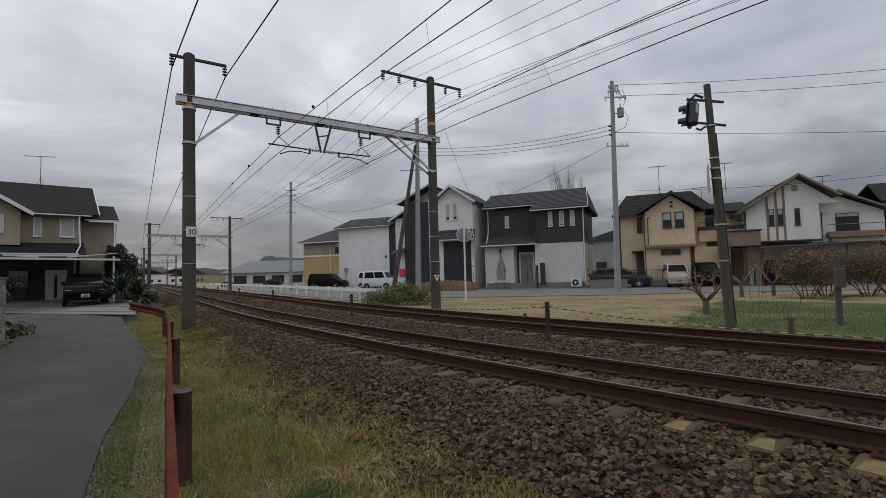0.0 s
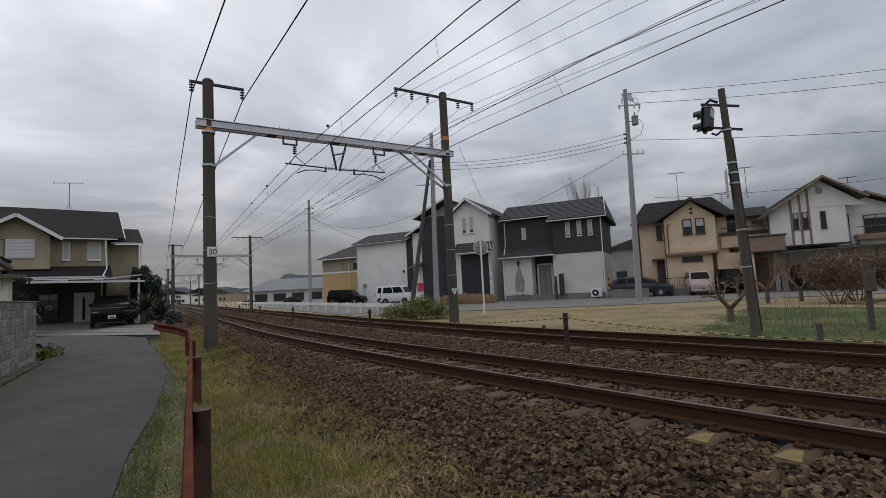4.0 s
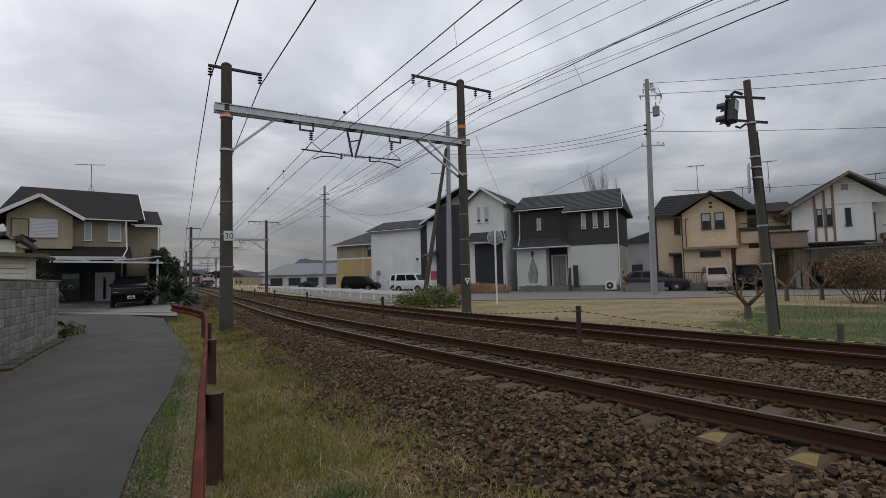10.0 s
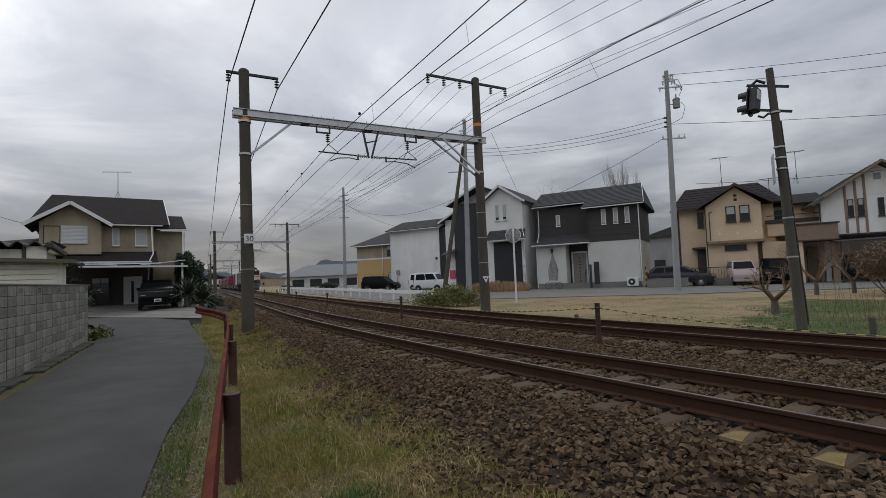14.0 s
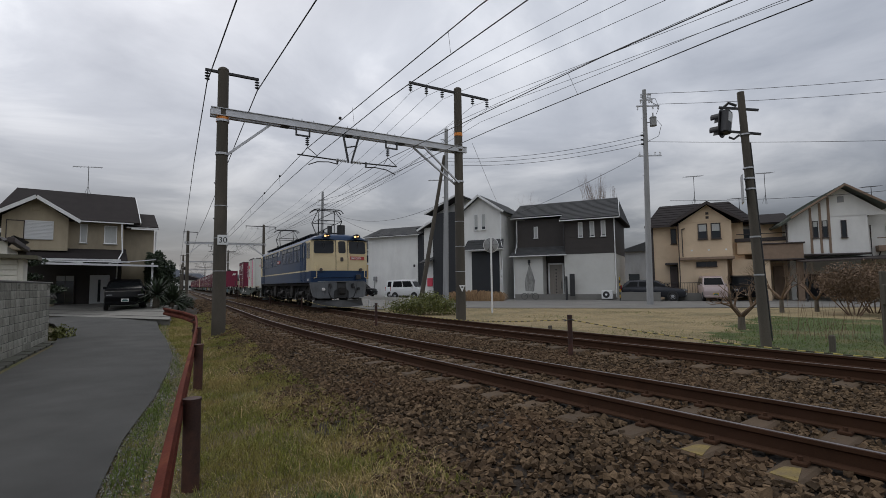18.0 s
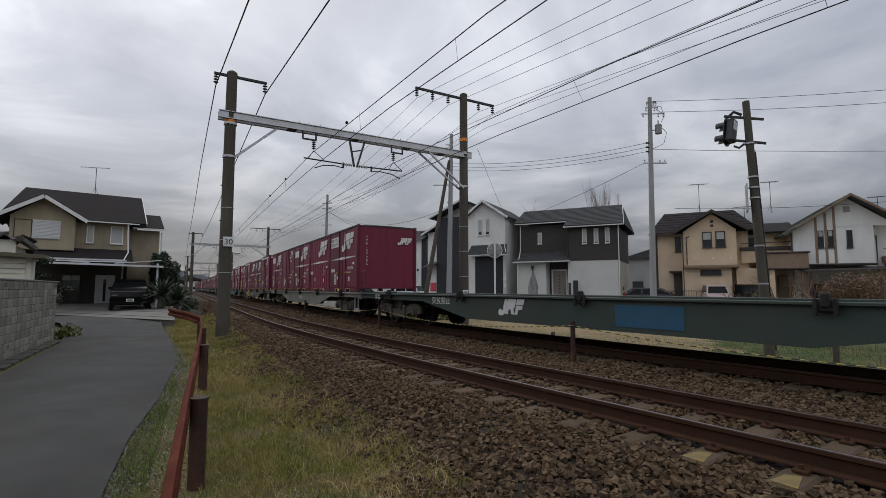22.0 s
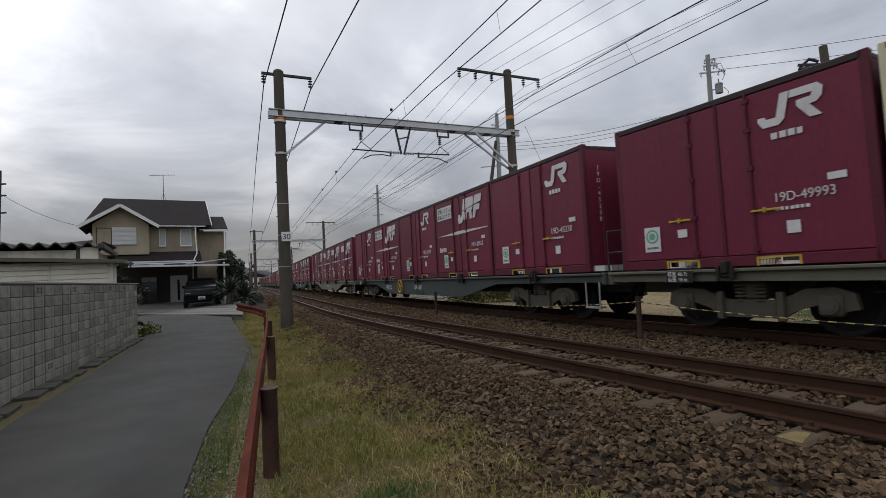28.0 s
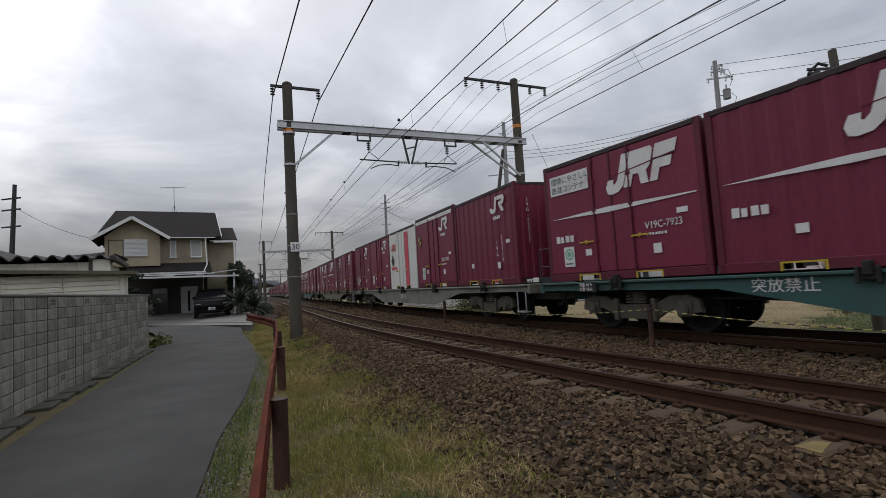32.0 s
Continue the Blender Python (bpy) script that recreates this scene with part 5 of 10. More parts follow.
h.add("wall_stain", Bm().prism([(1.0, 0.7), (1.75, 0.7), (1.85, 1.6), (1.6, 2.5), (1.4, 3.1), (1.2, 2.4), (0.95, 1.6)], 0.044, 0.047), M_STAIN, "grey weather stain on the wall")
h.add("wall_lamp", Bm().cbox(1.28, 1.5, -0.08, 0.05, 3.1, 3.4, 0.03).cyl((1.39, -0.05, 2.95), (1.39, -0.05, 3.12), 0.06, n=8), M_DARKST, "small dark wall lamp")
h.pipe([(8.45, -0.1, 6.5), (8.45, -0.1, 0.2)]); h.pipe([(0.05, -0.05, 3.6), (0.05, -0.05, 0.1)]); h.pipe([(0.0, 1.1, 7.0), (0.0, 1.1, 5.0), (0.2, -0.2, 3.8)])
h.pipe([(4.45, -0.1, 6.4), (4.45, -0.1, 3.75)], M_DARKST)
h.add("letter_post", Bm().cbox(4.62, 4.78, -0.9, -0.75, -0.3, 1.9, 0.02).cbox(4.9, 5.3, -0.5, -0.42, 0.3, 2.1, 0.02), M_DARKST, "dark letterbox post and panel")
ac = thing("air_conditioner", "white air conditioner unit beside the wall", "air conditioner", Matrix.Translation(hpos(7.35, -0.5, -0.3)) @ Matrix.Rotation(HROT, 4, "Z"))
part("case", Bm().cbox(0, 0.85, 0, 0.32, 0.08, 0.75, 0.03), M_WHITE, ac)
part("fan_grille", Bm().cyl((0.36, -0.015, 0.42), (0.36, 0.0, 0.42), 0.26, n=20), M_DARKST, ac, "dark round fan grille")
part("fan_ring", Bm().cyl((0.36, -0.025, 0.42), (0.36, -0.015, 0.42), 0.09, n=12), M_WHITE, ac)
bike = thing("bicycle", "small dark bicycle lying by the step", "bicycle", Matrix.Translation(hpos(1.1, -0.6, -0.28)) @ Matrix.Rotation(HROT, 4, "Z"))
for x in (0.0, 0.95):
    part("wheel", Bm().tube([(x + 0.26 * math.cos(a), 0.0, 0.26 + 0.26 * math.sin(a)) for a in [i * math.pi / 8 for i in range(16)]], 0.022, 5, True), M_BLACK, bike)
part("frame", Bm().tube([(0, 0, 0.26), (0.3, 0, 0.55), (0.7, 0, 0.5), (0.95, 0, 0.26)], 0.02, 5).tube([(0.3, 0, 0.55), (0.45, 0, 0.25), (0.7, 0, 0.5)], 0.02, 5).tube([(0.7, -0.2, 0.65), (0.7, 0.2, 0.65)], 0.015, 5), M_DARKST, bike)

# -- white gabled house --
h = House("white rendered house with gabled front and charcoal panels", hpos(-9.3), HROT)
h.wall(4.55, 8.15, 0, 8, -0.2, 8.05, M_WRENDER, "white rendered wall")
h.gable(4.55, 8.15, 6.2, 0, 8.05, 9.25, M_WRENDER)
h.roof([(4.15, -0.4, 7.9), (6.2, -0.4, 9.45), (6.2, 8, 9.45), (4.15, 8, 7.9)], M_TILE)
h.roof([(8.6, -0.4, 7.8), (6.2, -0.4, 9.45), (6.2, 8, 9.45), (8.6, 8, 7.8)], M_TILE)
h.fascia((4.15, -0.42, 7.8), (6.2, -0.42, 9.35), M_WHITE, 0.22, 0.1); h.fascia((8.6, -0.42, 7.7), (6.2, -0.42, 9.35), M_WHITE, 0.22, 0.1)
h.wall(1.1, 4.55, 0.5, 8, -0.2, 8.2, M_NAVY, "charcoal siding wall"); h.boards(1.1, 4.55, 0.499, 0.2, 8.2, M_NAVY, 0.4)
h.wall(3.7, 4.2, 0.46, 0.5, -0.2, 8.3, M_WRENDER)
h.gable(0.7, 7.0, 3.9, 1.5, 8.2, 9.65, M_WRENDER)
h.roof([(0.4, 0.1, 8.25), (3.9, 0.1, 9.85), (3.9, 8, 9.85), (0.4, 8, 8.25)], M_TILE)
h.roof([(6.8, 1.2, 8.55), (3.9, 0.1, 9.85), (3.9, 8, 9.85), (6.8, 8, 8.55)], M_TILE)
h.fascia((0.4, 0.06, 8.15), (3.9, 0.06, 9.75), M_WHITE, 0.2, 0.1)
h.wall(-0.1, 1.1, 0.9, 8, -0.2, 6.9, M_WRENDER)
h.roof([(-0.6, 0.4, 6.7), (1.3, 0.4, 7.7), (1.3, 8, 7.7), (-0.6, 8, 6.7)], M_TILE); h.fascia((-0.6, 0.36, 6.62), (1.3, 0.36, 7.6), M_WHITE, 0.2, 0.1)
h.roof([(-0.2, -0.1, 3.4), (1.2, -0.1, 3.7), (1.2, 0.9, 4.1), (-0.2, 0.9, 3.8)], M_TILE, 0.1)
for x in (5.65, 6.37):
    h.window(x, 6.25, 0.4, 1.45, -0.03, M_WHITE, 0.8, 0)
h.roof([(4.8, -0.7, 4.45), (8.6, -0.7, 4.45), (8.4, 0, 5.35), (5.0, 0, 5.35)], M_TILE, 0.1, "small slate canopy", courses=4)
h.gutter((4.8, -0.75, 4.4), (8.65, -0.75, 4.4)); h.fascia((4.85, -0.66, 4.36), (8.6, -0.66, 4.36), M_WHITE, 0.14)
h.add("garage_shutter", Bm().cbox(5.35, 8.0, -0.06, 0.0, 0.25, 4.3, 0.01), M_NAVY, "dark roller shutter")
h.pipe([(8.2, -0.1, 7.8), (8.2, -0.1, 5.2), (8.5, -0.6, 4.6), (8.3, -0.1, 4.2), (8.3, -0.1, 0)])
h.add("meter_boxes", Bm().cbox(8.1, 8.3, -0.12, 0, 2.1, 2.6, 0.02).cbox(8.1, 8.3, -0.12, 0, 1.4, 1.9, 0.02), M_WHITE, "white meter boxes")
h.add("red_box", Bm().cbox(0.25, 0.85, 0.8, 0.9, 1.2, 2.0, 0.02), M_DECRED, "red letter box")
h.add("spare_tyre", Bm().lathe([(0.16, -0.08), (0.3, -0.08), (0.33, 0), (0.3, 0.08), (0.16, 0.08)], 16, pose(4.5, -0.3, 0.1, 80, 0, 20)), M_BLACK, "old black tyre")

# -- plain white block and its mustard neighbour --
h = House("plain white two-storey house with a shallow slate roof", hpos(-21.1, 8.0, -0.3), HROT)
h.wall(0, 6.9, 0, 7, 0, 7.1, M_WRENDER, "plain white wall"); h.wall(6.9, 7.5, 0.1, 7, 0, 7.1, M_NAVY, "charcoal corner panel")
h.roof([(-0.4, -0.5, 7.2), (7.4, -0.5, 7.2), (7.4, 3.5, 8.6), (-0.4, 3.5, 8.6)], M_TILE, label="slate roof", courses=8)
h.roof([(-0.4, 7.5, 7.2), (7.4, 7.5, 7.2), (7.4, 3.5, 8.6), (-0.4, 3.5, 8.6)], M_TILE)
h.roof([(6.4, 0.5, 8.0), (7.9, 0.5, 8.0), (7.9, 3.5, 8.75), (6.4, 3.5, 8.75)], M_TILE)
h.gutter((-0.4, -0.55, 7.1), (7.4, -0.55, 7.1)); h.pipe([(0.1, -0.08, 7.0), (0.1, -0.08, 0)])
h.add("wall_light", Bm().cbox(6.4, 6.6, -0.15, 0, 3.4, 3.7, 0.03), M_DARKST)
h.add("gas_meter", Bm().cbox(0.9, 1.3, -0.3, -0.05, 1.9, 2.4, 0.03).tube([(1.0, -0.2, 1.9), (1.0, -0.2, 0.8)], 0.03, 6), M_POLE2)
h = House("older two-storey house with cream upper and mustard lower walls", hpos(-27.6, 9.5, -0.3), HROT)
h.wall(0, 7, 0, 7, 0, 4.0, M_MUST, "mustard coloured wall"); h.wall(-0.01, 7.01, -0.01, 7.01, 4.15, 6.0, M_TAN, "cream coloured wall")
h.add("white_band", Bm().cbox(-0.03, 7.03, -0.04, 7.03, 3.95, 4.15, 0.02), M_WHITE, "white string course")
h.roof([(-0.6, -0.6, 5.85), (7.4, -0.6, 5.85), (7.4, 3.5, 8.1), (4.2, 3.5, 8.1)], M_TILE, label="dark hipped roof")
h.roof([(-0.6, 7.6, 5.85), (7.4, 7.6, 5.85), (7.4, 3.5, 8.1), (4.2, 3.5, 8.1)], M_TILE)
h.roof([(-0.6, -0.6, 5.85), (-0.6, 7.6, 5.85), (4.2, 3.51, 8.1), (4.2, 3.49, 8.1)], M_TILE)
h.fascia((-0.6, -0.62, 5.75), (7.4, -0.62, 5.75), M_WHITE, 0.16)
h.window(4.9, 4.3, 1.9, 1.35, -0.03, M_DKTRIM, 0.4, 1); h.window(5.0, 0.9, 1.8, 1.3, -0.03, M_DKTRIM, 0.6, 1)
h.add("balcony_bars", Bm().box(5, 6.8, -0.2, -0.16, 0.9, 0.95).box(5, 6.8, -0.2, -0.16, 2.1, 2.15), M_WHITE)
h.pipe([(4.2, -0.08, 5.8), (4.2, -0.08, 0.2)])

# -- beige house --
h = House("beige two-storey house with brown roofs and dark window trim", hpos(11.1), HROT)
h.wall(0.0, 6.2, 1.2, 8.2, -0.2, 5.7, M_PINKWALL, "beige rendered wall")
h.wall(1.95, 5.35, -0.2, 2, 3.15, 5.75, M_PINKWALL, "projecting beige upper wall")
h.wall(1.8, 5.0, 0.2, 2, -0.2, 2.95, M_PINKWALL, "beige lower wall")
h.add("string_course", Bm().cbox(1.85, 5.45, -0.3, 1.3, 2.95, 3.15, 0.02), M_WOODT, "brown ledge")
h.gable(1.95, 5.35, 3.85, -0.2, 5.7, 6.95, M_PINKWALL)
h.roof([(1.35, -0.65, 5.75), (3.85, -0.65, 7.2), (3.85, 4, 7.2), (1.35, 4, 5.75)], M_TILE2, label="brown gable roof")
h.roof([(6.1, -0.65, 5.75), (3.85, -0.65, 7.2), (3.85, 4, 7.2), (6.1, 4, 5.75)], M_TILE2)
h.fascia((1.35, -0.68, 5.62), (3.85, -0.68, 7.08), M_DKTRIM, 0.24, 0.1); h.fascia((6.1, -0.68, 5.62), (3.85, -0.68, 7.08), M_DKTRIM, 0.24, 0.1)
h.roof([(-0.45, 0.7, 5.75), (6.9, 0.7, 5.75), (5.6, 4.4, 7.75), (0.55, 4.4, 7.75)], M_TILE2, label="brown roof", courses=8)
h.roof([(-0.45, 8.6, 5.75), (6.9, 8.6, 5.75), (5.6, 4.4, 7.75), (0.55, 4.4, 7.75)], M_TILE2)
h.roof([(-0.45, 0.7, 5.75), (-0.45, 8.6, 5.75), (0.55, 4.41, 7.75), (0.55, 4.39, 7.75)], M_TILE2)
h.roof([(6.9, 0.7, 5.75), (6.9, 8.6, 5.75), (5.6, 4.41, 7.75), (5.6, 4.39, 7.75)], M_TILE2)
h.fascia((-0.45, 0.68, 5.68), (-0.45, 8.4, 5.68), M_DKTRIM, 0.2); h.fascia((-0.4, 0.66, 5.66), (1.6, 0.66, 5.66), M_DKTRIM, 0.2)
for x0_, x1_, y0_, y1_ in ((-0.06, 0.1, 1.12, 1.25), (-0.06, 0.05, 4.4, 4.6), (-0.07, 0.0, 2.6, 2.75)):
    h.add("corner_board", Bm().cbox(x0_, x1_, y0_, y1_, -0.2, 5.7, 0.01), M_DKTRIM, "dark corner board")
h.window(1.35, 4.3, 0.4, 1.15, 1.17, M_DKTRIM, 0, 0); h.window(3.2, 4.45, 0.62, 1.15, -0.23, M_DKTRIM, 0.5, 0, fw=0.07); h.window(4.05, 4.45, 0.62, 1.15, -0.23, M_DKTRIM, 0.5, 0, fw=0.07)
h.window(3.0, 2.45, 1.35, 0.36, 0.17, M_DKTRIM, 0, 1)
for z in (6.25, 5.95):
    h.add("gable_vent", Bm().cbox(3.75, 3.95, -0.23, -0.2, z, z + 0.18, 0.01), M_DKTRIM)
for x in (2.75, 3.85, 4.95):
    h.add("wall_boss", Bm().cyl((x, -0.22, 3.65), (x, -0.2, 3.65), 0.07, n=8), M_WHITE)
h.add("entrance", Bm().cbox(1.2, 1.75, 0.9, 1.2, -0.1, 2.6, 0.02).cbox(0.9, 1.85, 0.3, 1.3, 2.65, 2.8, 0.02), M_DKTRIM, "dark recessed entrance")
h.pipe([(1.9, -0.3, 5.6), (1.9, -0.3, 0.1)], M_DKTRIM, 0.035); h.pipe([(2.35, -0.28, 5.3), (2.15, -0.28, 5.25), (2.15, -0.28, 3.2)], M_DKTRIM, 0.035)
h.wall(5.4, 9.0, 2.2, 8, -0.2, 5.6, M_PINKWALL); h.roof([(5.2, 1.6, 5.6), (9.3, 1.6, 5.6), (9.3, 5, 6.6), (5.2, 5, 6.6)], M_TILE2)
h.window(6.1, 4.2, 0.8, 1.3, 2.17, M_DKTRIM, 0.2, 0); h.window(5.55, 0.9, 0.7, 1.6, 2.1, M_DKTRIM, 0, 0)
bl = h.add("balcony", Bm().cbox(5.7, 9.1, 0.9, 2.2, 3.3, 4.2, 0.03), M_PINKWALL, "beige balcony parapet")
part("balcony_cap", Bm().cbox(5.6, 9.2, 0.8, 1.0, 4.2, 4.45, 0.02), M_DKTRIM, bl)
part("balcony_rail", Bm().tube([(5.7, 0.9, 4.75), (9.1, 0.9, 4.75)], 0.03, 6), M_DKTRIM, bl)
h.wall(7.1, 9.4, -0.6, 2.0, 2.85, 3.85, M_WOODT, "brown porch parapet"); h.wall(7.2, 7.5, -0.5, -0.2, -0.2, 2.85, M_PINKWALL); h.wall(9.0, 9.35, -0.5, -0.2, -0.2, 2.85, M_WOODT)
h.add("porch_cap", Bm().cbox(7.0, 9.5, -0.7, 2.0, 3.85, 3.95, 0.02).cbox(7.0, 9.5, -0.7, 2.0, 2.75, 2.85, 0.02), M_DKTRIM)
h.wall(5.3, 7.3, 0.4, 2.2, -0.2, 2.9, M_PINKWALL); h.add("porch_door", Bm().cbox(8.0, 8.7, 1.9, 2.2, -0.1, 2.4, 0.02), M_WOODT, "brown porch door")
fence = thing("garden_fence", "low concrete wall with black metal railing", "fence", Matrix.Translation(hpos(12.3, -1.2, -0.3)) @ Matrix.Rotation(HROT, 4, "Z"))
part("base_wall", Bm().cbox(-0.4, 2.2, 0, 0.15, 0, 0.55, 0.02), M_CONC, fence)
part("top_rail", Bm().cbox(-0.4, 2.2, 0.05, 0.1, 1.25, 1.3, 0.008), M_BLACK, fence)
for i in range(16):
    part("bar", Bm().cyl((-0.35 + i * 0.165, 0.075, 0.55), (-0.35 + i * 0.165, 0.075, 1.27), 0.012, n=5), M_BLACK, fence)
low = thing("low_wall", "low grey concrete wall beside the road", "wall", Matrix.Translation(hpos(9.3, -2.4, -0.3)) @ Matrix.Rotation(HROT, 4, "Z"))
part("body", Bm().cbox(-0.3, 2.4, 0, 0.18, 0, 0.6, 0.02), M_CONC, low)
part("cap", Bm().cbox(-0.33, 2.43, -0.02, 0.2, 0.6, 0.64, 0.01), M_CONC, low)

# -- white half-timbered house --
h = House("white rendered house with brown timber strips and green roof", hpos(19.6), HROT)
# lower wall is grey instead of white, so its shade is partly in the colour
h.wall(0.2, 4.5, 0, 7.5, 3.1, 5.6, M_WRENDER, "white upper wall"); h.wall(0.4, 4.3, 1.2, 7.5, -0.2, 3.1, M_GRENDER, "lower wall, greyed for shade")
h.gable(0.2, 5.6, 3.1, 0, 5.55, 7.55, M_WRENDER)
h.roof([(-0.4, -0.7, 5.15), (3.3, -0.7, 7.65), (3.0, 8, 7.65), (-1.0, 8, 5.15)], M_TILE3, label="greenish roof", courses=9)
h.roof([(5.6, -0.7, 6.05), (3.3, -0.7, 7.65), (3.0, 8, 7.65), (5.6, 8, 6.05)], M_TILE3)
h.fascia((0.3, -0.72, 5.58), (3.3, -0.72, 7.58), M_WOODT, 0.16, 0.06); h.fascia((5.6, -0.72, 5.95), (3.3, -0.72, 7.58), M_WOODT, 0.16, 0.06)
for x, zt in ((1.42, 6.25), (1.95, 6.55), (2.42, 6.9)):
    h.add("timber_strip", Bm().cbox(x, x + 0.14, -0.04, 0.0, 3.15, zt, 0.01), M_WOODT, "brown timber strip")
h.add("ledge", Bm().cbox(0.1, 4.6, -0.08, 0.5, 3.0, 3.12, 0.02), M_DKTRIM)
for x in (1.58, 2.1):
    h.window(x, 4.2, 0.3, 1.15, -0.02, M_DKTRIM, 0.35, 0, fw=0.04)
h.window(3.1, 4.15, 0.3, 1.15, -0.02, M_DKTRIM, 0.0, 0, fw=0.04)
h.add("gable_louvre", Bm().cbox(3.0, 3.35, -0.05, 0.0, 6.5, 6.9, 0.01), M_POLE2, "grey louvre")
h.roof([(0.5, -2.2, 2.6), (5.5, -2.2, 2.7), (5.5, 1.2, 2.95), (0.5, 1.2, 2.85)], M_DKTRIM, 0.08, "dark carport roof")
for x in (0.7, 5.3):
    h.add("carport_post", Bm().cyl((x, -2.0, -0.2), (x, -2.0, 2.6), 0.05, n=8), M_DARKST)
h.pipe([(0.1, -0.1, 5.2), (0.1, -0.1, 3.1)], M_DKTRIM)
h.wall(3.75, 8.5, 1.5, 8, 2.9, 5.0, M_WRENDER); h.wall(3.9, 8.5, 2.4, 8, -0.2, 2.9, M_TAN)
h.gable(4.2, 8.5, 5.7, 1.5, 4.95, 6.3, M_WRENDER)
h.roof([(3.4, 0.9, 5.2), (5.9, 0.9, 6.55), (5.9, 8, 6.55), (3.4, 8, 5.2)], M_TILE3); h.roof([(8.9, 0.9, 5.0), (5.9, 0.9, 6.55), (5.9, 8, 6.55), (8.9, 8, 5.0)], M_TILE3)
h.fascia((4.2, 0.88, 5.6), (5.9, 0.88, 6.45), M_WOODT, 0.14); h.fascia((8.9, 0.88, 4.92), (5.9, 0.88, 6.45), M_WOODT, 0.14)
h.window(4.1, 3.9, 0.5, 0.95, 1.47, M_DKTRIM, 0.2, 1, fw=0.04); h.window(5.8, 3.7, 1.3, 1.2, 1.47, M_DKTRIM, 0.2, 1, fw=0.04)
h.add("balcony_rail", Bm().tube([(5.2, 1.0, 4.1), (8.5, 1.0, 4.1)], 0.03, 6).cbox(5.2, 8.5, 0.9, 1.5, 3.2, 3.6, 0.03), M_WOODT, "brown balcony")
h.pipe([(4.95, 1.3, 5.0), (4.95, 1.3, 2.6), (5.3, 1.3, 2.9), (5.4, 1.3, 3.2)], M_DKTRIM)
h = House("beige house with a brown upper wall further along the road", hpos(28.4, 0.5), HROT)
h.wall(0, 7, 1.5, 8, -0.2, 3.0, M_PINKWALL); h.wall(0.2, 7, 1.6, 8, 3.0, 5.6, M_BROWN)
h.roof([(-0.4, 0.9, 5.6), (7.4, 0.9, 5.6), (7.0, 4.8, 7.3), (0.2, 4.8, 7.3)], M_TILE2); h.roof([(-0.4, 8.6, 5.6), (7.4, 8.6, 5.6), (7.0, 4.8, 7.3), (0.2, 4.8, 7.3)], M_TILE2)
h.window(1.0, 3.8, 1.2, 1.2, 1.57, M_WHITE, 0.4, 1); h.wall(0.5, 3.0, -0.5, 1.5, -0.2, 2.6, M_WOODT, "brown porch wall")
antenna(hpos(14.3, 4.0, 7.5)); antenna(hpos(19.3, 5.0, 7.4)); antenna(hpos(25.5, 4.0, 6.4), 1.3); antenna(hpos(17.4, 4.0, 6.4), 1.2)

# ---- old beige house at the end of the lane ----
LH = Vector((-27.4, 27.25, -0.38))
LROT = math.atan2(0.651, 0.759)
h = House("old beige two-storey house with dark roofs and a carport", LH, LROT)
h.wall(0, 3.15, 0, 5, 3.9, 5.95, M_TAN, "stained beige upper wall"); h.wall(3.15, 6.15, 0.7, 6, 3.4, 6.0, M_TAN, "stained beige upper wall")
# the lower storey's dark brown stands in for the shade under the carport
h.wall(0.3, 6.3, 1.6, 6, 0, 3.9, M_BROWN, "lower wall with the carport's shade in its dark colour"); h.wall(6.15, 8.0, 1.2, 6, 0, 5.6, M_TAN, "beige stair wing wall")
h.gable(0, 3.15, 1.55, 0, 5.95, 7.1, M_TAN)
h.roof([(-0.75, -0.6, 5.75), (1.55, -0.6, 7.25), (1.55, 4, 7.25), (-0.75, 4, 5.75)], M_TILE2); h.roof([(3.75, -0.6, 5.85), (1.55, -0.6, 7.25), (1.55, 4, 7.25), (3.75, 4, 5.85)], M_TILE2)
h.fascia((-0.75, -0.64, 5.66), (1.55, -0.64, 7.14), M_WHITE, 0.26, 0.08); h.fascia((3.75, -0.64, 5.72), (1.55, -0.64, 7.14), M_WHITE, 0.26, 0.08)
h.roof([(-0.6, 0.2, 5.9), (7.05, 0.2, 5.95), (7.0, 3.6, 8.25), (0.4, 3.6, 8.25)], M_TILE2, label="dark tiled roof")
h.roof([(-0.6, 6.6, 5.9), (7.05, 6.6, 5.95), (7.0, 3.6, 8.25), (0.4, 3.6, 8.25)], M_TILE2); h.roof([(-0.6, 0.2, 5.9), (-0.6, 6.6, 5.9), (0.4, 3.61, 8.25), (0.4, 3.59, 8.25)], M_TILE2)
h.add("end_gable", Bm().add([(6.6, 0.7, 5.9), (6.6, 6.2, 5.9), (6.6, 3.6, 8.05), (6.75, 0.7, 5.9), (6.75, 6.2, 5.9), (6.75, 3.6, 8.05)], [(0, 1, 2), (5, 4, 3), (0, 3, 4, 1), (1, 4, 5, 2), (2, 5, 3, 0)]), M_TAN, "beige end gable"); h.fascia((7.08, 0.2, 5.9), (7.03, 3.6, 8.2), M_WHITE, 0.2, 0.05)
h.gutter((3.6, 0.12, 5.86), (6.65, 0.12, 5.86)); h.pipe([(6.0, 0.15, 5.8), (6.0, 0.15, 5.2), (6.05, -0.1, 3.9), (5.75, -0.9, 3.3), (5.75, 0.6, 0.3)])
h.roof([(6.3, 0.6, 5.75), (8.2, 0.6, 5.75), (8.2, 3, 6.95), (6.3, 3, 6.95)], M_TILE2, label="dark roof of the stair wing"); h.gutter((6.3, 0.55, 5.66), (8.25, 0.55, 5.66)); h.pipe([(8.1, 1.0, 5.5), (8.1, 1.0, 2.8)])
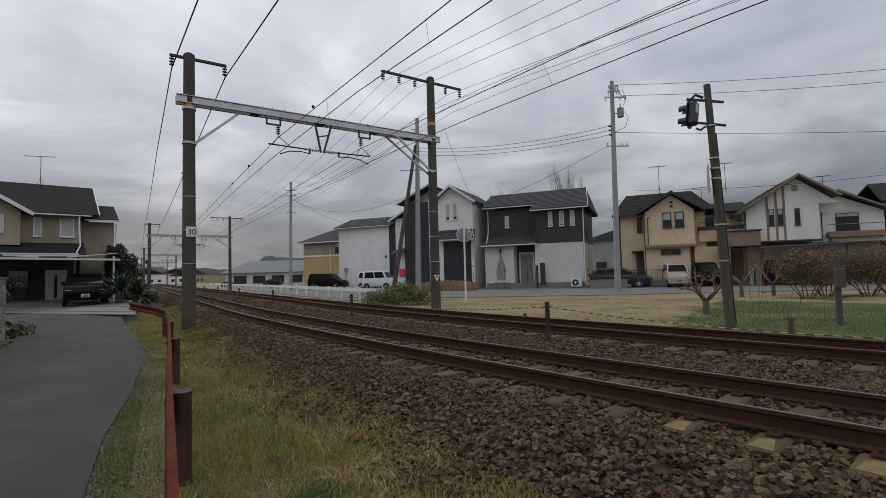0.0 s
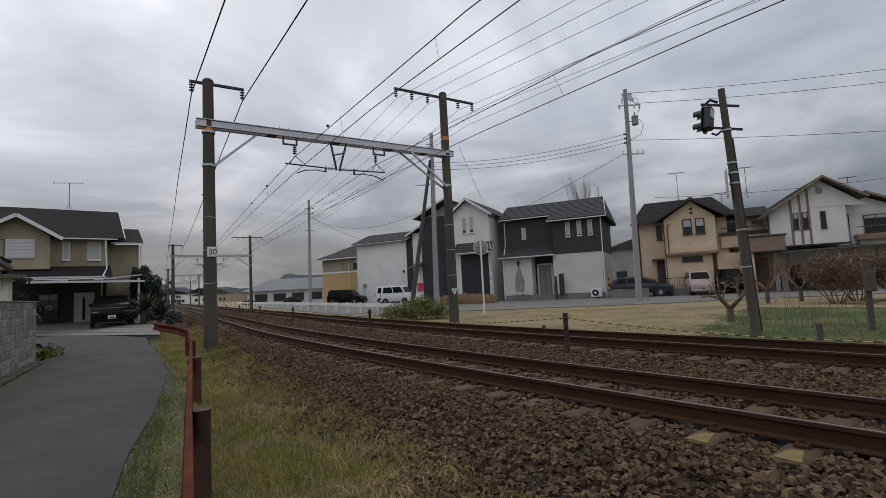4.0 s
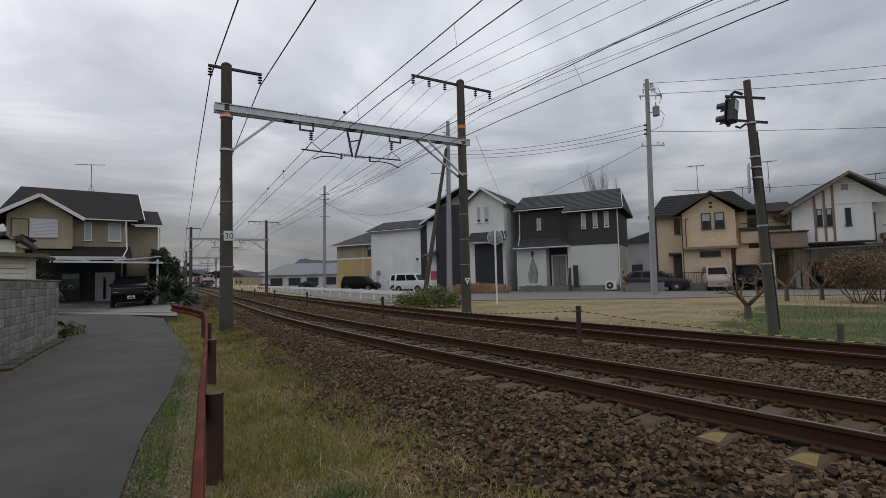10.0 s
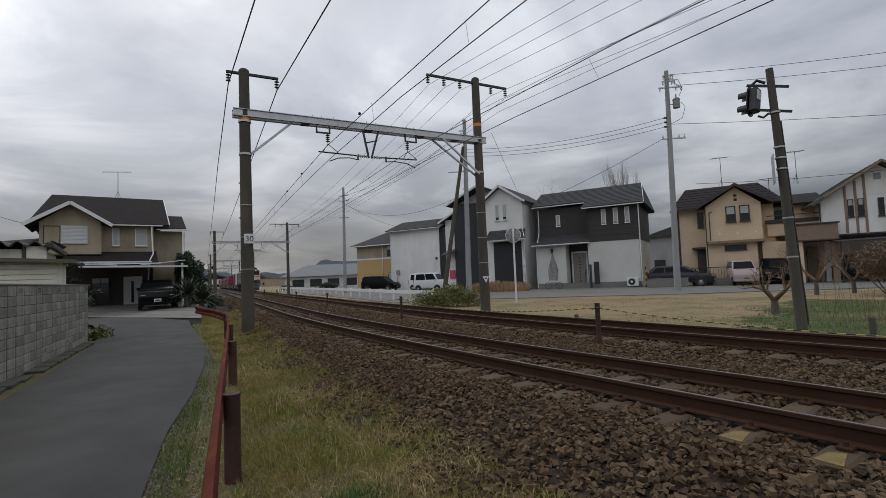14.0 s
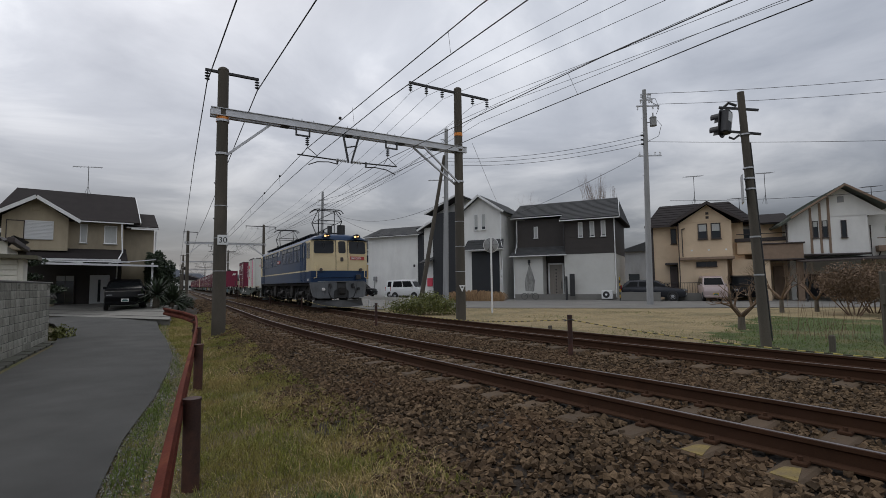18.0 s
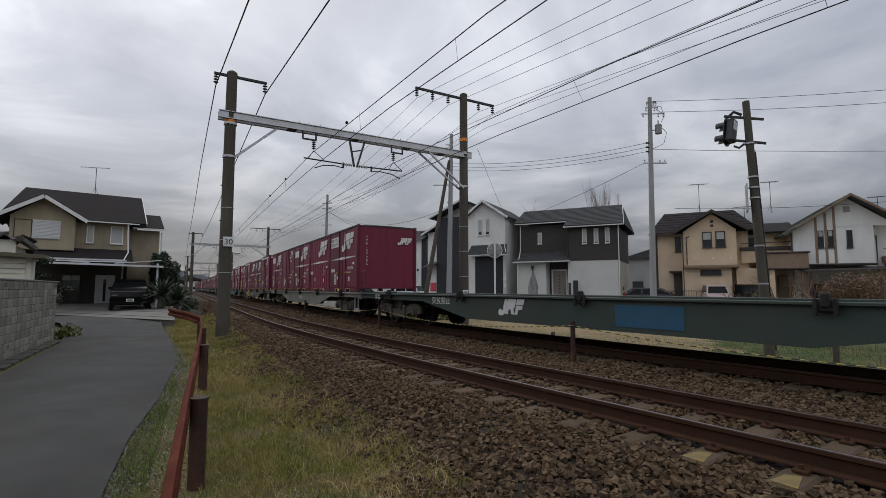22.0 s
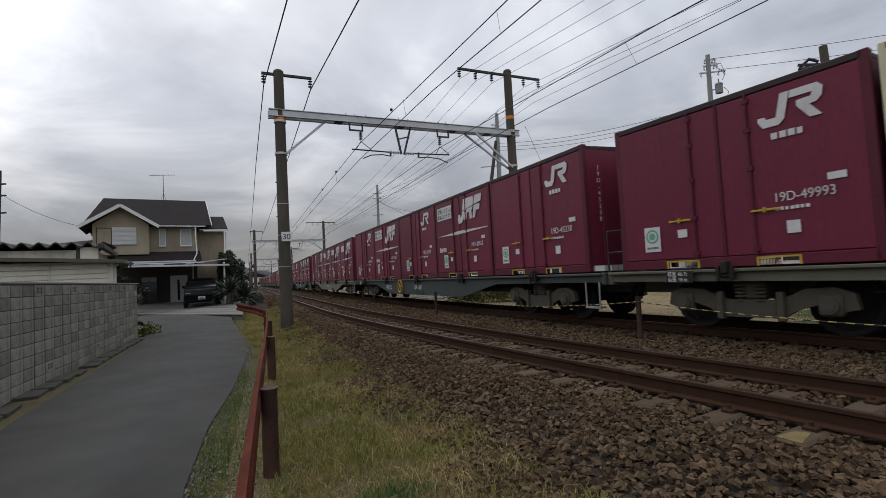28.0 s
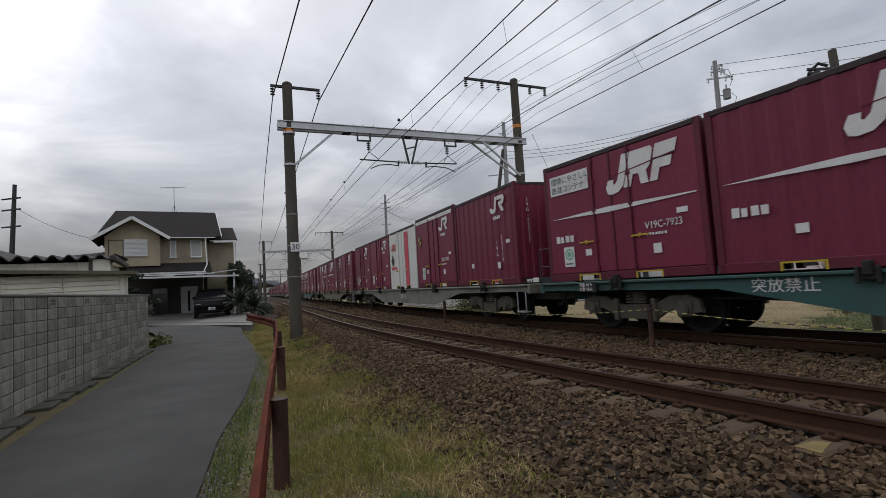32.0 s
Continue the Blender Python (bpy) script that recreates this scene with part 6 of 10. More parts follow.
h.roof([(1.2, -1.0, 3.25), (6.3, -1.0, 3.25), (6.3, 0.8, 4.15), (1.2, 0.8, 4.15)], M_TILE2, 0.12, "dark lower roof"); h.gutter((1.2, -1.05, 3.2), (6.4, -1.05, 3.2))
h.roof([(-2.6, 2.0, 4.4), (0.2, 2.0, 4.7), (0.2, 5, 5.4), (-2.6, 5, 5.1)], M_TILE2, 0.12, "dark low side roof"); h.wall(-2.2, 0, 2.6, 5, 0, 4.3, M_TAN)
sh = h.add("shutter_box", Bm().cbox(1.05, 2.42, -0.08, 0.0, 4.55, 5.72, 0.01), M_SHUT, "white roller shutter, closed")
for i in range(13):
    part("shutter_slat", Bm().cbox(1.08, 2.4, -0.1, -0.08, 4.58 + i * 0.086, 4.645 + i * 0.086, 0.008), M_SHUT, sh)
h.window(0.2, 4.55, 0.85, 1.15, -0.02, M_DKTRIM, 0, 0); h.add("shutter_case", Bm().cbox(0.2, 1.0, -0.05, -0.025, 4.6, 5.65, 0.01), M_TAN)
h.window(3.75, 4.5, 0.4, 1.2, 0.68, M_WHITE, 0.95, 0); h.window(5.05, 4.5, 0.72, 1.2, 0.68, M_WHITE, 0.95, 0)
h.add("gable_vent", Bm().cbox(1.35, 1.75, -0.05, 0, 6.35, 6.7, 0.01), M_TAN, "beige gable vent")
h.window(2.6, 0.5, 1.0, 1.9, 1.57, M_DKTRIM, 0.2, 1)
dd = h.add("front_door", Bm().cbox(4.4, 5.5, 1.5, 1.6, 0.1, 2.4, 0.02), M_SHUT, "white front door")
part("door_glass", Bm().cbox(4.85, 5.0, 1.49, 1.5, 0.6, 2.1, 0.005), M_GLASS, dd)
h.add("porch_wall", Bm().cbox(0.6, 2.6, -1.4, -1.2, 0, 0.9, 0.02), M_TAN, "low beige garden wall")
lat = Bm()
for i in range(12):
    lat.rod((0.75 + i * 0.15, -1.3, 0.95), (0.75 + i * 0.15 + 0.35, -1.3, 1.4), 0.02, 0.03); lat.rod((0.75 + i * 0.15 + 0.35, -1.3, 0.95), (0.75 + i * 0.15, -1.3, 1.4), 0.02, 0.03)
h.add("lattice", lat, M_SHUT, "white lattice panel")
cp = thing("carport", "white metal carport with a thin roof over the forecourt", "carport", Matrix.Translation(LH) @ Matrix.Rotation(LROT, 4, "Z"))
for x, y in ((6.95, -7.1), (8.0, 0.3), (1.2, -0.6)):
    part("post", Bm().cbox(x - 0.05, x + 0.05, y - 0.05, y + 0.05, 0.3, 2.9, 0.01), M_SHUT, cp, "white post")
part("roof_sheet", Bm().add([(1.9, -7.8, 2.83), (7.1, -7.3, 2.78), (8.2, 0.5, 3.05), (1.1, -0.4, 3.05)] + [(1.9, -7.8, 2.79), (7.1, -7.3, 2.74), (8.2, 0.5, 3.01), (1.1, -0.4, 3.01)], [(0, 1, 2, 3), (7, 6, 5, 4), (0, 4, 5, 1), (1, 5, 6, 2), (2, 6, 7, 3), (3, 7, 4, 0)]), M_POLE, cp, "dull corrugated roof sheet")
part("front_beam", Bm().rod((1.8, -7.85, 2.78), (7.2, -7.32, 2.72), 0.08, 0.1), M_SHUT, cp, "white front beam")
part("top_beam", Bm().rod((1.2, -5.6, 3.1), (5.6, -5.0, 3.12), 0.08, 0.09), M_SHUT, cp, "white cross beam")
for x0, y0, x1, y1 in ((1.0, -5.5, 3.8, -7.5), (7.2, -6.4, 4.9, -7.4)):
    part("stay", Bm().rod((x0, y0, 3.12), (x1, y1, 2.84), 0.05, 0.05), M_SHUT, cp, "white stay")
antenna(LH + Vector((1.0, 5.2, 8.2)), 1.9, 0.8)

# -- shed behind the block wall --
M_SHEDW = mat("cream_sheet", (0.74, 0.71, 0.62), 0.6, vary=0.08, scale=2, fine=30, bump=0.08, stain=(0.3, 0.28, 0.22), stain_amt=0.5)
SA, SC, SD = Vector((-12.6, 8.7, -0.42)), Vector((-10.35, 10.52, -0.42)), Vector((-10.97, 11.8, -0.42))
shed = thing("shed", "cream sheet-metal shed with corrugated roof behind the wall", "shed", Matrix.Translation((SC.x * 1.24, SC.y * 1.24, -0.79)) @ Matrix.Rotation(math.atan2(SC.y - SA.y, SC.x - SA.x), 4, "Z") @ Matrix.Scale(1.24, 4))
part("wall", Bm().box(-4.6, -0.12, 0.1, 3.2, 0, 2.6), M_SHEDW, shed, "cream sheet wall")
for i in range(18):
    part("wall_rib", Bm().cbox(-4.5 + i * 0.25, -4.47 + i * 0.25, 0.07, 0.1, 1.6, 2.6, 0.006), M_SHEDW, shed)
part("gable_board", Bm().cbox(-0.4, -0.02, -0.02, 0.1, 2.2, 2.66, 0.01), M_SHEDW, shed)
part("corner_post", Bm().cbox(-0.46, -0.38, -0.04, 0.06, 0, 2.7, 0.01), M_DKTRIM, shed, "dark corner post")
M_OLIVE = mat("olive_trim", (0.1, 0.092, 0.06), 0.7, vary=0.15)
part("store_wall", Bm().box(-3.3, 0.35, -0.95, 0.0, 0, 2.24), M_SHEDW, shed, "cream store cupboard")
for i in range(3):
    for k in range(4):
        part("siding_board", Bm().cbox(-2.95 + i * 1.08, -1.9 + i * 1.08, -0.985, -0.95, 1.74 + k * 0.115, 1.845 + k * 0.115, 0.008), M_SHEDW, shed)
part("canopy", Bm().add([(-3.6, -1.25, 2.46), (0.6, -1.25, 2.27), (0.6, 0.05, 2.3), (-3.6, 0.05, 2.5), (-3.6, -1.25, 2.38), (0.6, -1.25, 2.19), (0.6, 0.05, 2.22), (-3.6, 0.05, 2.42)], [(0, 1, 2, 3), (7, 6, 5, 4), (0, 4, 5, 1), (1, 5, 6, 2), (2, 6, 7, 3), (3, 7, 4, 0)]), M_OLIVE, shed, "olive canopy edge")
cr = Bm()
n = 96
for i in range(n + 1):
    x = -4.9 + i * 5.0 / n
    z = 2.72 + 0.062 * math.cos(i * math.pi * 2 / 6)
    for y, dz in ((-0.15, 0.0), (3.4, 0.12), (3.4, 0.09), (-0.15, -0.03)):
        cr.v.append((x, y, z + dz))
for i in range(n):
    for j in range(4):
        k = (j + 1) % 4
        cr.f.append((i * 4 + j, i * 4 + k, (i + 1) * 4 + k, (i + 1) * 4 + j))
part("roof", cr, mat("old_corrugated", (0.045, 0.04, 0.038), 0.8, vary=0.3, scale=3, bump=0.1), shed, "dark corrugated roof")
part("verge_board", Bm().cbox(0.0, 0.12, -0.2, 3.4, 2.62, 2.74, 0.01), M_DKTRIM, shed)
tr_ = thing("tiled_roof_house", "dark tiled roof ridge behind the shed", "house", on_track(20.0, -13.5, -0.1))
part("wall", Bm().box(-4, 3, -5, 3, 0, 2.9), M_TAN, tr_)
part("roof", Bm().prism([(-4.6, 2.8), (0, 4.1), (3.6, 2.8), (3.6, 2.65), (-4.6, 2.65)], -5.5, 3.5), M_TILE, tr_)
part("ridge", Bm().cyl((0, -5.6, 4.12), (0, 3.6, 4.12), 0.16, n=10), M_TILE, tr_)


# ---- vehicles ----
M_CARGLASS = glass_mat("car_glass", (0.008, 0.009, 0.01), 0.12)
M_CARGLASS.node_tree.nodes["Principled BSDF"].inputs["Specular IOR Level"].default_value = 0.1
M_TYRE = mat("tyre_rubber", (0.02, 0.02, 0.02), 0.85, vary=0.15, bump=0.1)
M_RIM = mat("alloy_rim", (0.4, 0.4, 0.41), 0.35, 0.8, vary=0.1, bump=0)
M_HEADL = mat("headlamp_glass", (0.22, 0.23, 0.24), 0.15, vary=0.1, bump=0)
M_TAILL = mat("tail_lamp_red", (0.35, 0.02, 0.02), 0.25, vary=0.1, bump=0)
PAINTS = {"black": mat("black_car_paint", (0.004, 0.004, 0.005), 0.3, vary=0.1, bump=0, spec=0.12), "white": mat("white_car_paint", (0.66, 0.67, 0.68), 0.25, vary=0.04, bump=0),
          "pink": mat("pale_pink_car_paint", (0.42, 0.34, 0.33), 0.25, vary=0.05, bump=0), "navy": mat("dark_car_paint", (0.02, 0.022, 0.028), 0.2, vary=0.1, bump=0)}
SHAPES = {  # side outlines: lower body, then glasshouse, front at +x
    "van": (3.4, 1.48, [(0, 0.3), (3.35, 0.3), (3.4, 0.75), (3.25, 1.02), (2.75, 1.12), (0.05, 1.1)], [(0.06, 1.08), (2.85, 1.08), (2.4, 1.78), (2.2, 1.86), (0.25, 1.86), (0.1, 1.7)]),
    "box": (3.4, 1.48, [(0, 0.28), (3.35, 0.28), (3.4, 0.7), (3.3, 0.98), (2.65, 1.08), (0.04, 1.05)], [(0.05, 1.03), (2.75, 1.05), (2.25, 1.66), (2.0, 1.72), (0.3, 1.74), (0.1, 1.55)]),
    "wagon": (4.4, 1.7, [(0, 0.28), (4.3, 0.28), (4.4, 0.62), (4.2, 0.85), (3.2, 0.98), (0.08, 0.98)], [(0.1, 0.96), (3.3, 0.96), (2.55, 1.45), (2.1, 1.52), (0.6, 1.5), (0.25, 1.3)]),
    "suv": (4.2, 1.76, [(0, 0.28), (4.1, 0.28), (4.2, 0.66), (4.06, 0.96), (3.25, 1.08), (0.06, 1.08)], [(0.1, 1.06), (3.35, 1.06), (2.55, 1.5), (2.1, 1.6), (0.7, 1.58), (0.25, 1.3)]),
    "minivan": (4.5, 1.7, [(0, 0.28), (4.45, 0.28), (4.5, 0.65), (4.3, 0.95), (3.5, 1.08), (0.05, 1.08)], [(0.06, 1.06), (3.6, 1.06), (2.9, 1.68), (2.5, 1.78), (0.35, 1.8), (0.12, 1.6)]),
}


def vehicle(shape, paint, m, label, rack=False):
    ln, w, low, top = SHAPES[shape]
    hw = w / 2
    c = thing("car", label, "car", m, group="parked cars")
    pm = PAINTS[paint]

    def body(out, y0, y1, taper, name, mm, lab=""):
        n = len(out)
        zlo, zhi = min(z for _, z in out), max(z for _, z in out)
        vs = []
        for sgn in (-1, 1):
            for x, z in out:
                k = (z - zlo) / (zhi - zlo)
                vs.append((x, sgn * (y0 + (y1 - y0) * (k ** taper)), z))
        b = bmesh.new()
        bv = [b.verts.new(v) for v in vs]
        b.faces.new(bv[:n]); b.faces.new(list(reversed(bv[n:])))
        for i in range(n):
            b.faces.new((bv[i], bv[i + n], bv[(i + 1) % n + n], bv[(i + 1) % n]))
        bmesh.ops.recalc_face_normals(b, faces=b.faces)
        bmesh.ops.bevel(b, geom=list(b.edges), offset=0.045, segments=2, affect="EDGES", profile=0.5)
        d = bpy.data.meshes.new(name); b.to_mesh(d); b.free()
        d.materials.append(mm)
        d.shade_smooth(); d.set_sharp_from_angle(angle=radians(35))
        return part(name, d, None, c, lab)
    body(low, hw * 0.97, hw, 0.8, "body", pm)
    gh = body(top, hw * 0.96, hw * 0.78, 1.2, "cabin", pm)
    # glass: inset copies of the glasshouse, a little proud of the panels
    zs = [z for _, z in top]
    z0, z1 = min(zs) + 0.08, max(zs) - 0.12
    tt = lambda z: hw * 0.96 + (hw * 0.78 - hw * 0.96) * (((z - min(zs)) / (max(zs) - min(zs))) ** 1.2) + 0.012
    (xa, xb) = (top[0][0] + 0.18, top[1][0] - 0.15)
    xr, xf = top[-2][0] + 0.05, top[2][0] - 0.1
    k = 3 if ln > 3.8 else 2
    for sgn in (-1, 1):
        for i in range(k):
            a0, a1 = i / k + 0.02, (i + 1) / k - 0.02
            q = [(xa + (xb - xa) * a0, z0), (xa + (xb - xa) * a1, z0), (xr + (xf - xr) * a1, z1), (xr + (xf - xr) * a0, z1)]
            b = Bm().add([(x, sgn * tt(z), z) for x, z in q] + [(x, sgn * (tt(z) - 0.03), z) for x, z in q], [(0, 1, 2, 3), (7, 6, 5, 4), (0, 4, 5, 1), (1, 5, 6, 2), (2, 6, 7, 3), (3, 7, 4, 0)])
            part("side_window", b, M_CARGLASS, gh)
    for (p, q), nm in (((top[1], top[2]), "windscreen"), ((top[0], top[-1]), "rear_window")):
        s = 1 if nm == "windscreen" else -1
        f0, f1 = 0.12, 0.9
        pa = (p[0] + (q[0] - p[0]) * f0 + 0.015 * s, p[1] + (q[1] - p[1]) * f0); pb = (p[0] + (q[0] - p[0]) * f1 + 0.015 * s, p[1] + (q[1] - p[1]) * f1)
        wa, wb = tt(pa[1]) - 0.1, tt(pb[1]) - 0.1
        b = Bm().add([(pa[0], -wa, pa[1]), (pa[0], wa, pa[1]), (pb[0], wb, pb[1]), (pb[0], -wb, pb[1]), (pa[0] - 0.05 * s, -wa, pa[1]), (pa[0] - 0.05 * s, wa, pa[1]), (pb[0] - 0.05 * s, wb, pb[1]), (pb[0] - 0.05 * s, -wb, pb[1])], [(0, 1, 2, 3), (7, 6, 5, 4), (0, 4, 5, 1), (1, 5, 6, 2), (2, 6, 7, 3), (3, 7, 4, 0)])
        part(nm, b, M_CARGLASS, gh, "dark glass")
    r = 0.29 if ln < 3.8 else 0.32
    for x in (ln * 0.17, ln * 0.81):
        for sgn in (-1, 1):
            wm = pose(x, sgn * (hw - 0.08), r, 90, 0, 0)
            o = part("wheel", Bm().lathe([(r * 0.6, -0.1), (r * 0.93, -0.1), (r, -0.06), (r, 0.06), (r * 0.93, 0.1), (r * 0.6, 0.1)], 20).mesh("wheel", M_TYRE, True), None, c, "black tyre", at=wm)
            part("rim", Bm().lathe([(0, -0.085), (r * 0.2, -0.1), (r * 0.5, -0.07), (r * 0.62, -0.095), (r * 0.62, 0.095), (r * 0.5, 0.07), (r * 0.2, 0.1), (0, 0.085)], 16), M_RIM, o, "alloy rim")
            part("arch", Bm().cyl((x, sgn * (hw - 0.02), r + 0.02), (x, sgn * (hw + 0.004), r + 0.02), r + 0.06, n=20), M_BLACK, c)
    hx = ln * 0.985
    for sgn in (-1, 1):
        part("headlight", Bm().cbox(hx - 0.18, hx + 0.02, sgn * hw * 0.76 - 0.15, sgn * hw * 0.76 + 0.15, 0.62, 0.8, 0.03), M_HEADL, c, "clear headlight")
        part("tail_light", Bm().cbox(-0.02, 0.06, sgn * hw * 0.85 - 0.08, sgn * hw * 0.85 + 0.08, 0.75, 1.15, 0.02), M_TAILL, c, "red tail light")
        part("mirror", Bm().cbox(top[1][0] - 0.35, top[1][0] - 0.2, sgn * (hw + 0.02) - 0.07, sgn * (hw + 0.02) + 0.07, 1.05, 1.2, 0.03), pm, c)
    part("grille", Bm().cbox(hx - 0.05, hx + 0.015, -hw * 0.45, hw * 0.45, 0.5, 0.66, 0.02), M_BLACK, c)
    part("bumper", Bm().cbox(hx - 0.12, hx + 0.03, -hw * 0.95, hw * 0.95, 0.26, 0.46, 0.05), pm, c)
    pl = part("number_plate", Bm().cbox(hx + 0.02, hx + 0.045, -0.165, 0.165, 0.42, 0.58, 0.004), M_YELLOW if ln < 3.8 and paint == "pink" else M_WHITE, c, "number plate with plain bars")
    part("plate_bars", Bm().box(hx + 0.046, hx + 0.05, -0.13, 0.13, 0.44, 0.51).box(hx + 0.046, hx + 0.05, -0.07, 0.07, 0.53, 0.56), M_DECTEXT, pl)
    if rack:
        part("roof_rack", Bm().tube([(0.6, -hw * 0.6, 1.9), (2.3, -hw * 0.6, 1.9)], 0.02, 6).tube([(0.6, hw * 0.6, 1.9), (2.3, hw * 0.6, 1.9)], 0.02, 6), M_GALV, c)
    return c


def parked(p, face, z=-0.3):
    """A pose for a car whose front points along face (degrees from +x)."""
    return Matrix.Translation((p[0], p[1], z)) @ Matrix.Rotation(radians(face), 4, "Z") @ Matrix.Translation((-2.0, 0, 0))


vehicle("suv", "black", parked((-18.5, 25.65), -54, 0.01), "black hatchback car parked under the carport, facing the lane")
vehicle("van", "white", parked(hpos(-11.6, 2.0).to_2d(), -22), "white small van parked on the forecourt", True)
vehicle("van", "white", parked(hpos(-14.2, 5.0).to_2d(), -22), "white hatchback van behind another van")
vehicle("minivan", "black", parked(hpos(-21.5, 6.0).to_2d(), -18), "black minivan parked by the far road")
vehicle("box", "pink", parked(hpos(15.0, -1.3).to_2d(), -108), "pale pink small box car with yellow plate")
vehicle("minivan", "black", parked(hpos(17.0, 1.0).to_2d(), -112), "black large car parked beside the beige house")
vehicle("wagon", "navy", parked(hpos(11.0, -1.0).to_2d(), -30), "dark saloon parked beside the house")
vehicle("minivan", "navy", parked(hpos(22.0, 0.8).to_2d(), -66), "dark car in the shade of a carport")

# ---- white roadside guard rail, round mirror, small fixtures ----
wg = thing("white_guard_rail", "white steel roadside guard rail", "guard rail")
gl = [trk(s, o, 0) for s, o in ((23.0, 8.3), (27.5, 8.1), (35, 8.5), (50, 8.9), (66, 9.0), (96, 9.2))]
b = Bm()
line = [(p.x, p.y) for p in gl]
pw = [(-0.02, 0.11), (0.05, 0.07), (0.02, 0.015), (0.02, -0.015), (0.05, -0.07), (-0.02, -0.11), (-0.03, -0.11), (-0.03, 0.11)]
part("beam", along(line, [(-x, z) for x, z in pw], lambda i: 0.3), M_WHITE, wg, "white beam", True)
sgl = 23.2
while sgl < 95:
    o_ = np.interp(sgl, [23, 27.5, 35, 50, 66, 96], [8.3, 8.1, 8.5, 8.9, 9.0, 9.2])
    part("post", Bm().cyl((0, 0, -0.5), (0, 0, 0.45), 0.07, n=10), M_WHITE, wg, "white post", at=on_track(sgl, float(o_) + 0.12))
    sgl += 3.0
mir = thing("traffic_mirror", "round traffic mirror on a white post, seen from behind", "traffic mirror", Matrix.Translation((1.44, 24.07, -0.3)))
part("post", Bm().cyl((0, 0, -0.2), (0, 0, 3.75), 0.045, n=12), M_WHITE, mir, "white post", True)
dm = Matrix.Translation((0, 0.08, 3.35)) @ Matrix.Rotation(radians(-4), 4, "Z") @ Matrix.Rotation(radians(90), 4, "X")
part("disc", Bm().lathe([(0, 0.06), (0.2, 0.05), (0.37, 0.0), (0.37, -0.02), (0, 0.0)], 28).mesh("disc", M_POLE2, True), None, mir, "grey mirror back", at=dm)
part("rim", Bm().lathe([(0.36, 0.01), (0.385, 0.0), (0.385, -0.03), (0.36, -0.03)], 28).mesh("rim", M_WHITE), None, mir, at=dm)
rb = Bm()
for k in range(6):
    a = k * math.pi / 3
    rb.rod((0.05 * math.cos(a), 0.05 * math.sin(a), 0.06), (0.33 * math.cos(a), 0.33 * math.sin(a), 0.02), 0.02, 0.02)
part("ribs", rb.mesh("ribs", M_DARKST), None, mir, at=dm)
bar = thing("striped_post", "yellow and black striped post by the parking", "post", Matrix.Translation(hpos(8.9, -1.8, -0.3)))
for k in range(8):
    part("stripe", Bm().cyl((0, 0, k * 0.22), (0, 0, k * 0.22 + 0.22), 0.05, n=10), M_YELLOW if k % 2 else M_BLACK, bar)
cabinet = thing("trackside_box", "grey steel trackside cabinet on a post", "cabinet", Matrix.Translation((9.35, 11.1, -0.4)))
part("post", Bm().cbox(-0.06, 0.06, -0.05, 0.05, 0, 1.7, 0.02), M_POLE, cabinet)
part("box", Bm().cbox(-0.1, 0.1, -0.15, -0.05, 0.95, 1.4, 0.02), M_POLE, cabinet)

# ---- shrubs, trees, weeds ----
M_LEAF = mat("dark_leaf", (0.03, 0.045, 0.022), 0.6, vary=0.3, scale=3, bump=0, isl=0.5)
M_LEAF2 = mat("yellow_green_leaf", (0.13, 0.14, 0.035), 0.65, vary=0.3, scale=3, bump=0, isl=0.5)
M_TWIG = mat("brown_twig", (0.15, 0.1, 0.064), 0.9, vary=0.3, scale=5, bump=0.2, isl=0.35)
M_BARK = mat("grey_bark", (0.11, 0.095, 0.075), 0.95, vary=0.3, scale=5, fine=30, bump=0.6)
M_DRYLEAF = mat("dry_frond", (0.34, 0.22, 0.12), 0.85, vary=0.25, bump=0, isl=0.4)


def leaf_cloud(name, blobs, n, size, material, seed=1):
    """Many small leaves spread over a few uneven lobes."""
    r = np.random.default_rng(seed)
    blobs = np.array(blobs, float)
    wts = blobs[:, 3] * blobs[:, 4] * blobs[:, 5]
    ids = r.choice(len(blobs), n, p=wts / wts.sum())
    d = r.normal(size=(n, 3)); d /= np.linalg.norm(d, axis=1)[:, None]
    rad = r.random(n) ** 0.4
    c = blobs[ids, :3] + d * rad[:, None] * blobs[ids, 3:6] * (1 + 0.25 * np.sin(d[:, :1] * 7 + d[:, 1:2] * 5))
    a = r.normal(size=(n, 3)); a /= np.linalg.norm(a, axis=1)[:, None]
    b = np.cross(a, r.normal(size=(n, 3))); b /= np.linalg.norm(b, axis=1)[:, None]
    s = size * r.uniform(0.6, 1.3, n)[:, None]
    v = np.stack([c - a * s, c + b * s * 0.45, c + a * s, c - b * s * 0.45], 1)
    return raw_mesh(name, v.reshape(-1, 3), np.arange(n * 4).reshape(n, 4), material)


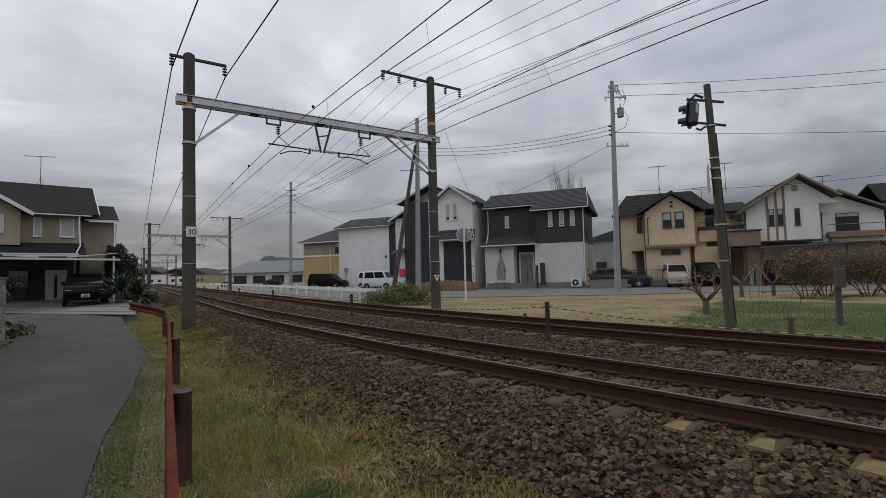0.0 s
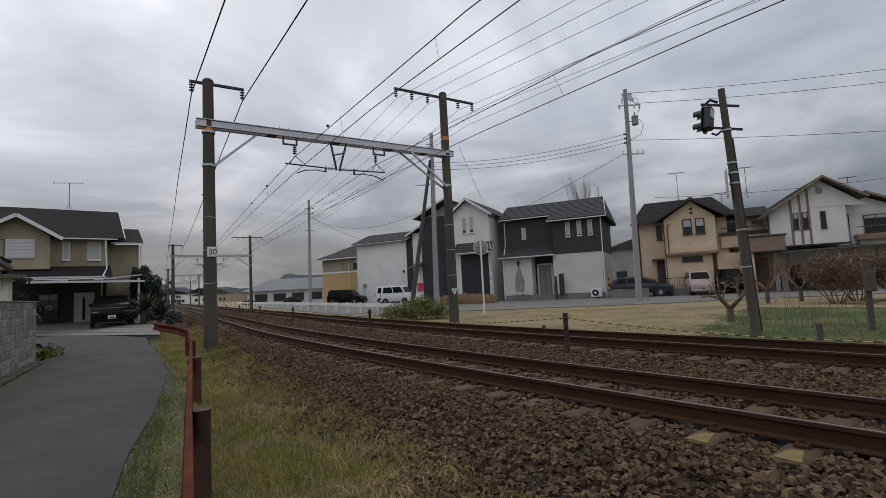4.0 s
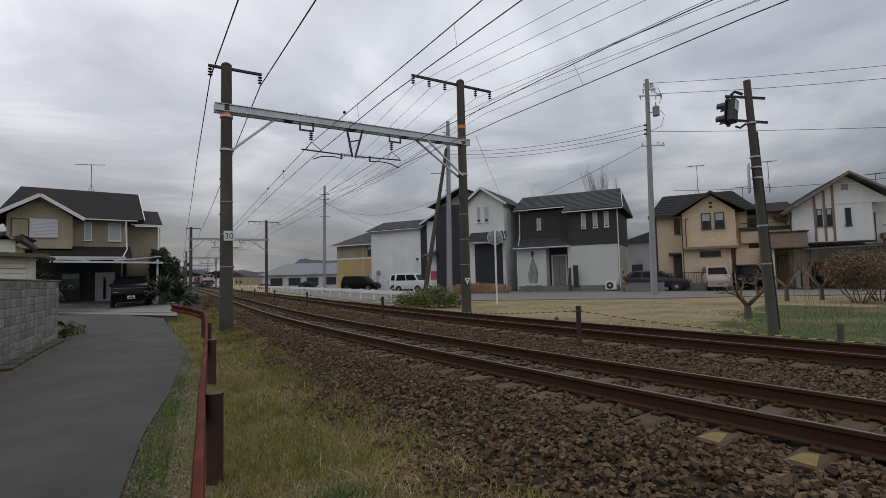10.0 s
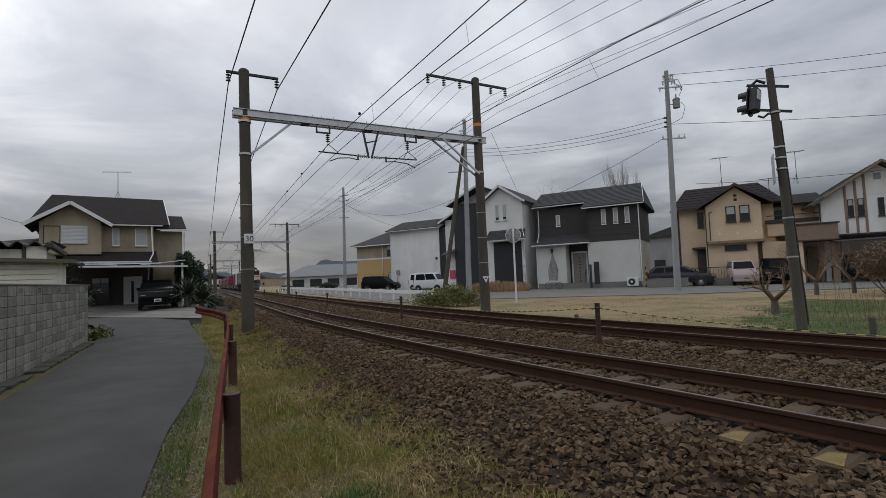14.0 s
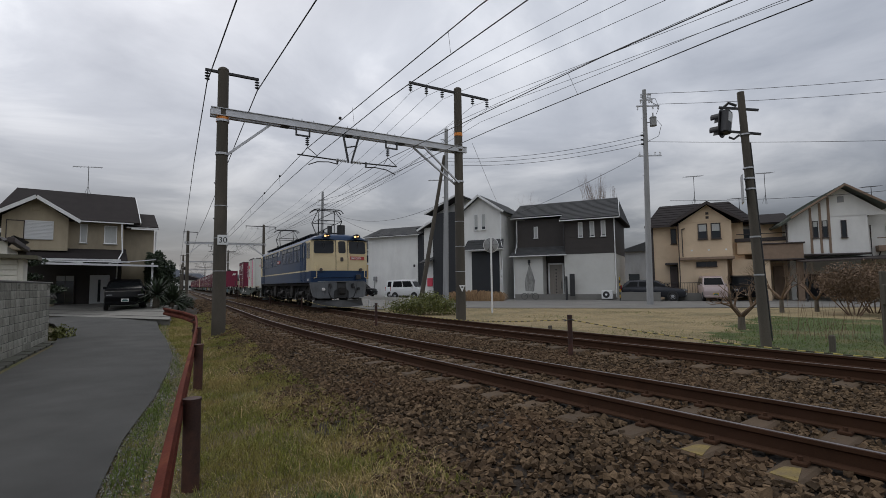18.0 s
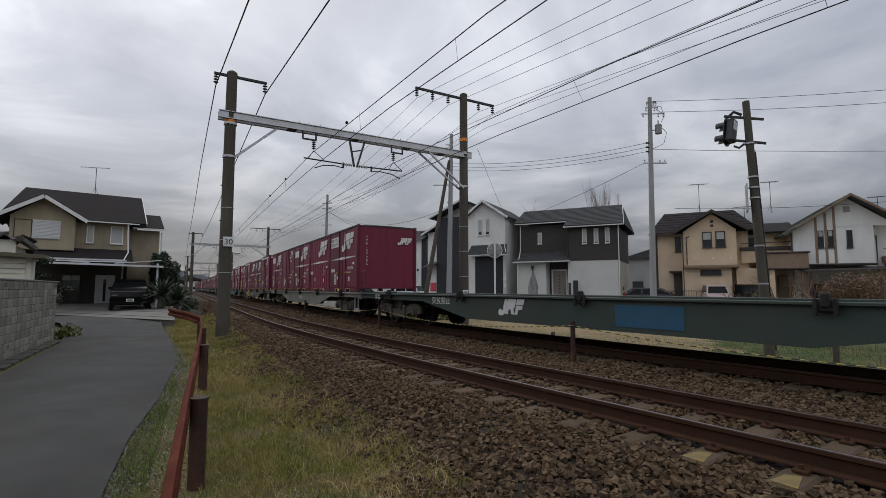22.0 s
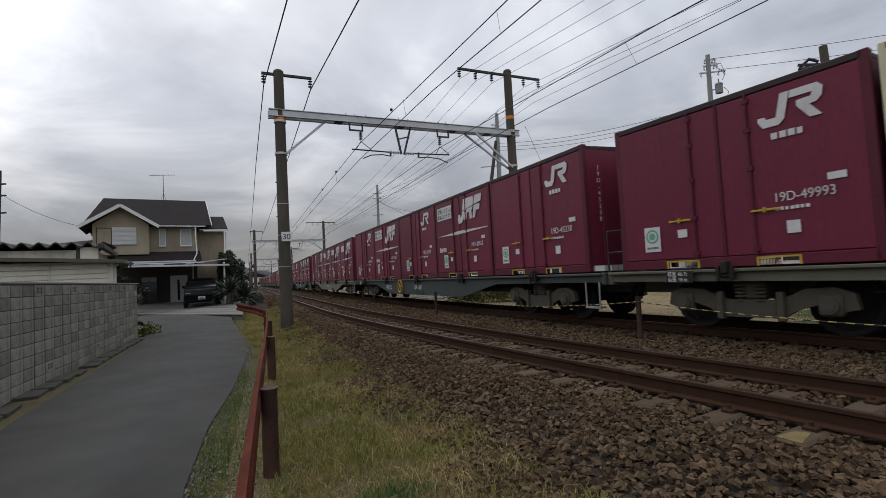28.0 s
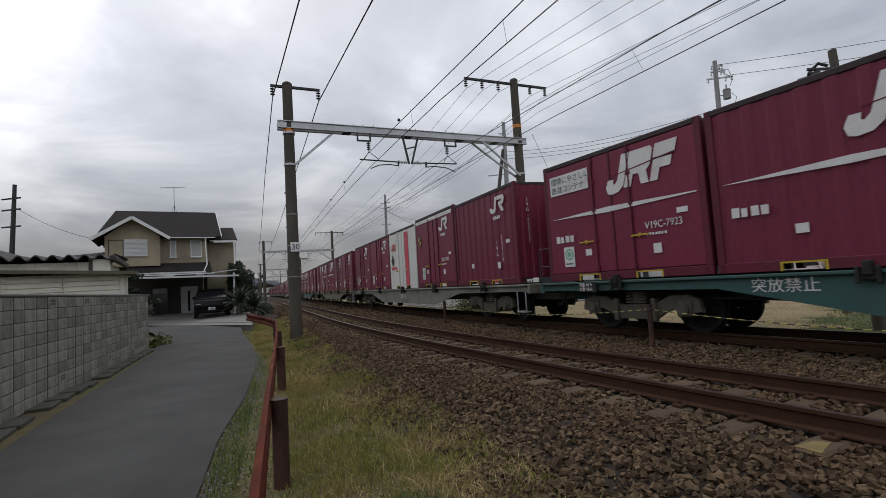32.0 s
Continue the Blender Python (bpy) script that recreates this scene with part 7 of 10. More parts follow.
def twig_tree(b, p, d, length, r, depth, rg, spread=0.6, up=0.15):
    """Branches that fork and thin out."""
    p, d = Vector(p), Vector(d).normalized()
    segs = 2
    for i in range(segs):
        q = p + d * length / segs
        b.cyl(p, q, r, r * 0.82, 6 if depth > 2 else 4, False)
        p, r = q, r * 0.82
        d = (d + Vector((rg.uniform(-1, 1), rg.uniform(-1, 1), rg.uniform(-0.6, 1) + up)) * 0.18).normalized()
    if depth <= 0:
        return
    for k in range(3 if depth > 1 else 2):
        nd = (d + Vector((rg.uniform(-1, 1), rg.uniform(-1, 1), rg.uniform(-0.5, 0.9) + up)) * spread).normalized()
        twig_tree(b, p, nd, length * rg.uniform(0.6, 0.85), r * 0.72, depth - 1, rg, spread, up)


def bare_tree(base, height, seed, label, depth=5, spread=0.6, up=0.15, r=None, lean=(0, 0, 1), mat_=None):
    rg = random.Random(seed)
    t = thing("bare_tree", label, "tree", Matrix.Translation(base), group="bare trees")
    tr = Bm().cyl((0, 0, -0.2), Vector(lean) * height * 0.2, r or height * 0.03, (r or height * 0.03) * 0.75, 10)
    part("trunk", tr, M_BARK, t, "rough grey trunk")
    br = Bm()
    for k in range(4):
        a = k * 1.57 + rg.uniform(-0.4, 0.4)
        twig_tree(br, Vector(lean) * height * 0.2, (math.cos(a) * spread * 1.2, math.sin(a) * spread * 1.2, 1.0), height * 0.24, (r or height * 0.03) * 0.55, depth - 1, rg, spread, up)
    part("crown", br, mat_ or M_TWIG, t, "bare forking branches")
    return t


bare_tree((8.3, 14.8, -0.34), 1.9, 4, "small gnarled bare fruit tree in the plot", 4, 0.9, 0.0, 0.12)
bare_tree((14.2, 22.2, -0.34), 2.9, 5, "small pruned bare tree beside the road", 5, 0.8, 0.05, 0.1)
bare_tree((16.0, 22.6, -0.34), 2.6, 15, "small pruned bare tree beside the road", 5, 0.9, 0.05, 0.1)
bare_tree(hpos(-5.6, 26, -0.3), 14.4, 6, "wide bare tree behind the roofs", 6, 0.62, 0.12, 0.25)
bare_tree(hpos(-8.2, 28, -0.3), 13.2, 7, "wide bare tree behind the roofs", 5, 0.7, 0.1)
bare_tree(hpos(3.9, 24, -0.3), 14.2, 8, "tall narrow bare tree behind the roofs", 6, 0.13, 0.9, 0.18)
bare_tree(hpos(-3.2, 29, -0.3), 9.6, 9, "bare tree behind the roofs", 5, 0.6, 0.2)
for x, y, sd in ((17.4, 21.2, 1), (18.6, 20.4, 2), (20.2, 21.0, 3), (15.6, 20.0, 7)):
    sh = thing("shrub", "brown leafless rounded shrub in the plot", "shrub", Matrix.Translation((x, y, -0.34)), group="brown shrubs")
    rg = random.Random(sd)
    br = Bm()
    for k in range(7):
        a = k * 0.9
        twig_tree(br, (0.12 * math.cos(a), 0.12 * math.sin(a), -0.1), (math.cos(a) * 0.7, math.sin(a) * 0.7, 1.0), 0.75, 0.03, 3, rg, 0.6, 0.2)
    part("stems", br, M_TWIG, sh, "thin brown stems")
    part("crown", leaf_cloud("crown", [(0, 0, 1.35, 1.1, 1.1, 0.75), (0.5, 0.2, 1.1, 0.7, 0.8, 0.6), (-0.5, -0.2, 1.2, 0.8, 0.7, 0.6)], 7000, 0.05, M_TWIG, sd), None, sh, "dense fine brown twigs")
rs = thing("reed_clump", "brown dry weeds by the cabinet", "weeds", Matrix.Translation((9.0, 12.4, -0.34)))
rg = random.Random(9)
br = Bm()
for k in range(45):
    x, y = rg.uniform(-0.9, 0.9), rg.uniform(-0.7, 0.7)
    br.cyl((x, y, -0.05), (x + rg.uniform(-0.2, 0.2), y + rg.uniform(-0.2, 0.2), rg.uniform(0.4, 1.2)), 0.005, 0.002, 4, False)
part("stalk_mass", br, M_TWIG, rs, "thin brown stalks")
bs = thing("roadside_bush", "yellow-green bush at the foot of the pole", "shrub", Matrix.Translation((-1.9, 23.2, -0.34)))
part("leaves", leaf_cloud("leaves", [(0, 0, 0.45, 1.4, 0.8, 0.5), (-1.1, 0.3, 0.3, 0.9, 0.6, 0.4), (1.1, -0.3, 0.4, 0.8, 0.6, 0.45), (0.3, 0.2, 0.8, 0.6, 0.5, 0.35)], 6500, 0.055, M_LEAF2, 3), None, bs, "small yellow-green leaves")
part("stems", Bm().cyl((0, 0, -0.1), (0.1, 0, 0.6), 0.03, n=6).cyl((-0.9, 0.2, -0.1), (-1, 0.2, 0.5), 0.03, n=6).cyl((1, -0.2, -0.1), (1.1, -0.2, 0.6), 0.03, n=6), M_TWIG, bs)
wd = thing("dry_fronds", "drooping dry brown fronds before the shutter", "weeds", Matrix.Translation(hpos(-2.3, -3.6, -0.32)) @ Matrix.Rotation(HROT, 4, "Z"))
n = 1500
r_ = np.random.default_rng(4)
px, py = r_.uniform(-2.6, 2.6, n), r_.uniform(-0.5, 0.5, n)
ang = r_.uniform(0, 2 * np.pi, n); hh = r_.uniform(0.35, 0.95, n) * (1 - 0.08 * np.abs(px))
v = np.zeros((n, 5, 3))
ex, ey = np.cos(ang) * 0.45, np.sin(ang) * 0.25
v[:, 0] = np.stack([px - 0.012, py, 0 * px], 1); v[:, 1] = np.stack([px + 0.012, py, 0 * px], 1)
v[:, 2] = np.stack([px + ex * 0.5 - 0.012, py + ey * 0.5, hh], 1); v[:, 3] = np.stack([px + ex * 0.5 + 0.012, py + ey * 0.5, hh], 1)
v[:, 4] = np.stack([px + ex, py + ey, hh * 0.35], 1)
part("fronds", raw_mesh("fronds", v.reshape(-1, 3), (np.array([(0, 1, 3), (0, 3, 2), (2, 3, 4)])[None] + (np.arange(n) * 5)[:, None, None]).reshape(-1, 3), M_DRYLEAF), None, wd)
# evergreen hedge and yucca beside the left house
hg = thing("hedge_tree", "dark evergreen tree beside the house", "tree", Matrix.Translation((-21.3, 32.6, -0.4)))
part("trunk", Bm().cyl((0, 0, -0.1), (0.1, 0, 2.6), 0.14, 0.08, 8), M_BARK, hg)
part("crown", leaf_cloud("crown", [(0, 0, 2.6, 0.95, 0.95, 1.3), (0.4, 0.2, 1.6, 0.8, 0.8, 1.0), (-0.3, 0.2, 3.4, 0.6, 0.6, 0.6)], 7500, 0.11, M_LEAF, 5), None, hg, "dense dark leaves")
hg2 = thing("hedge_tree", "dark evergreen shrub behind the guard rail", "tree", Matrix.Translation((-17.3, 27.8, -0.4)))
part("trunk", Bm().cyl((0, 0, -0.1), (0, 0, 0.9), 0.08, 0.05, 8), M_BARK, hg2)
part("crown", leaf_cloud("crown", [(0, 0, 0.9, 0.7, 0.7, 0.7), (0.5, 0.3, 0.6, 0.6, 0.5, 0.5)], 3500, 0.08, M_LEAF, 6), None, hg2)
yu = thing("yucca", "dark green yucca with sword leaves beside the lane", "plant", Matrix.Translation((-16.1, 24.6, -0.42)) @ Matrix.Scale(1.45, 4))
part("trunk", Bm().cyl((0, 0, 0), (0.05, 0, 0.75), 0.14, 0.1, 10).cyl((0.3, 0.2, 0), (0.5, 0.25, 0.5), 0.1, 0.08, 8), M_BARK, yu, "shaggy short trunk")
yl = Bm()
rg = random.Random(12)
for cx, cy, cz, cnt in ((0.05, 0, 0.8, 150), (0.5, 0.25, 0.55, 110), (-0.45, 0.1, 0.5, 90)):
    for k in range(cnt):
        a, el = rg.uniform(0, 6.283), rg.uniform(-0.3, 1.45)
        ln = rg.uniform(0.55, 0.95)
        d = Vector((math.cos(a) * math.cos(el), math.sin(a) * math.cos(el), math.sin(el)))
        sd = Vector((-math.sin(a), math.cos(a), 0)) * 0.03
        p = Vector((cx, cy, cz))
        q = p + d * ln * 0.5; e_ = p + d * ln - Vector((0, 0, 0.12))
        yl.add([p - sd * 0.6, p + sd * 0.6, q + sd, e_, q - sd], [(0, 1, 2, 3, 4)])
part("leaves", yl, M_LEAF, yu, "stiff sword-shaped leaves")
cb = thing("clipped_pine", "clipped dark garden pine behind the wall", "tree", on_track(19.2, -6.7, -0.42))
part("trunk", Bm().cyl((0, 0, 0), (-0.2, 0, 2.3), 0.08, 0.05, 8), M_BARK, cb)
part("foliage", leaf_cloud("foliage", [(0.25, 0, 1.55, 0.55, 0.5, 0.16), (-0.35, 0.1, 1.95, 0.5, 0.45, 0.15), (-0.1, 0, 2.45, 0.4, 0.4, 0.14), (0.3, 0, 1.15, 0.3, 0.3, 0.12)], 3800, 0.06, M_LEAF, 8), None, cb, "flat clipped needle foliage")
hd_ = thing("hedge", "dark clipped evergreen hedge behind the block wall", "hedge", Matrix.Translation((-10.15, 6.85, -0.42)))
part("foliage", leaf_cloud("foliage", [(0, 0, 1.9, 0.5, 0.5, 0.85), (-0.2, -0.7, 1.9, 0.5, 0.55, 0.85), (-0.4, -1.5, 1.85, 0.5, 0.55, 0.85), (0.0, 0.1, 1.0, 0.5, 0.5, 0.8)], 9000, 0.045, M_LEAF, 14), None, hd_, "dense small dark leaves")
part("stem", Bm().cyl((0, 0, 0), (0, 0, 1.6), 0.06, 0.03, 8), M_BARK, hd_)
wb = thing("weed_clump", "green weeds at the wall corner", "weeds", on_track(18.4, -5.8, -0.42))
part("leaves", leaf_cloud("leaves", [(0, 0, 0.15, 0.35, 0.35, 0.25)], 700, 0.05, M_LEAF2, 9), None, wb)
# ragged turf towards the signal
tf_ = Bm()
M_TURF = mat("plot_turf", (0.06, 0.082, 0.02), 0.95, vary=0.4, scale=1.6, fine=40, bump=0.7, stain=(0.15, 0.12, 0.055), stain_amt=0.75, stain_scale=0.7, stain_pos=(0.5, 0.62), bump_d=0.03)
for i in range(61):
    o_ = 6.6 + 11.5 * i / 60
    tf_.v += [tuple(trk(-6.0, o_, -0.336)), tuple(trk(5.2 + (o_ - 6.6) * 0.33 + 0.5 * math.sin(o_ * 2.1) + 0.35 * math.sin(o_ * 5.7 + 1) + 0.2 * math.sin(o_ * 13.0), o_, -0.336))]
tf_.f = [(2 * i, 2 * i + 1, 2 * i + 3, 2 * i + 2) for i in range(60)]
solid("turf", tf_, M_TURF, "ragged green turf in the plot beside the track", "grass", kind="structure")
# far-field grass: green towards the signal, dry straw before the houses
n = 80000
s = -2.0 + 26 * rng.random(n) ** 1.3; o = 6.5 + 11 * rng.random(n) ** 1.2
g_ = np.sin(s * 0.9 + 1) + np.sin(o * 1.3 + s * 0.4) + 0.7 * rng.normal(size=n) + np.where(s - (o - 6.5) * 0.3 < 5.5, 2.0, -1.2) + np.where(o < 7.1, 1.2, 0.0)
k = g_ > 0.6
blades(s[k], o[k], np.full(k.sum(), -0.345), 0.02 + 0.06 * rng.random(k.sum()), 0.005, 1.1, mat("field_grass", (0.085, 0.125, 0.025), 0.75, vary=0.35, scale=1.5, bump=0, isl=0.45, stain=(0.2, 0.16, 0.06), stain_amt=0.8, stain_scale=0.7, stain_pos=(0.5, 0.62)), "field_grass", label="patchy green grass in the plot")
M_FSTRAW = mat("pale_dry_grass", (0.36, 0.28, 0.14), 0.85, vary=0.25, scale=2, fine=20, bump=0, isl=0.4)
k = (g_ < 0.2) & (rng.random(n) < 0.45)
blades(s[k], o[k], np.full(k.sum(), -0.345), 0.015 + 0.03 * rng.random(k.sum()), 0.005, 2.2, M_FSTRAW, "field_straw", label="flattened dry grass in the plot")

# ---- distance ----
# no haze in the air: the bluish base colour of the hills carries it
M_HILL = mat("haze_tinted_hill", (0.03, 0.04, 0.06), 0.95, vary=0.25, scale=0.01, fine=0.08, bump=0)
hl = Bm()
n = 150
for i in range(n + 1):
    a = radians(-52 + 100 * i / n)      # from +y, to the left negative
    az = math.degrees(a)
    hgt = 70 + 22 * math.sin(az * 0.35 + 1.0) + 12 * math.sin(az * 0.9) + 5 * math.sin(az * 2.3 + 0.5) + 14 * math.exp(-((az + 15) / 5.0) ** 2) + 2.5 * math.sin(az * 6.1)
    hgt *= 0.62 if az > 0 else 0.8
    for r, z in ((1500, -2), (1750, hgt * 0.55), (1950, hgt), (2300, hgt * 0.5), (2500, -2)):
        hl.v.append((r * math.sin(a), r * math.cos(a), z + (3 * math.sin(az * 3 + r) if z > 5 else 0)))
for i in range(n):
    for j in range(4):
        hl.f.append((i * 5 + j, (i + 1) * 5 + j, (i + 1) * 5 + j + 1, i * 5 + j + 1))
solid("hills", hl, M_HILL, "low wooded hills on the horizon, haze in their blue-grey colour", "hills", kind="structure", smooth=True)
far_mats = [M_GRENDER, M_TAN, M_WRENDER, M_POLE2]
rg = random.Random(21)


def far_block(p, rot, w, d, hh, k):
    f = thing("distant_building", "low distant building with a grey roof", "building", Matrix.Translation(p) @ Matrix.Rotation(rot, 4, "Z"), group="distant buildings")
    part("wall", Bm().box(-w / 2, w / 2, -d / 2, d / 2, 0, hh), far_mats[k % 4], f)
    part("roof", Bm().prism([(-w / 2 - 0.4, hh - 0.1), (0, hh + w * 0.16), (w / 2 + 0.4, hh - 0.1)], -d / 2 - 0.4, d / 2 + 0.4), M_TILE if k % 2 else M_TILE2, f)
    for i in range(max(2, int(w / 3))):
        part("window", Bm().cbox(-w / 2 + 1 + i * 3, -w / 2 + 2.2 + i * 3, -d / 2 - 0.05, -d / 2, 1.2, 2.4, 0.02), M_GLASS, f)


wh = thing("warehouse", "long low grey shed with a wide pitched roof", "building", Matrix.Translation((-38, 122, -0.4)) @ Matrix.Rotation(radians(8), 4, "Z"))
part("wall", Bm().box(-14, 16, 0, 18, 0, 3.2), M_GRENDER, wh)
part("roof", Bm().add([(-15, -1, 3.0), (17, -1, 3.0), (16, 9, 6.2), (-10, 9, 6.2), (17, 19, 3.0), (-15, 19, 3.0)], [(0, 1, 2, 3), (3, 2, 4, 5), (0, 3, 5), (1, 4, 2)]), mat("grey_sheet_roof", (0.14, 0.15, 0.16), 0.7, vary=0.2, scale=0.4, fine=4, bump=0), wh, "grey sheet roof")
for i in range(6):
    part("opening", Bm().box(-12 + i * 4.5, -9 + i * 4.5, -0.06, 0, 0.3, 2.2), M_NAVY, wh)
for i in range(16):
    az = radians(rg.uniform(-31, -12))
    dd = rg.uniform(230, 520)
    far_block(Vector((dd * math.sin(az), dd * math.cos(az), -0.6)), rg.uniform(-0.6, 0.6), rg.uniform(8, 16), rg.uniform(7, 10), rg.uniform(3, 7), i)
for i in range(6):
    far_block(hpos(rg.uniform(9, 40), rg.uniform(20, 34), -0.4), HROT, rg.uniform(7, 10), 7, rg.uniform(3.2, 5.2), i)
for i, (x, y, w) in enumerate(((hpos(14, 30).x, hpos(14, 30).y, 6), (hpos(10.2, 24).x, hpos(10.2, 24).y, 3.2), (hpos(30, 34).x, hpos(30, 34).y, 8), (-25, 74, 2.2), (-30, 90, 2.5), (-36, 84, 2.0))):
    t = thing("evergreen_tree", "dark evergreen tree behind the houses" if i < 3 else "dark bush by the far road", "tree", Matrix.Translation((x, y, -0.4)), group="evergreen trees")
    part("trunk", Bm().cyl((0, 0, 0), (0, 0, w * 0.6), w * 0.05, w * 0.03, 8), M_BARK, t)
    hz = 1.0 if i < 3 else 0.45
    part("crown", leaf_cloud("crown", [(0, 0, w * 0.8 * hz, w * 0.45, w * 0.45, w * 0.4 * hz), (w * 0.3, 0, w * 0.6 * hz, w * 0.35, w * 0.35, w * 0.32 * hz), (-w * 0.3, 0.2, w * 0.65 * hz, w * 0.36, w * 0.36, w * 0.35 * hz)], 4200, 0.05 * w, M_LEAF, 30 + i), None, t, "dense dark leaves")
for s, off in ((92, -1.4), (150, -1.2), (108, 6.8)):
    fs = thing("far_signal", "small lineside signal mast in the distance", "signal", on_track(s, off))
    part("mast", Bm().cyl((0, 0, -0.3), (0, 0, 4.6), 0.06, n=8), M_DARKST, fs)
    part("head", Bm().cyl((0, -0.1, 4.3), (0, 0.05, 4.3), 0.35, n=16), M_BLACK, fs)
for s in range(70, 190, 9):
    pl = thing("line_fence_post", "short white fence post along the line", "post", on_track(s, 7.6, -0.5), group="line fence posts")
    part("stake", Bm().cbox(-0.05, 0.05, -0.05, 0.05, 0, 1.1, 0.01), M_WHITE, pl)
    part("foot", Bm().cbox(-0.09, 0.09, -0.09, 0.09, 0, 0.3, 0.02), M_CONC, pl)


# ---- the locomotive ----
def loco_ring(z, hw, nose, r=0.2, y_cut=None, e=-1):
    """An outline of the body in plan at height z; nose: half its length at the middle, the sides of the face swept back. With y_cut: one cab end only."""
    pts = []
    back = nose - 0.2
    for s in ((e,) if y_cut else (-1, 1)):
        arc = []
        for i in range(7):
            a = radians(90 * i / 6)
            arc.append((hw - r + r * math.cos(a), back - r + r * math.sin(a)))
        arc += [(0.36, nose), (0.0, nose + 0.004), (-0.36, nose)]
        for i in range(7):
            a = radians(90 + 90 * i / 6)
            arc.append((-(hw - r) + r * math.cos(a), back - r + r * math.sin(a)))
        if y_cut:
            arc = [(hw, y_cut)] + arc + [(-hw, y_cut)]
        pts += [(s * x, s * y, z) for x, y in arc]
    return pts


def loft(rings, cap=True):
    b = Bm()
    n = len(rings[0])
    for r in rings:
        b.v += r
    for i in range(len(rings) - 1):
        for j in range(n):
            k = (j + 1) % n
            b.f.append((i * n + j, i * n + k, (i + 1) * n + k, (i + 1) * n + j))
    if cap:
        b.f += [tuple(range(n)), tuple(reversed(range((len(rings) - 1) * n, len(rings) * n)))]
    return b


M_PLOUGH = mat("plough_grey", (0.055, 0.058, 0.06), 0.6, vary=0.25, scale=3, fine=40, bump=0.1, stain=(0.04, 0.035, 0.03), stain_amt=0.5)


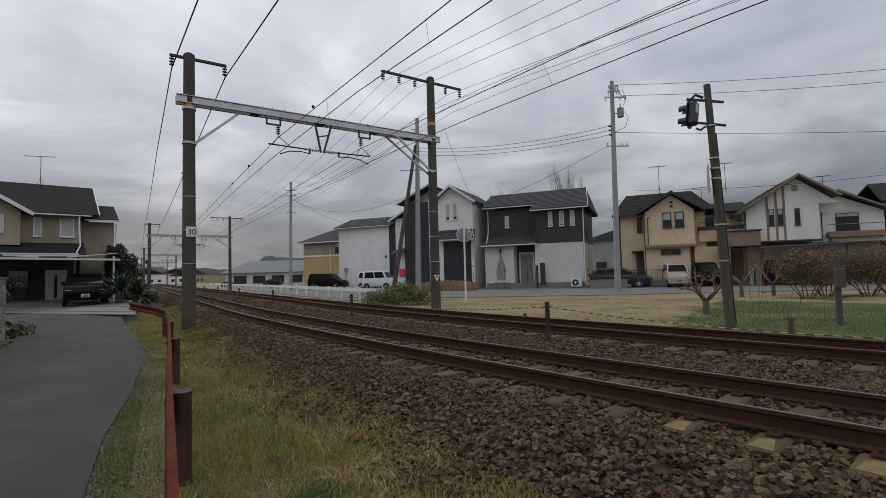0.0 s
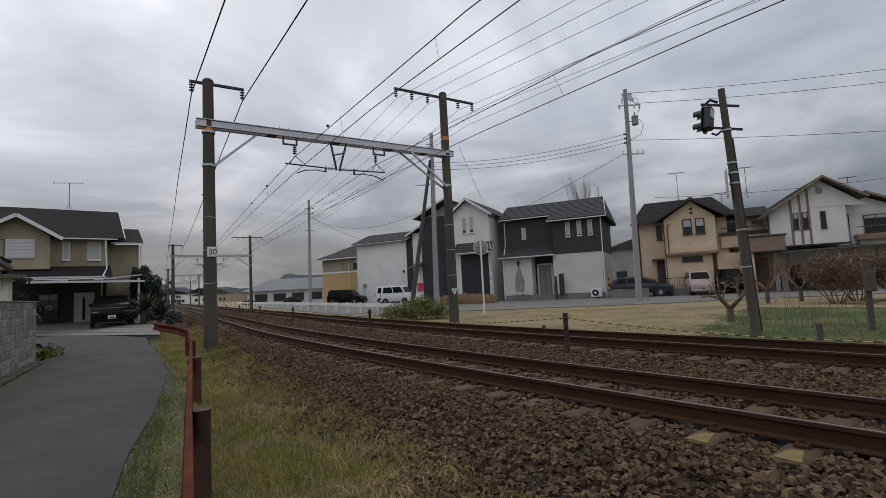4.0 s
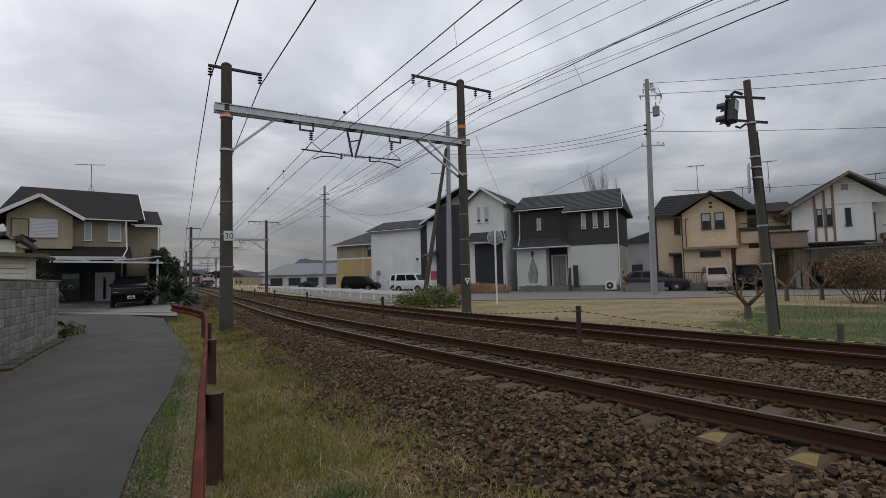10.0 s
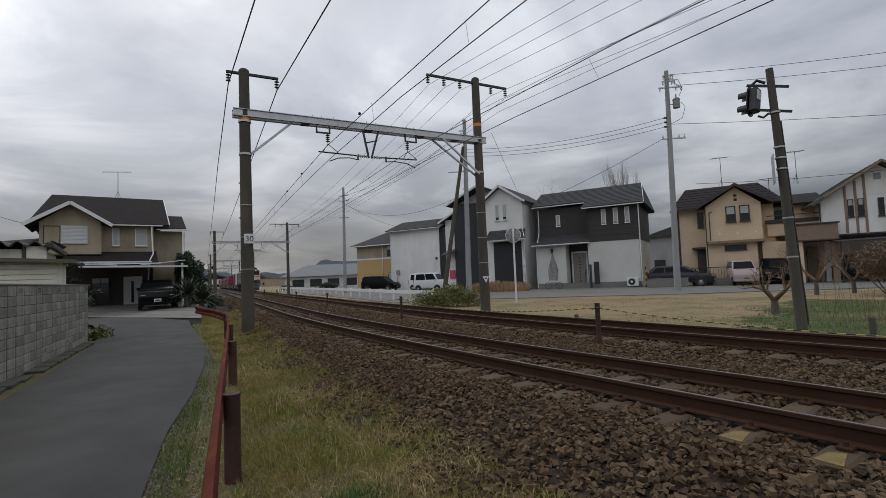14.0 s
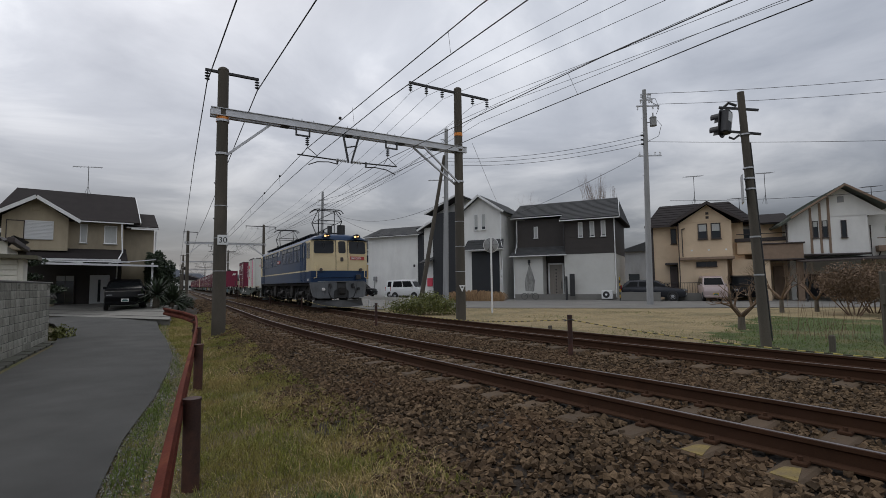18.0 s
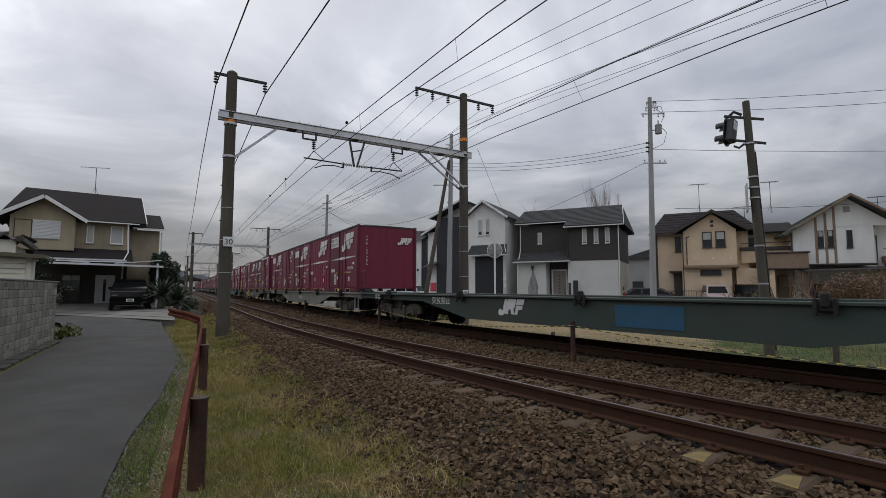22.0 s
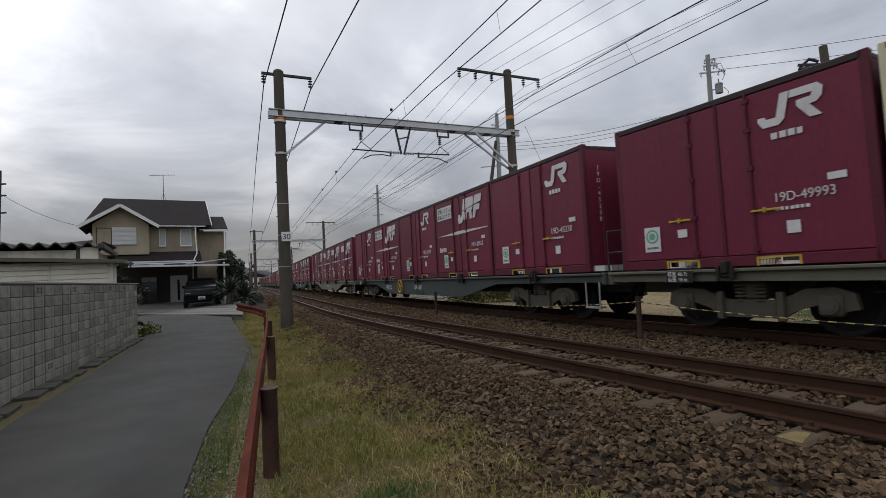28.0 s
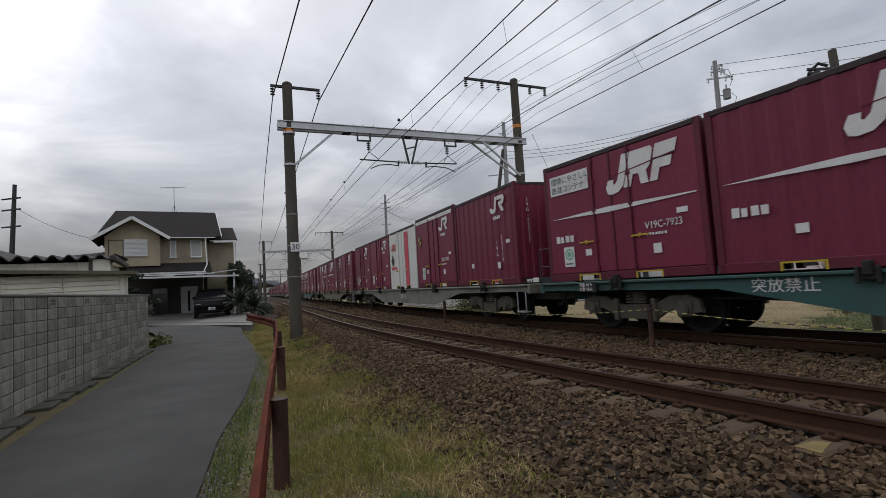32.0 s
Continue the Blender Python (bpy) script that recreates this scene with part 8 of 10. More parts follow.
def build_loco():
    lo = thing("locomotive", "blue electric locomotive with cream cab ends and grey skirts", "locomotive")
    turn = pose(0, 0, 0, 0, 0, 180)

    def both(name, b, material, label="", smooth=False, parent=None):
        d = b.mesh(name, material, smooth)
        return part(name, d, None, parent or lo, label), part(name, d, None, parent or lo, label, at=turn)

    N = 8.08
    lean = 0.12
    part("body", loft([loco_ring(z, 1.4, n) for z, n in ((1.28, N - 0.05), (1.5, N - 0.05), (1.505, N), (1.86, N), (2.35, N), (3.3, N - lean))]), M_BLUE, lo, "dark blue painted body sides", True)
    both("cab_shell", loft([loco_ring(z, 1.406, n + 0.006, y_cut=6.85) for z, n in ((1.83, N), (2.35, N), (3.3, N - lean))]), M_CREAM, "cream painted cab end", True)
    both("stripe", Bm().box(-1.408, -1.39, -7.5, 7.5, 1.81, 1.875), M_CREAM, "thin cream waist stripe")
    both("gutter_stripe", Bm().box(-1.412, -1.38, -7.3, 7.3, 3.26, 3.30), M_CREAM, "thin cream gutter line")
    part("roof", loft([loco_ring(z, hw, n, r=rr_) for z, hw, n, rr_ in ((3.3, 1.4, N - 0.12, 0.2), (3.42, 1.33, N - 0.14, 0.2), (3.52, 1.15, N - 0.22, 0.2), (3.59, 0.85, N - 0.34, 0.2), (3.63, 0.5, N - 0.5, 0.2))]), M_BLUE, lo, "dark blue rounded roof", True)

    def shape(b, w, h, cx, cz, y0, y1, r=0.07):
        """A rounded panel in x, z."""
        pts = []
        for k, (sx, sz) in enumerate(((1, 1), (-1, 1), (-1, -1), (1, -1))):
            for i in range(5):
                a = radians(90 * k + 90 * i / 4)
                pts.append((cx + sx * (w / 2 - r) + r * math.cos(a), cz + sz * (h / 2 - r) + r * math.sin(a)))
        return b.prism(pts, y0, y1)
    # front
    for t_ in (None, turn):
        at = t_ or Matrix()
        tilt = Matrix.Rotation(-math.atan2(lean, 0.95), 4, "X")
        for sx in (-1, 1):
            face = at @ Matrix.Translation((sx * 0.36, -N - 0.008, 2.35)) @ Matrix.Rotation(sx * math.atan2(0.2, 0.84), 4, "Z") @ tilt
            o = part("windscreen_frame", shape(Bm(), 0.93, 0.62, sx * 0.5, 0.62, -0.02, 0.03, 0.1).mesh("windscreen_frame", M_BLACK), None, lo, "black rubber windscreen surround", at=face)
            part("windscreen", shape(Bm(), 0.86, 0.55, sx * 0.5, 0.62, -0.026, -0.015, 0.08).mesh("windscreen", M_LOCOGL), None, o, "dark windscreen glass")
            part("wiper", Bm().tube([(sx * 0.62, -0.07, 0.99), (sx * 0.56, -0.05, 0.84), (sx * 0.5, -0.04, 0.62)], 0.011, 5).mesh("wiper", M_BLACK), None, o)
            part("wiper_blade", Bm().tube([(sx * 0.52, -0.04, 0.8), (sx * 0.48, -0.035, 0.5)], 0.009, 5).mesh("wiper_blade", M_BLACK), None, o)
            part("grab_bar", Bm().tube([(sx * 0.06, -0.02, 0.25), (sx * 0.06, -0.05, 0.25), (sx * 0.94, -0.05, 0.25), (sx * 0.94, -0.02, 0.25)], 0.012, 6).mesh("grab_bar", M_CREAM), None, lo, at=face)
            hr = Bm().tube([(sx * 1.18, -N + 0.2, 2.12), (sx * 1.18, -N + 0.08, 2.12), (sx * 1.18, -N + 0.08, 1.52), (sx * 1.3, -N + 0.16, 1.48)], 0.02, 6)
            part("handrail", hr.mesh("handrail", M_CREAM), None, lo, "cream corner handrail", at=at)
            part("tail_lamp", Bm().cyl((sx * 0.62, -0.05, -0.48), (sx * 0.62, 0.03, -0.48), 0.075, n=14).mesh("tail_lamp", M_DKTRIM, True), None, lo, "round brown tail lamp", at=face)
            pod = Bm()
            prof = [(0.0, 0.16, 0.11), (0.06, 0.19, 0.125), (0.3, 0.17, 0.11), (0.6, 0.1, 0.07), (0.85, 0.02, 0.02)]
            for y, a_, c_ in prof:
                for i in range(16):
                    th = 2 * math.pi * i / 16
                    drop = 0.06 if y < 0.03 and math.sin(th) < 0 else 0.0
                    pod.v.append((sx * 0.74 + a_ * math.cos(th), -N - 0.06 + y + drop, 3.5 + 0.02 * y + c_ * math.sin(th)))
            for k in range(4):
                pod.f += [(k * 16 + i, k * 16 + (i + 1) % 16, k * 16 + 16 + (i + 1) % 16, k * 16 + 16 + i) for i in range(16)]
            pod.f += [tuple(range(64, 80))]
            hl_ = part("headlight", pod.mesh("headlight", M_BLUE, True), None, lo, "blue hooded twin headlight pod", at=at)
            part("reflector", Bm().cyl((sx * 0.74, -N + 0.04, 3.5), (sx * 0.74, -N + 0.06, 3.5), 0.115, n=16).mesh("reflector", M_BLACK), None, hl_)
            lit = t_ is None
            for dx, dz, r_ in ((-0.06, -0.012, 0.052), (0.085, 0.008, 0.028)):
                part("lens", Bm().cyl((sx * 0.74 + dx, -N + 0.0, 3.5 + dz), (sx * 0.74 + dx, -N + 0.04, 3.5 + dz), r_, n=16).mesh("lens", M_LAMP if lit else M_LOCOGL), None, hl_, "lit warm headlight lens" if lit else "dark headlight lens")
            # brow over the windscreen
            br = Bm()
            for i in range(9):
                u = i / 8
                rise = 0.05 * math.sin(math.pi * u)
                for y, z in ((-0.17, 0.955 + rise), (0.1, 1.0 + rise), (0.1, 0.97 + rise), (-0.17, 0.94 + rise)):
                    br.v.append((sx * (-0.02 + 1.12 * u), y + (0.14 * (u - 0.8) if u > 0.8 else 0), z))
            for i in range(8):
                br.f += [(i * 4 + k, i * 4 + (k + 1) % 4, i * 4 + 4 + (k + 1) % 4, i * 4 + 4 + k) for k in range(4)]
            br.f += [(0, 1, 2, 3), (35, 34, 33, 32)]
            part("brow", br.mesh("brow", M_BLUE), None, lo, "blue brow over the windscreen", at=face)
            if sx > 0:
                plate_ = part("cab_plate", Bm().cbox(0.06, 0.86, -0.03, 0.0, 0.0, 0.17, 0.008).mesh("cab_plate", M_PLATE), None, lo, "red plate with raised pale numerals", at=face)
                part("lettering", shared(MESHES, "loco_no_front", lambda: words("EF65 2074", 0.165, M_DECAL, 0.006, squeeze=0.83)), None, plate_, "pale numerals", at=pose(0.085, -0.036, 0.025))
        def leaf(x0, x1, d):
            vs = [(x, y - N - 0.008, 2.35 + z) for x in (x0, x1) for y, z in ((-d, -0.5), (-d, 0.0), (lean * 0.96 - d, 0.95), (lean * 0.96 + 0.03, 0.95), (0.03, 0.0), (0.03, -0.5))]
            return Bm().add(vs, [tuple(range(6)), tuple(range(11, 5, -1))] + [(i, i + 6, (i + 1) % 6 + 6, (i + 1) % 6) for i in range(6)])
        gd = part("gangway_door", leaf(-0.27, 0.29, 0.01).mesh("gangway_door", M_CREAM), None, lo, "cream gangway door", at=at)
        for x in (-0.285, 0.305):
            part("door_seam", leaf(x - 0.01, x + 0.01, 0.016).mesh("door_seam", M_DKTRIM), None, gd, "dark door seam")
        part("buffer_plate", Bm().cbox(-0.8, 0.8, -N + 0.12, -N + 0.2, 0.5, 1.28, 0.02).mesh("buffer_plate", M_PLOUGH), None, lo, "dark grey plate behind the coupler", at=at)
        part("door_window_frame", shape(Bm(), 0.36, 0.6, 0.02, 0.62, -0.022, 0.0, 0.09).mesh("door_window_frame", M_BLACK), None, gd, at=Matrix.Translation((0, -N - 0.008, 2.35)) @ tilt)
        part("door_window", shape(Bm(), 0.31, 0.55, 0.02, 0.62, -0.026, -0.018, 0.075).mesh("door_window", M_LOCOGL), None, gd, at=Matrix.Translation((0, -N - 0.008, 2.35)) @ tilt)
        part("door_latch", shape(Bm(), 0.15, 0.2, 0.0, 0.02, -0.02, 0.0, 0.03).mesh("door_latch", M_DKTRIM), None, gd, at=Matrix.Translation((0, -N - 0.008, 2.35)) @ tilt)
        # lower front: ledge, skirt, plough, coupler, hoses
        part("front_step", Bm().tube([(-1.15, -N - 0.02, 1.31), (-1.12, -N - 0.1, 1.31), (1.12, -N - 0.1, 1.31), (1.15, -N - 0.02, 1.31)], 0.022, 6).mesh("front_step", M_SKIRT), None, lo, "grey step bar", at=at)
        for sx in (-1, 1):
            sk = Bm()
            sk.add([(sx * 1.39, -7.38, 1.28), (sx * 1.39, -7.72, 1.28), (sx * 1.2, -7.9, 1.28), (sx * 0.36, -N + 0.06, 1.28), (sx * 1.3, -7.74, 0.6), (sx * 1.12, -7.9, 0.52), (sx * 0.36, -N + 0.04, 0.52), (sx * 1.36, -7.6, 0.85),
                    (sx * 0.22, -N + 0.06, 1.28), (sx * 0.22, -N + 0.05, 0.95), (sx * 0.36, -N + 0.05, 0.85)],
                   [(0, 1, 4, 7), (1, 2, 5, 4), (2, 3, 10, 6, 5), (3, 8, 9, 10)])
            part("skirt", sk.mesh("skirt", M_SKIRT), None, lo, "grey steel front skirt", at=at)
        pl = Bm().add([(-1.2, -7.5, 0.42), (0, -N - 0.1, 0.42), (1.2, -7.5, 0.42), (-1.3, -7.45, 0.1), (0, -N - 0.3, 0.08), (1.3, -7.45, 0.1), (0, -7.4, 0.42), (0, -7.4, 0.1)],
                      [(0, 1, 4, 3), (1, 2, 5, 4), (0, 6, 1), (1, 6, 2), (3, 4, 7), (4, 5, 7), (0, 3, 7, 6), (2, 6, 7, 5)])
        part("snow_plough", pl.mesh("snow_plough", M_PLOUGH), None, lo, "dark grey snow plough", at=at)
        part("coupler", Bm().cbox(-0.12, 0.12, -8.28, -7.4, 0.78, 0.98, 0.03).mesh("coupler", M_UNDER), None, lo, at=at)
        part("coupler_head", Bm().cbox(-0.2, 0.15, -8.4, -8.16, 0.68, 1.06, 0.06).mesh("coupler_head", M_UNDER), None, lo, at=at)
        for sx in (-1, 1):
            hs = Bm().tube([(sx * 0.62, -7.95, 1.1), (sx * 0.62, -8.12, 1.05), (sx * 0.66, -8.2, 0.8), (sx * 0.56, -8.18, 0.56), (sx * 0.36, -8.14, 0.48), (sx * 0.2, -8.14, 0.56)], 0.03, 6)
            part("brake_hose", hs.mesh("brake_hose", M_BLACK), None, lo, "black rubber brake hose", at=at)
            part("hose_valve", Bm().cbox(sx * 0.56 - 0.06, sx * 0.56 + 0.06, -8.16, -7.95, 0.98, 1.22, 0.03).mesh("hose_valve", M_DARKST), None, lo, at=at)
            part("hose_cock", Bm().cyl((sx * 0.86, -8.08, 0.95), (sx * 0.86, -7.9, 0.95), 0.07, n=10).mesh("hose_cock", M_DECAL if sx < 0 else M_DARKST), None, lo, at=at)
        part("jumper_box", Bm().cbox(0.72, 0.95, -8.12, -7.9, 1.4, 1.64, 0.03).mesh("jumper_box", M_DARKST), None, lo, at=at)
    # sides
    for t_ in (None, turn):
        at = t_ or Matrix()
        for ey in (-1, 1):
            for y0, y1, z0 in ((6.9, 7.2, 2.45), (7.29, 7.63, 2.42)):
                a, b_ = (-y1, -y0) if ey < 0 else (y0, y1)
                o = part("cab_window_frame", Bm().cbox(-1.425, -1.38, a - 0.03, b_ + 0.03, z0 - 0.03, 3.24, 0.02).mesh("cab_window_frame", M_CREAM), None, lo, at=at)
                part("cab_window", Bm().cbox(-1.43, -1.4, a, b_, z0, 3.21, 0.012).mesh("cab_window", M_LOCOGL), None, o, "dark cab side window")
            a, b_ = (-6.55, -5.98) if ey < 0 else (5.98, 6.55)
            o = part("cab_door", Bm().cbox(-1.405, -1.36, a, b_, 1.34, 3.26, 0.01).mesh("cab_door", M_BLUE), None, lo, "blue cab door", at=at)
            part("door_window", Bm().cbox(-1.412, -1.4, a + 0.12, b_ - 0.12, 2.5, 3.12, 0.02).mesh("door_window", M_LOCOGL), None, o)
            fr = Bm()
            for y in (a - 0.03, b_ + 0.03):
                fr.cbox(-1.42, -1.39, y - 0.02, y + 0.02, 1.3, 3.28, 0.008)
            fr.cbox(-1.42, -1.39, a, b_, 3.26, 3.3, 0.008)
            part("door_frame", fr.mesh("door_frame", M_BLUE), None, o)
            hd = Bm()
            for y in (a - 0.07, b_ + 0.07):
                hd.tube([(-1.41, y, 2.5), (-1.46, y, 2.5), (-1.46, y, 1.4), (-1.41, y, 1.4)], 0.015, 6)
            part("door_handrail", hd.mesh("door_handrail", M_BLUE), None, o)
        for y0, y1 in ((-5.52, -3.97), (-3.8, -2.26), (-2.09, -0.5), (1.01, 2.58), (2.72, 4.27), (4.4, 5.9)):
            fr = Bm().cbox(-1.412, -1.38, y0 - 0.03, y1 + 0.03, 2.36, 2.96, 0.01)
            o = part("louvre", fr.mesh("louvre", M_BLUE), None, lo, "blue louvred air intake", at=at)
            sl = Bm()
            for c_ in range(4):
                ya = y0 + (y1 - y0) * c_ / 4 + 0.03
                yb = y0 + (y1 - y0) * (c_ + 1) / 4 - 0.03
                for r_ in range(10):
                    z = 2.4 + r_ * 0.054
                    sl.add([(-1.412, ya, z), (-1.412, yb, z), (-1.43, yb, z + 0.01), (-1.43, ya, z + 0.01), (-1.412, yb, z + 0.036), (-1.412, ya, z + 0.036)], [(0, 1, 2, 3), (3, 2, 4, 5), (0, 3, 5), (1, 4, 2)])
            part("louvre_grille", sl.mesh("louvre_grille", M_BLUE), None, o)
            gaps = Bm()
            for c_ in range(4):
                ya = y0 + (y1 - y0) * c_ / 4 + 0.03
                yb = y0 + (y1 - y0) * (c_ + 1) / 4 - 0.03
                gaps.box(-1.4145, -1.412, ya, yb, 2.39, 2.94)
            part("louvre_back", gaps.mesh("louvre_back", M_BLACK), None, o)
            wf = Bm().cbox(-1.412, -1.38, y0, y1, 2.985, 3.235, 0.03)
            wo = part("roof_window", wf.mesh("roof_window", M_BLUE), None, lo, "narrow upper side window", at=at)
            ym = (y0 + y1) / 2
            for a, b_ in ((y0 + 0.04, ym - 0.03), (ym + 0.03, y1 - 0.04)):
                part("pane", Bm().cbox(-1.418, -1.405, a, b_, 3.015, 3.205, 0.02).mesh("pane", M_SIDEGL), None, wo)
        sd = lambda u, z: at @ Matrix.Translation((-1.408, -u, z)) @ Matrix.Rotation(radians(-90), 4, "Z")
        part("emblem", shared(MESHES, "loco_emblem", lambda: flat_mesh("emblem", [[(x * 0.75, z * 0.75) for x, z in p] for p in SMALL_EMBLEM], M_DECAL, 0.006)), None, lo, "white two-part emblem", at=sd(-0.6, 2.95))
        sp = part("cab_plate", shared(MESHES, "side_plate", lambda: Bm().cbox(-0.03, 0.92, -0.02, 0, -0.03, 0.17, 0.006).mesh("cab_plate", M_PLATE)), None, lo, "red plate with raised pale numerals", at=sd(-0.85, 2.5))
        part("lettering", shared(MESHES, "loco_no_side", lambda: words("EF65 2074", 0.17, M_DECAL, 0.006, squeeze=0.9)), None, sp, "pale numerals", at=pose(0, -0.024, 0.01))
        part("tag", shared(MESHES, "side_tag", lambda: bars_mesh("tag", 0.3, 0.12, 3, M_DECAL, 4)), None, lo, "small white lettering", at=sd(7.1, 1.35))
        # running gear
        fr = Bm().cbox(-1.25, -1.05, -7.4, 7.4, 1.12, 1.28, 0.02)
        part("sole_bar", fr.mesh("sole_bar", M_UNDER), None, lo, at=at)
        for yb in (-5.2, 0.0, 5.2):
            bf = Bm()
            out = [(-2.2, 0.5), (-2.15, 0.85), (-1.6, 0.95), (-0.8, 0.85), (0.8, 0.85), (1.6, 0.95), (2.15, 0.85), (2.2, 0.5), (1.75, 0.42), (0.9, 0.6), (0.5, 0.5), (-0.5, 0.5), (-0.9, 0.6), (-1.75, 0.42)]
            n = len(out)
            bf.add([(-1.12, y + yb, z) for y, z in out] + [(-1.0, y + yb, z) for y, z in out], [tuple(range(n)), tuple(range(2 * n - 1, n - 1, -1))] + [(i, (i + 1) % n, (i + 1) % n + n, i + n) for i in range(n)])
            bo = part("bogie_frame", bf.mesh("bogie_frame", M_UNDER), None, lo, at=at)
            for y in (-1.4, 1.4):
                ab = Bm().cbox(-1.22, -1.05, yb + y - 0.2, yb + y + 0.2, 0.38, 0.75, 0.04)
                ab.cyl((-1.22, yb + y, 0.56), (-1.27, yb + y, 0.56), 0.14, n=14)
                part("axle_box", ab.mesh("axle_box", M_UNDER, True), None, bo)
                for q in (-0.33, 0.33):
                    sp = Bm()
                    for k in range(5):
                        z = 0.6 + 0.08 * k
                        sp.lathe([(0.04, z), (0.085, z + 0.02), (0.085, z + 0.045), (0.04, z + 0.065)], 10, Matrix.Translation((-1.13, yb + y + q, 0)))
                    part("coil_spring", sp.mesh("coil_spring", M_UNDER), None, bo)
            cyl = Bm().cyl((-1.2, yb - 0.35, 0.72), (-1.2, yb + 0.35, 0.72), 0.13, n=12)
            cyl.tube([(-1.15, yb - 2.4, 0.45), (-1.15, yb - 0.4, 0.42), (-1.15, yb + 0.4, 0.42), (-1.15, yb + 2.4, 0.45)], 0.022, 6)
            cyl.tube([(-1.1, yb - 0.7, 1.15), (-1.2, yb - 0.62, 0.9), (-1.22, yb - 0.9, 0.66)], 0.025, 6)
            part("brake_cylinder", cyl.mesh("brake_cylinder", M_UNDER, True), None, bo)
        for y0, y1, z0 in ((-2.9, -2.3, 0.55), (2.25, 2.95, 0.5), (-7.0, -6.7, 0.7)):
            part("equipment_box", Bm().cbox(-1.25, -0.8, y0, y1, z0, 1.13, 0.03).mesh("equipment_box", M_UNDER), None, lo, at=at)
    for yb in (-5.2, 0.0, 5.2):
        for y in (-1.4, 1.4):
            ws = part("wheelset", wheelset_mesh(0.56, key="loco_wheel"), None, lo, "dark driving wheelset", at=pose(0, yb + y, 0.56))
            WHEELS.append((ws, 8.25 + yb + y, (0, yb + y, 0.56), 0.56))
    part("underframe", Bm().cbox(-1.0, 1.0, -7.3, 7.3, 0.75, 1.3, 0.03), M_UNDER, lo)
    # roof: walkways, boxes, lines, horns, vents
    both("roof_walk", Bm().cbox(-1.16, -0.82, -6.6, 6.6, 3.66, 3.7, 0.008), M_BLACK, "dark roof walkway board")
    for i in range(23):
        y = -6.5 + i * 0.59
        both("walk_support", Bm().box(-1.12, -1.07, y, y + 0.05, 3.42, 3.67), M_BLACK)
    for y0, y1, h in ((-3.9, -2.2, 3.85), (-1.9, -0.2, 3.82), (0.3, 1.9, 3.85), (2.3, 3.8, 3.8)):
        part("roof_box", Bm().cbox(-0.7, 0.7, y0, y1, 3.55, h, 0.06), M_DARKST, lo, "dark roof equipment cover")
    for y in (-6.95, 6.95):
        vt = Bm().cyl((0.3, y, 3.6), (0.3, y, 4.16), 0.2, n=16).cyl((-0.25, y + 0.1, 3.6), (-0.25, y + 0.1, 4.12), 0.12, n=12)
        part("roof_vent", vt.mesh("roof_vent", M_DARKST, True), None, lo, "dark roof ventilator")
        hn = Bm().cyl((-0.6, y, 3.62), (-0.6, y, 3.78), 0.05, n=8)
        for k in range(4):
            hn.lathe([(0.04, k * 0.05), (0.08, k * 0.05 + 0.02), (0.04, k * 0.05 + 0.045)], 10, Matrix.Translation((-0.6, y, 3.72)))
        part("roof_insulator", hn.mesh("roof_insulator", M_INSUL), None, lo)
    part("roof_cable", Bm().tube([(0.5, -6.6, 3.72), (0.5, -2, 3.95), (0.5, 2, 3.95), (0.5, 6.6, 3.72)], 0.02, 6), M_BLACK, lo)

    def panto(y):
        p = Bm()
        base = Bm()
        base.rod((-0.6, y - 0.75, 3.85), (-0.6, y + 0.75, 3.85), 0.06, 0.06).rod((0.6, y - 0.75, 3.85), (0.6, y + 0.75, 3.85), 0.06, 0.06)
        base.rod((-0.6, y - 0.6, 3.85), (0.6, y - 0.6, 3.85), 0.06, 0.06).rod((-0.6, y + 0.6, 3.85), (0.6, y + 0.6, 3.85), 0.06, 0.06)
        o = part("pantograph", base, M_BLACK, lo, "black diamond-frame pantograph, raised")
        ins = Bm()
        for sx, sy in product((-0.6, 0.6), (-0.6, 0.6)):
            for k in range(4):
                ins.lathe([(0.04, k * 0.05), (0.085, k * 0.05 + 0.02), (0.04, k * 0.05 + 0.045)], 10, Matrix.Translation((sx, y + sy, 3.62)))
        part("insulator", ins, M_INSUL, o)
        for sx in (-1, 1):
            for sy in (-1, 1):
                part("lower_arm", Bm().tube([(sx * 0.5, y + sy * 0.28, 3.9), (sx * 0.62, y + sy * 0.7, 4.5)], 0.025, 6), M_BLACK, o)
                part("upper_arm", Bm().tube([(sx * 0.62, y + sy * 0.7, 4.5), (sx * 0.45, y + sy * 0.1, 5.1)], 0.02, 6), M_BLACK, o)
        for sy in (-1, 1):
            part("cross_tube", Bm().tube([(-0.62, y + sy * 0.7, 4.5), (0.62, y + sy * 0.7, 4.5)], 0.02, 6), M_BLACK, o)
            part("diagonal", Bm().tube([(-0.5, y + sy * 0.28, 3.9), (0.62, y + sy * 0.7, 4.5)], 0.014, 6), M_BLACK, o)
            part("diagonal", Bm().tube([(-0.62, y + sy * 0.7, 4.5), (0.45, y + sy * 0.1, 5.1)], 0.014, 6), M_BLACK, o)
        head = Bm()
        for sy in (-0.22, 0.22):
            head.tube([(-0.85, y + sy, 4.98), (-0.72, y + sy, 5.12), (-0.52, y + sy, 5.16), (0.55, y + sy, 5.16), (0.72, y + sy, 5.12), (0.85, y + sy, 4.98)], 0.028, 6)
        head.rod((-0.45, y - 0.22, 5.12), (-0.45, y + 0.22, 5.12), 0.04, 0.04).rod((0.45, y - 0.22, 5.12), (0.45, y + 0.22, 5.12), 0.04, 0.04)
        part("contact_strip", head, M_BLACK, o)
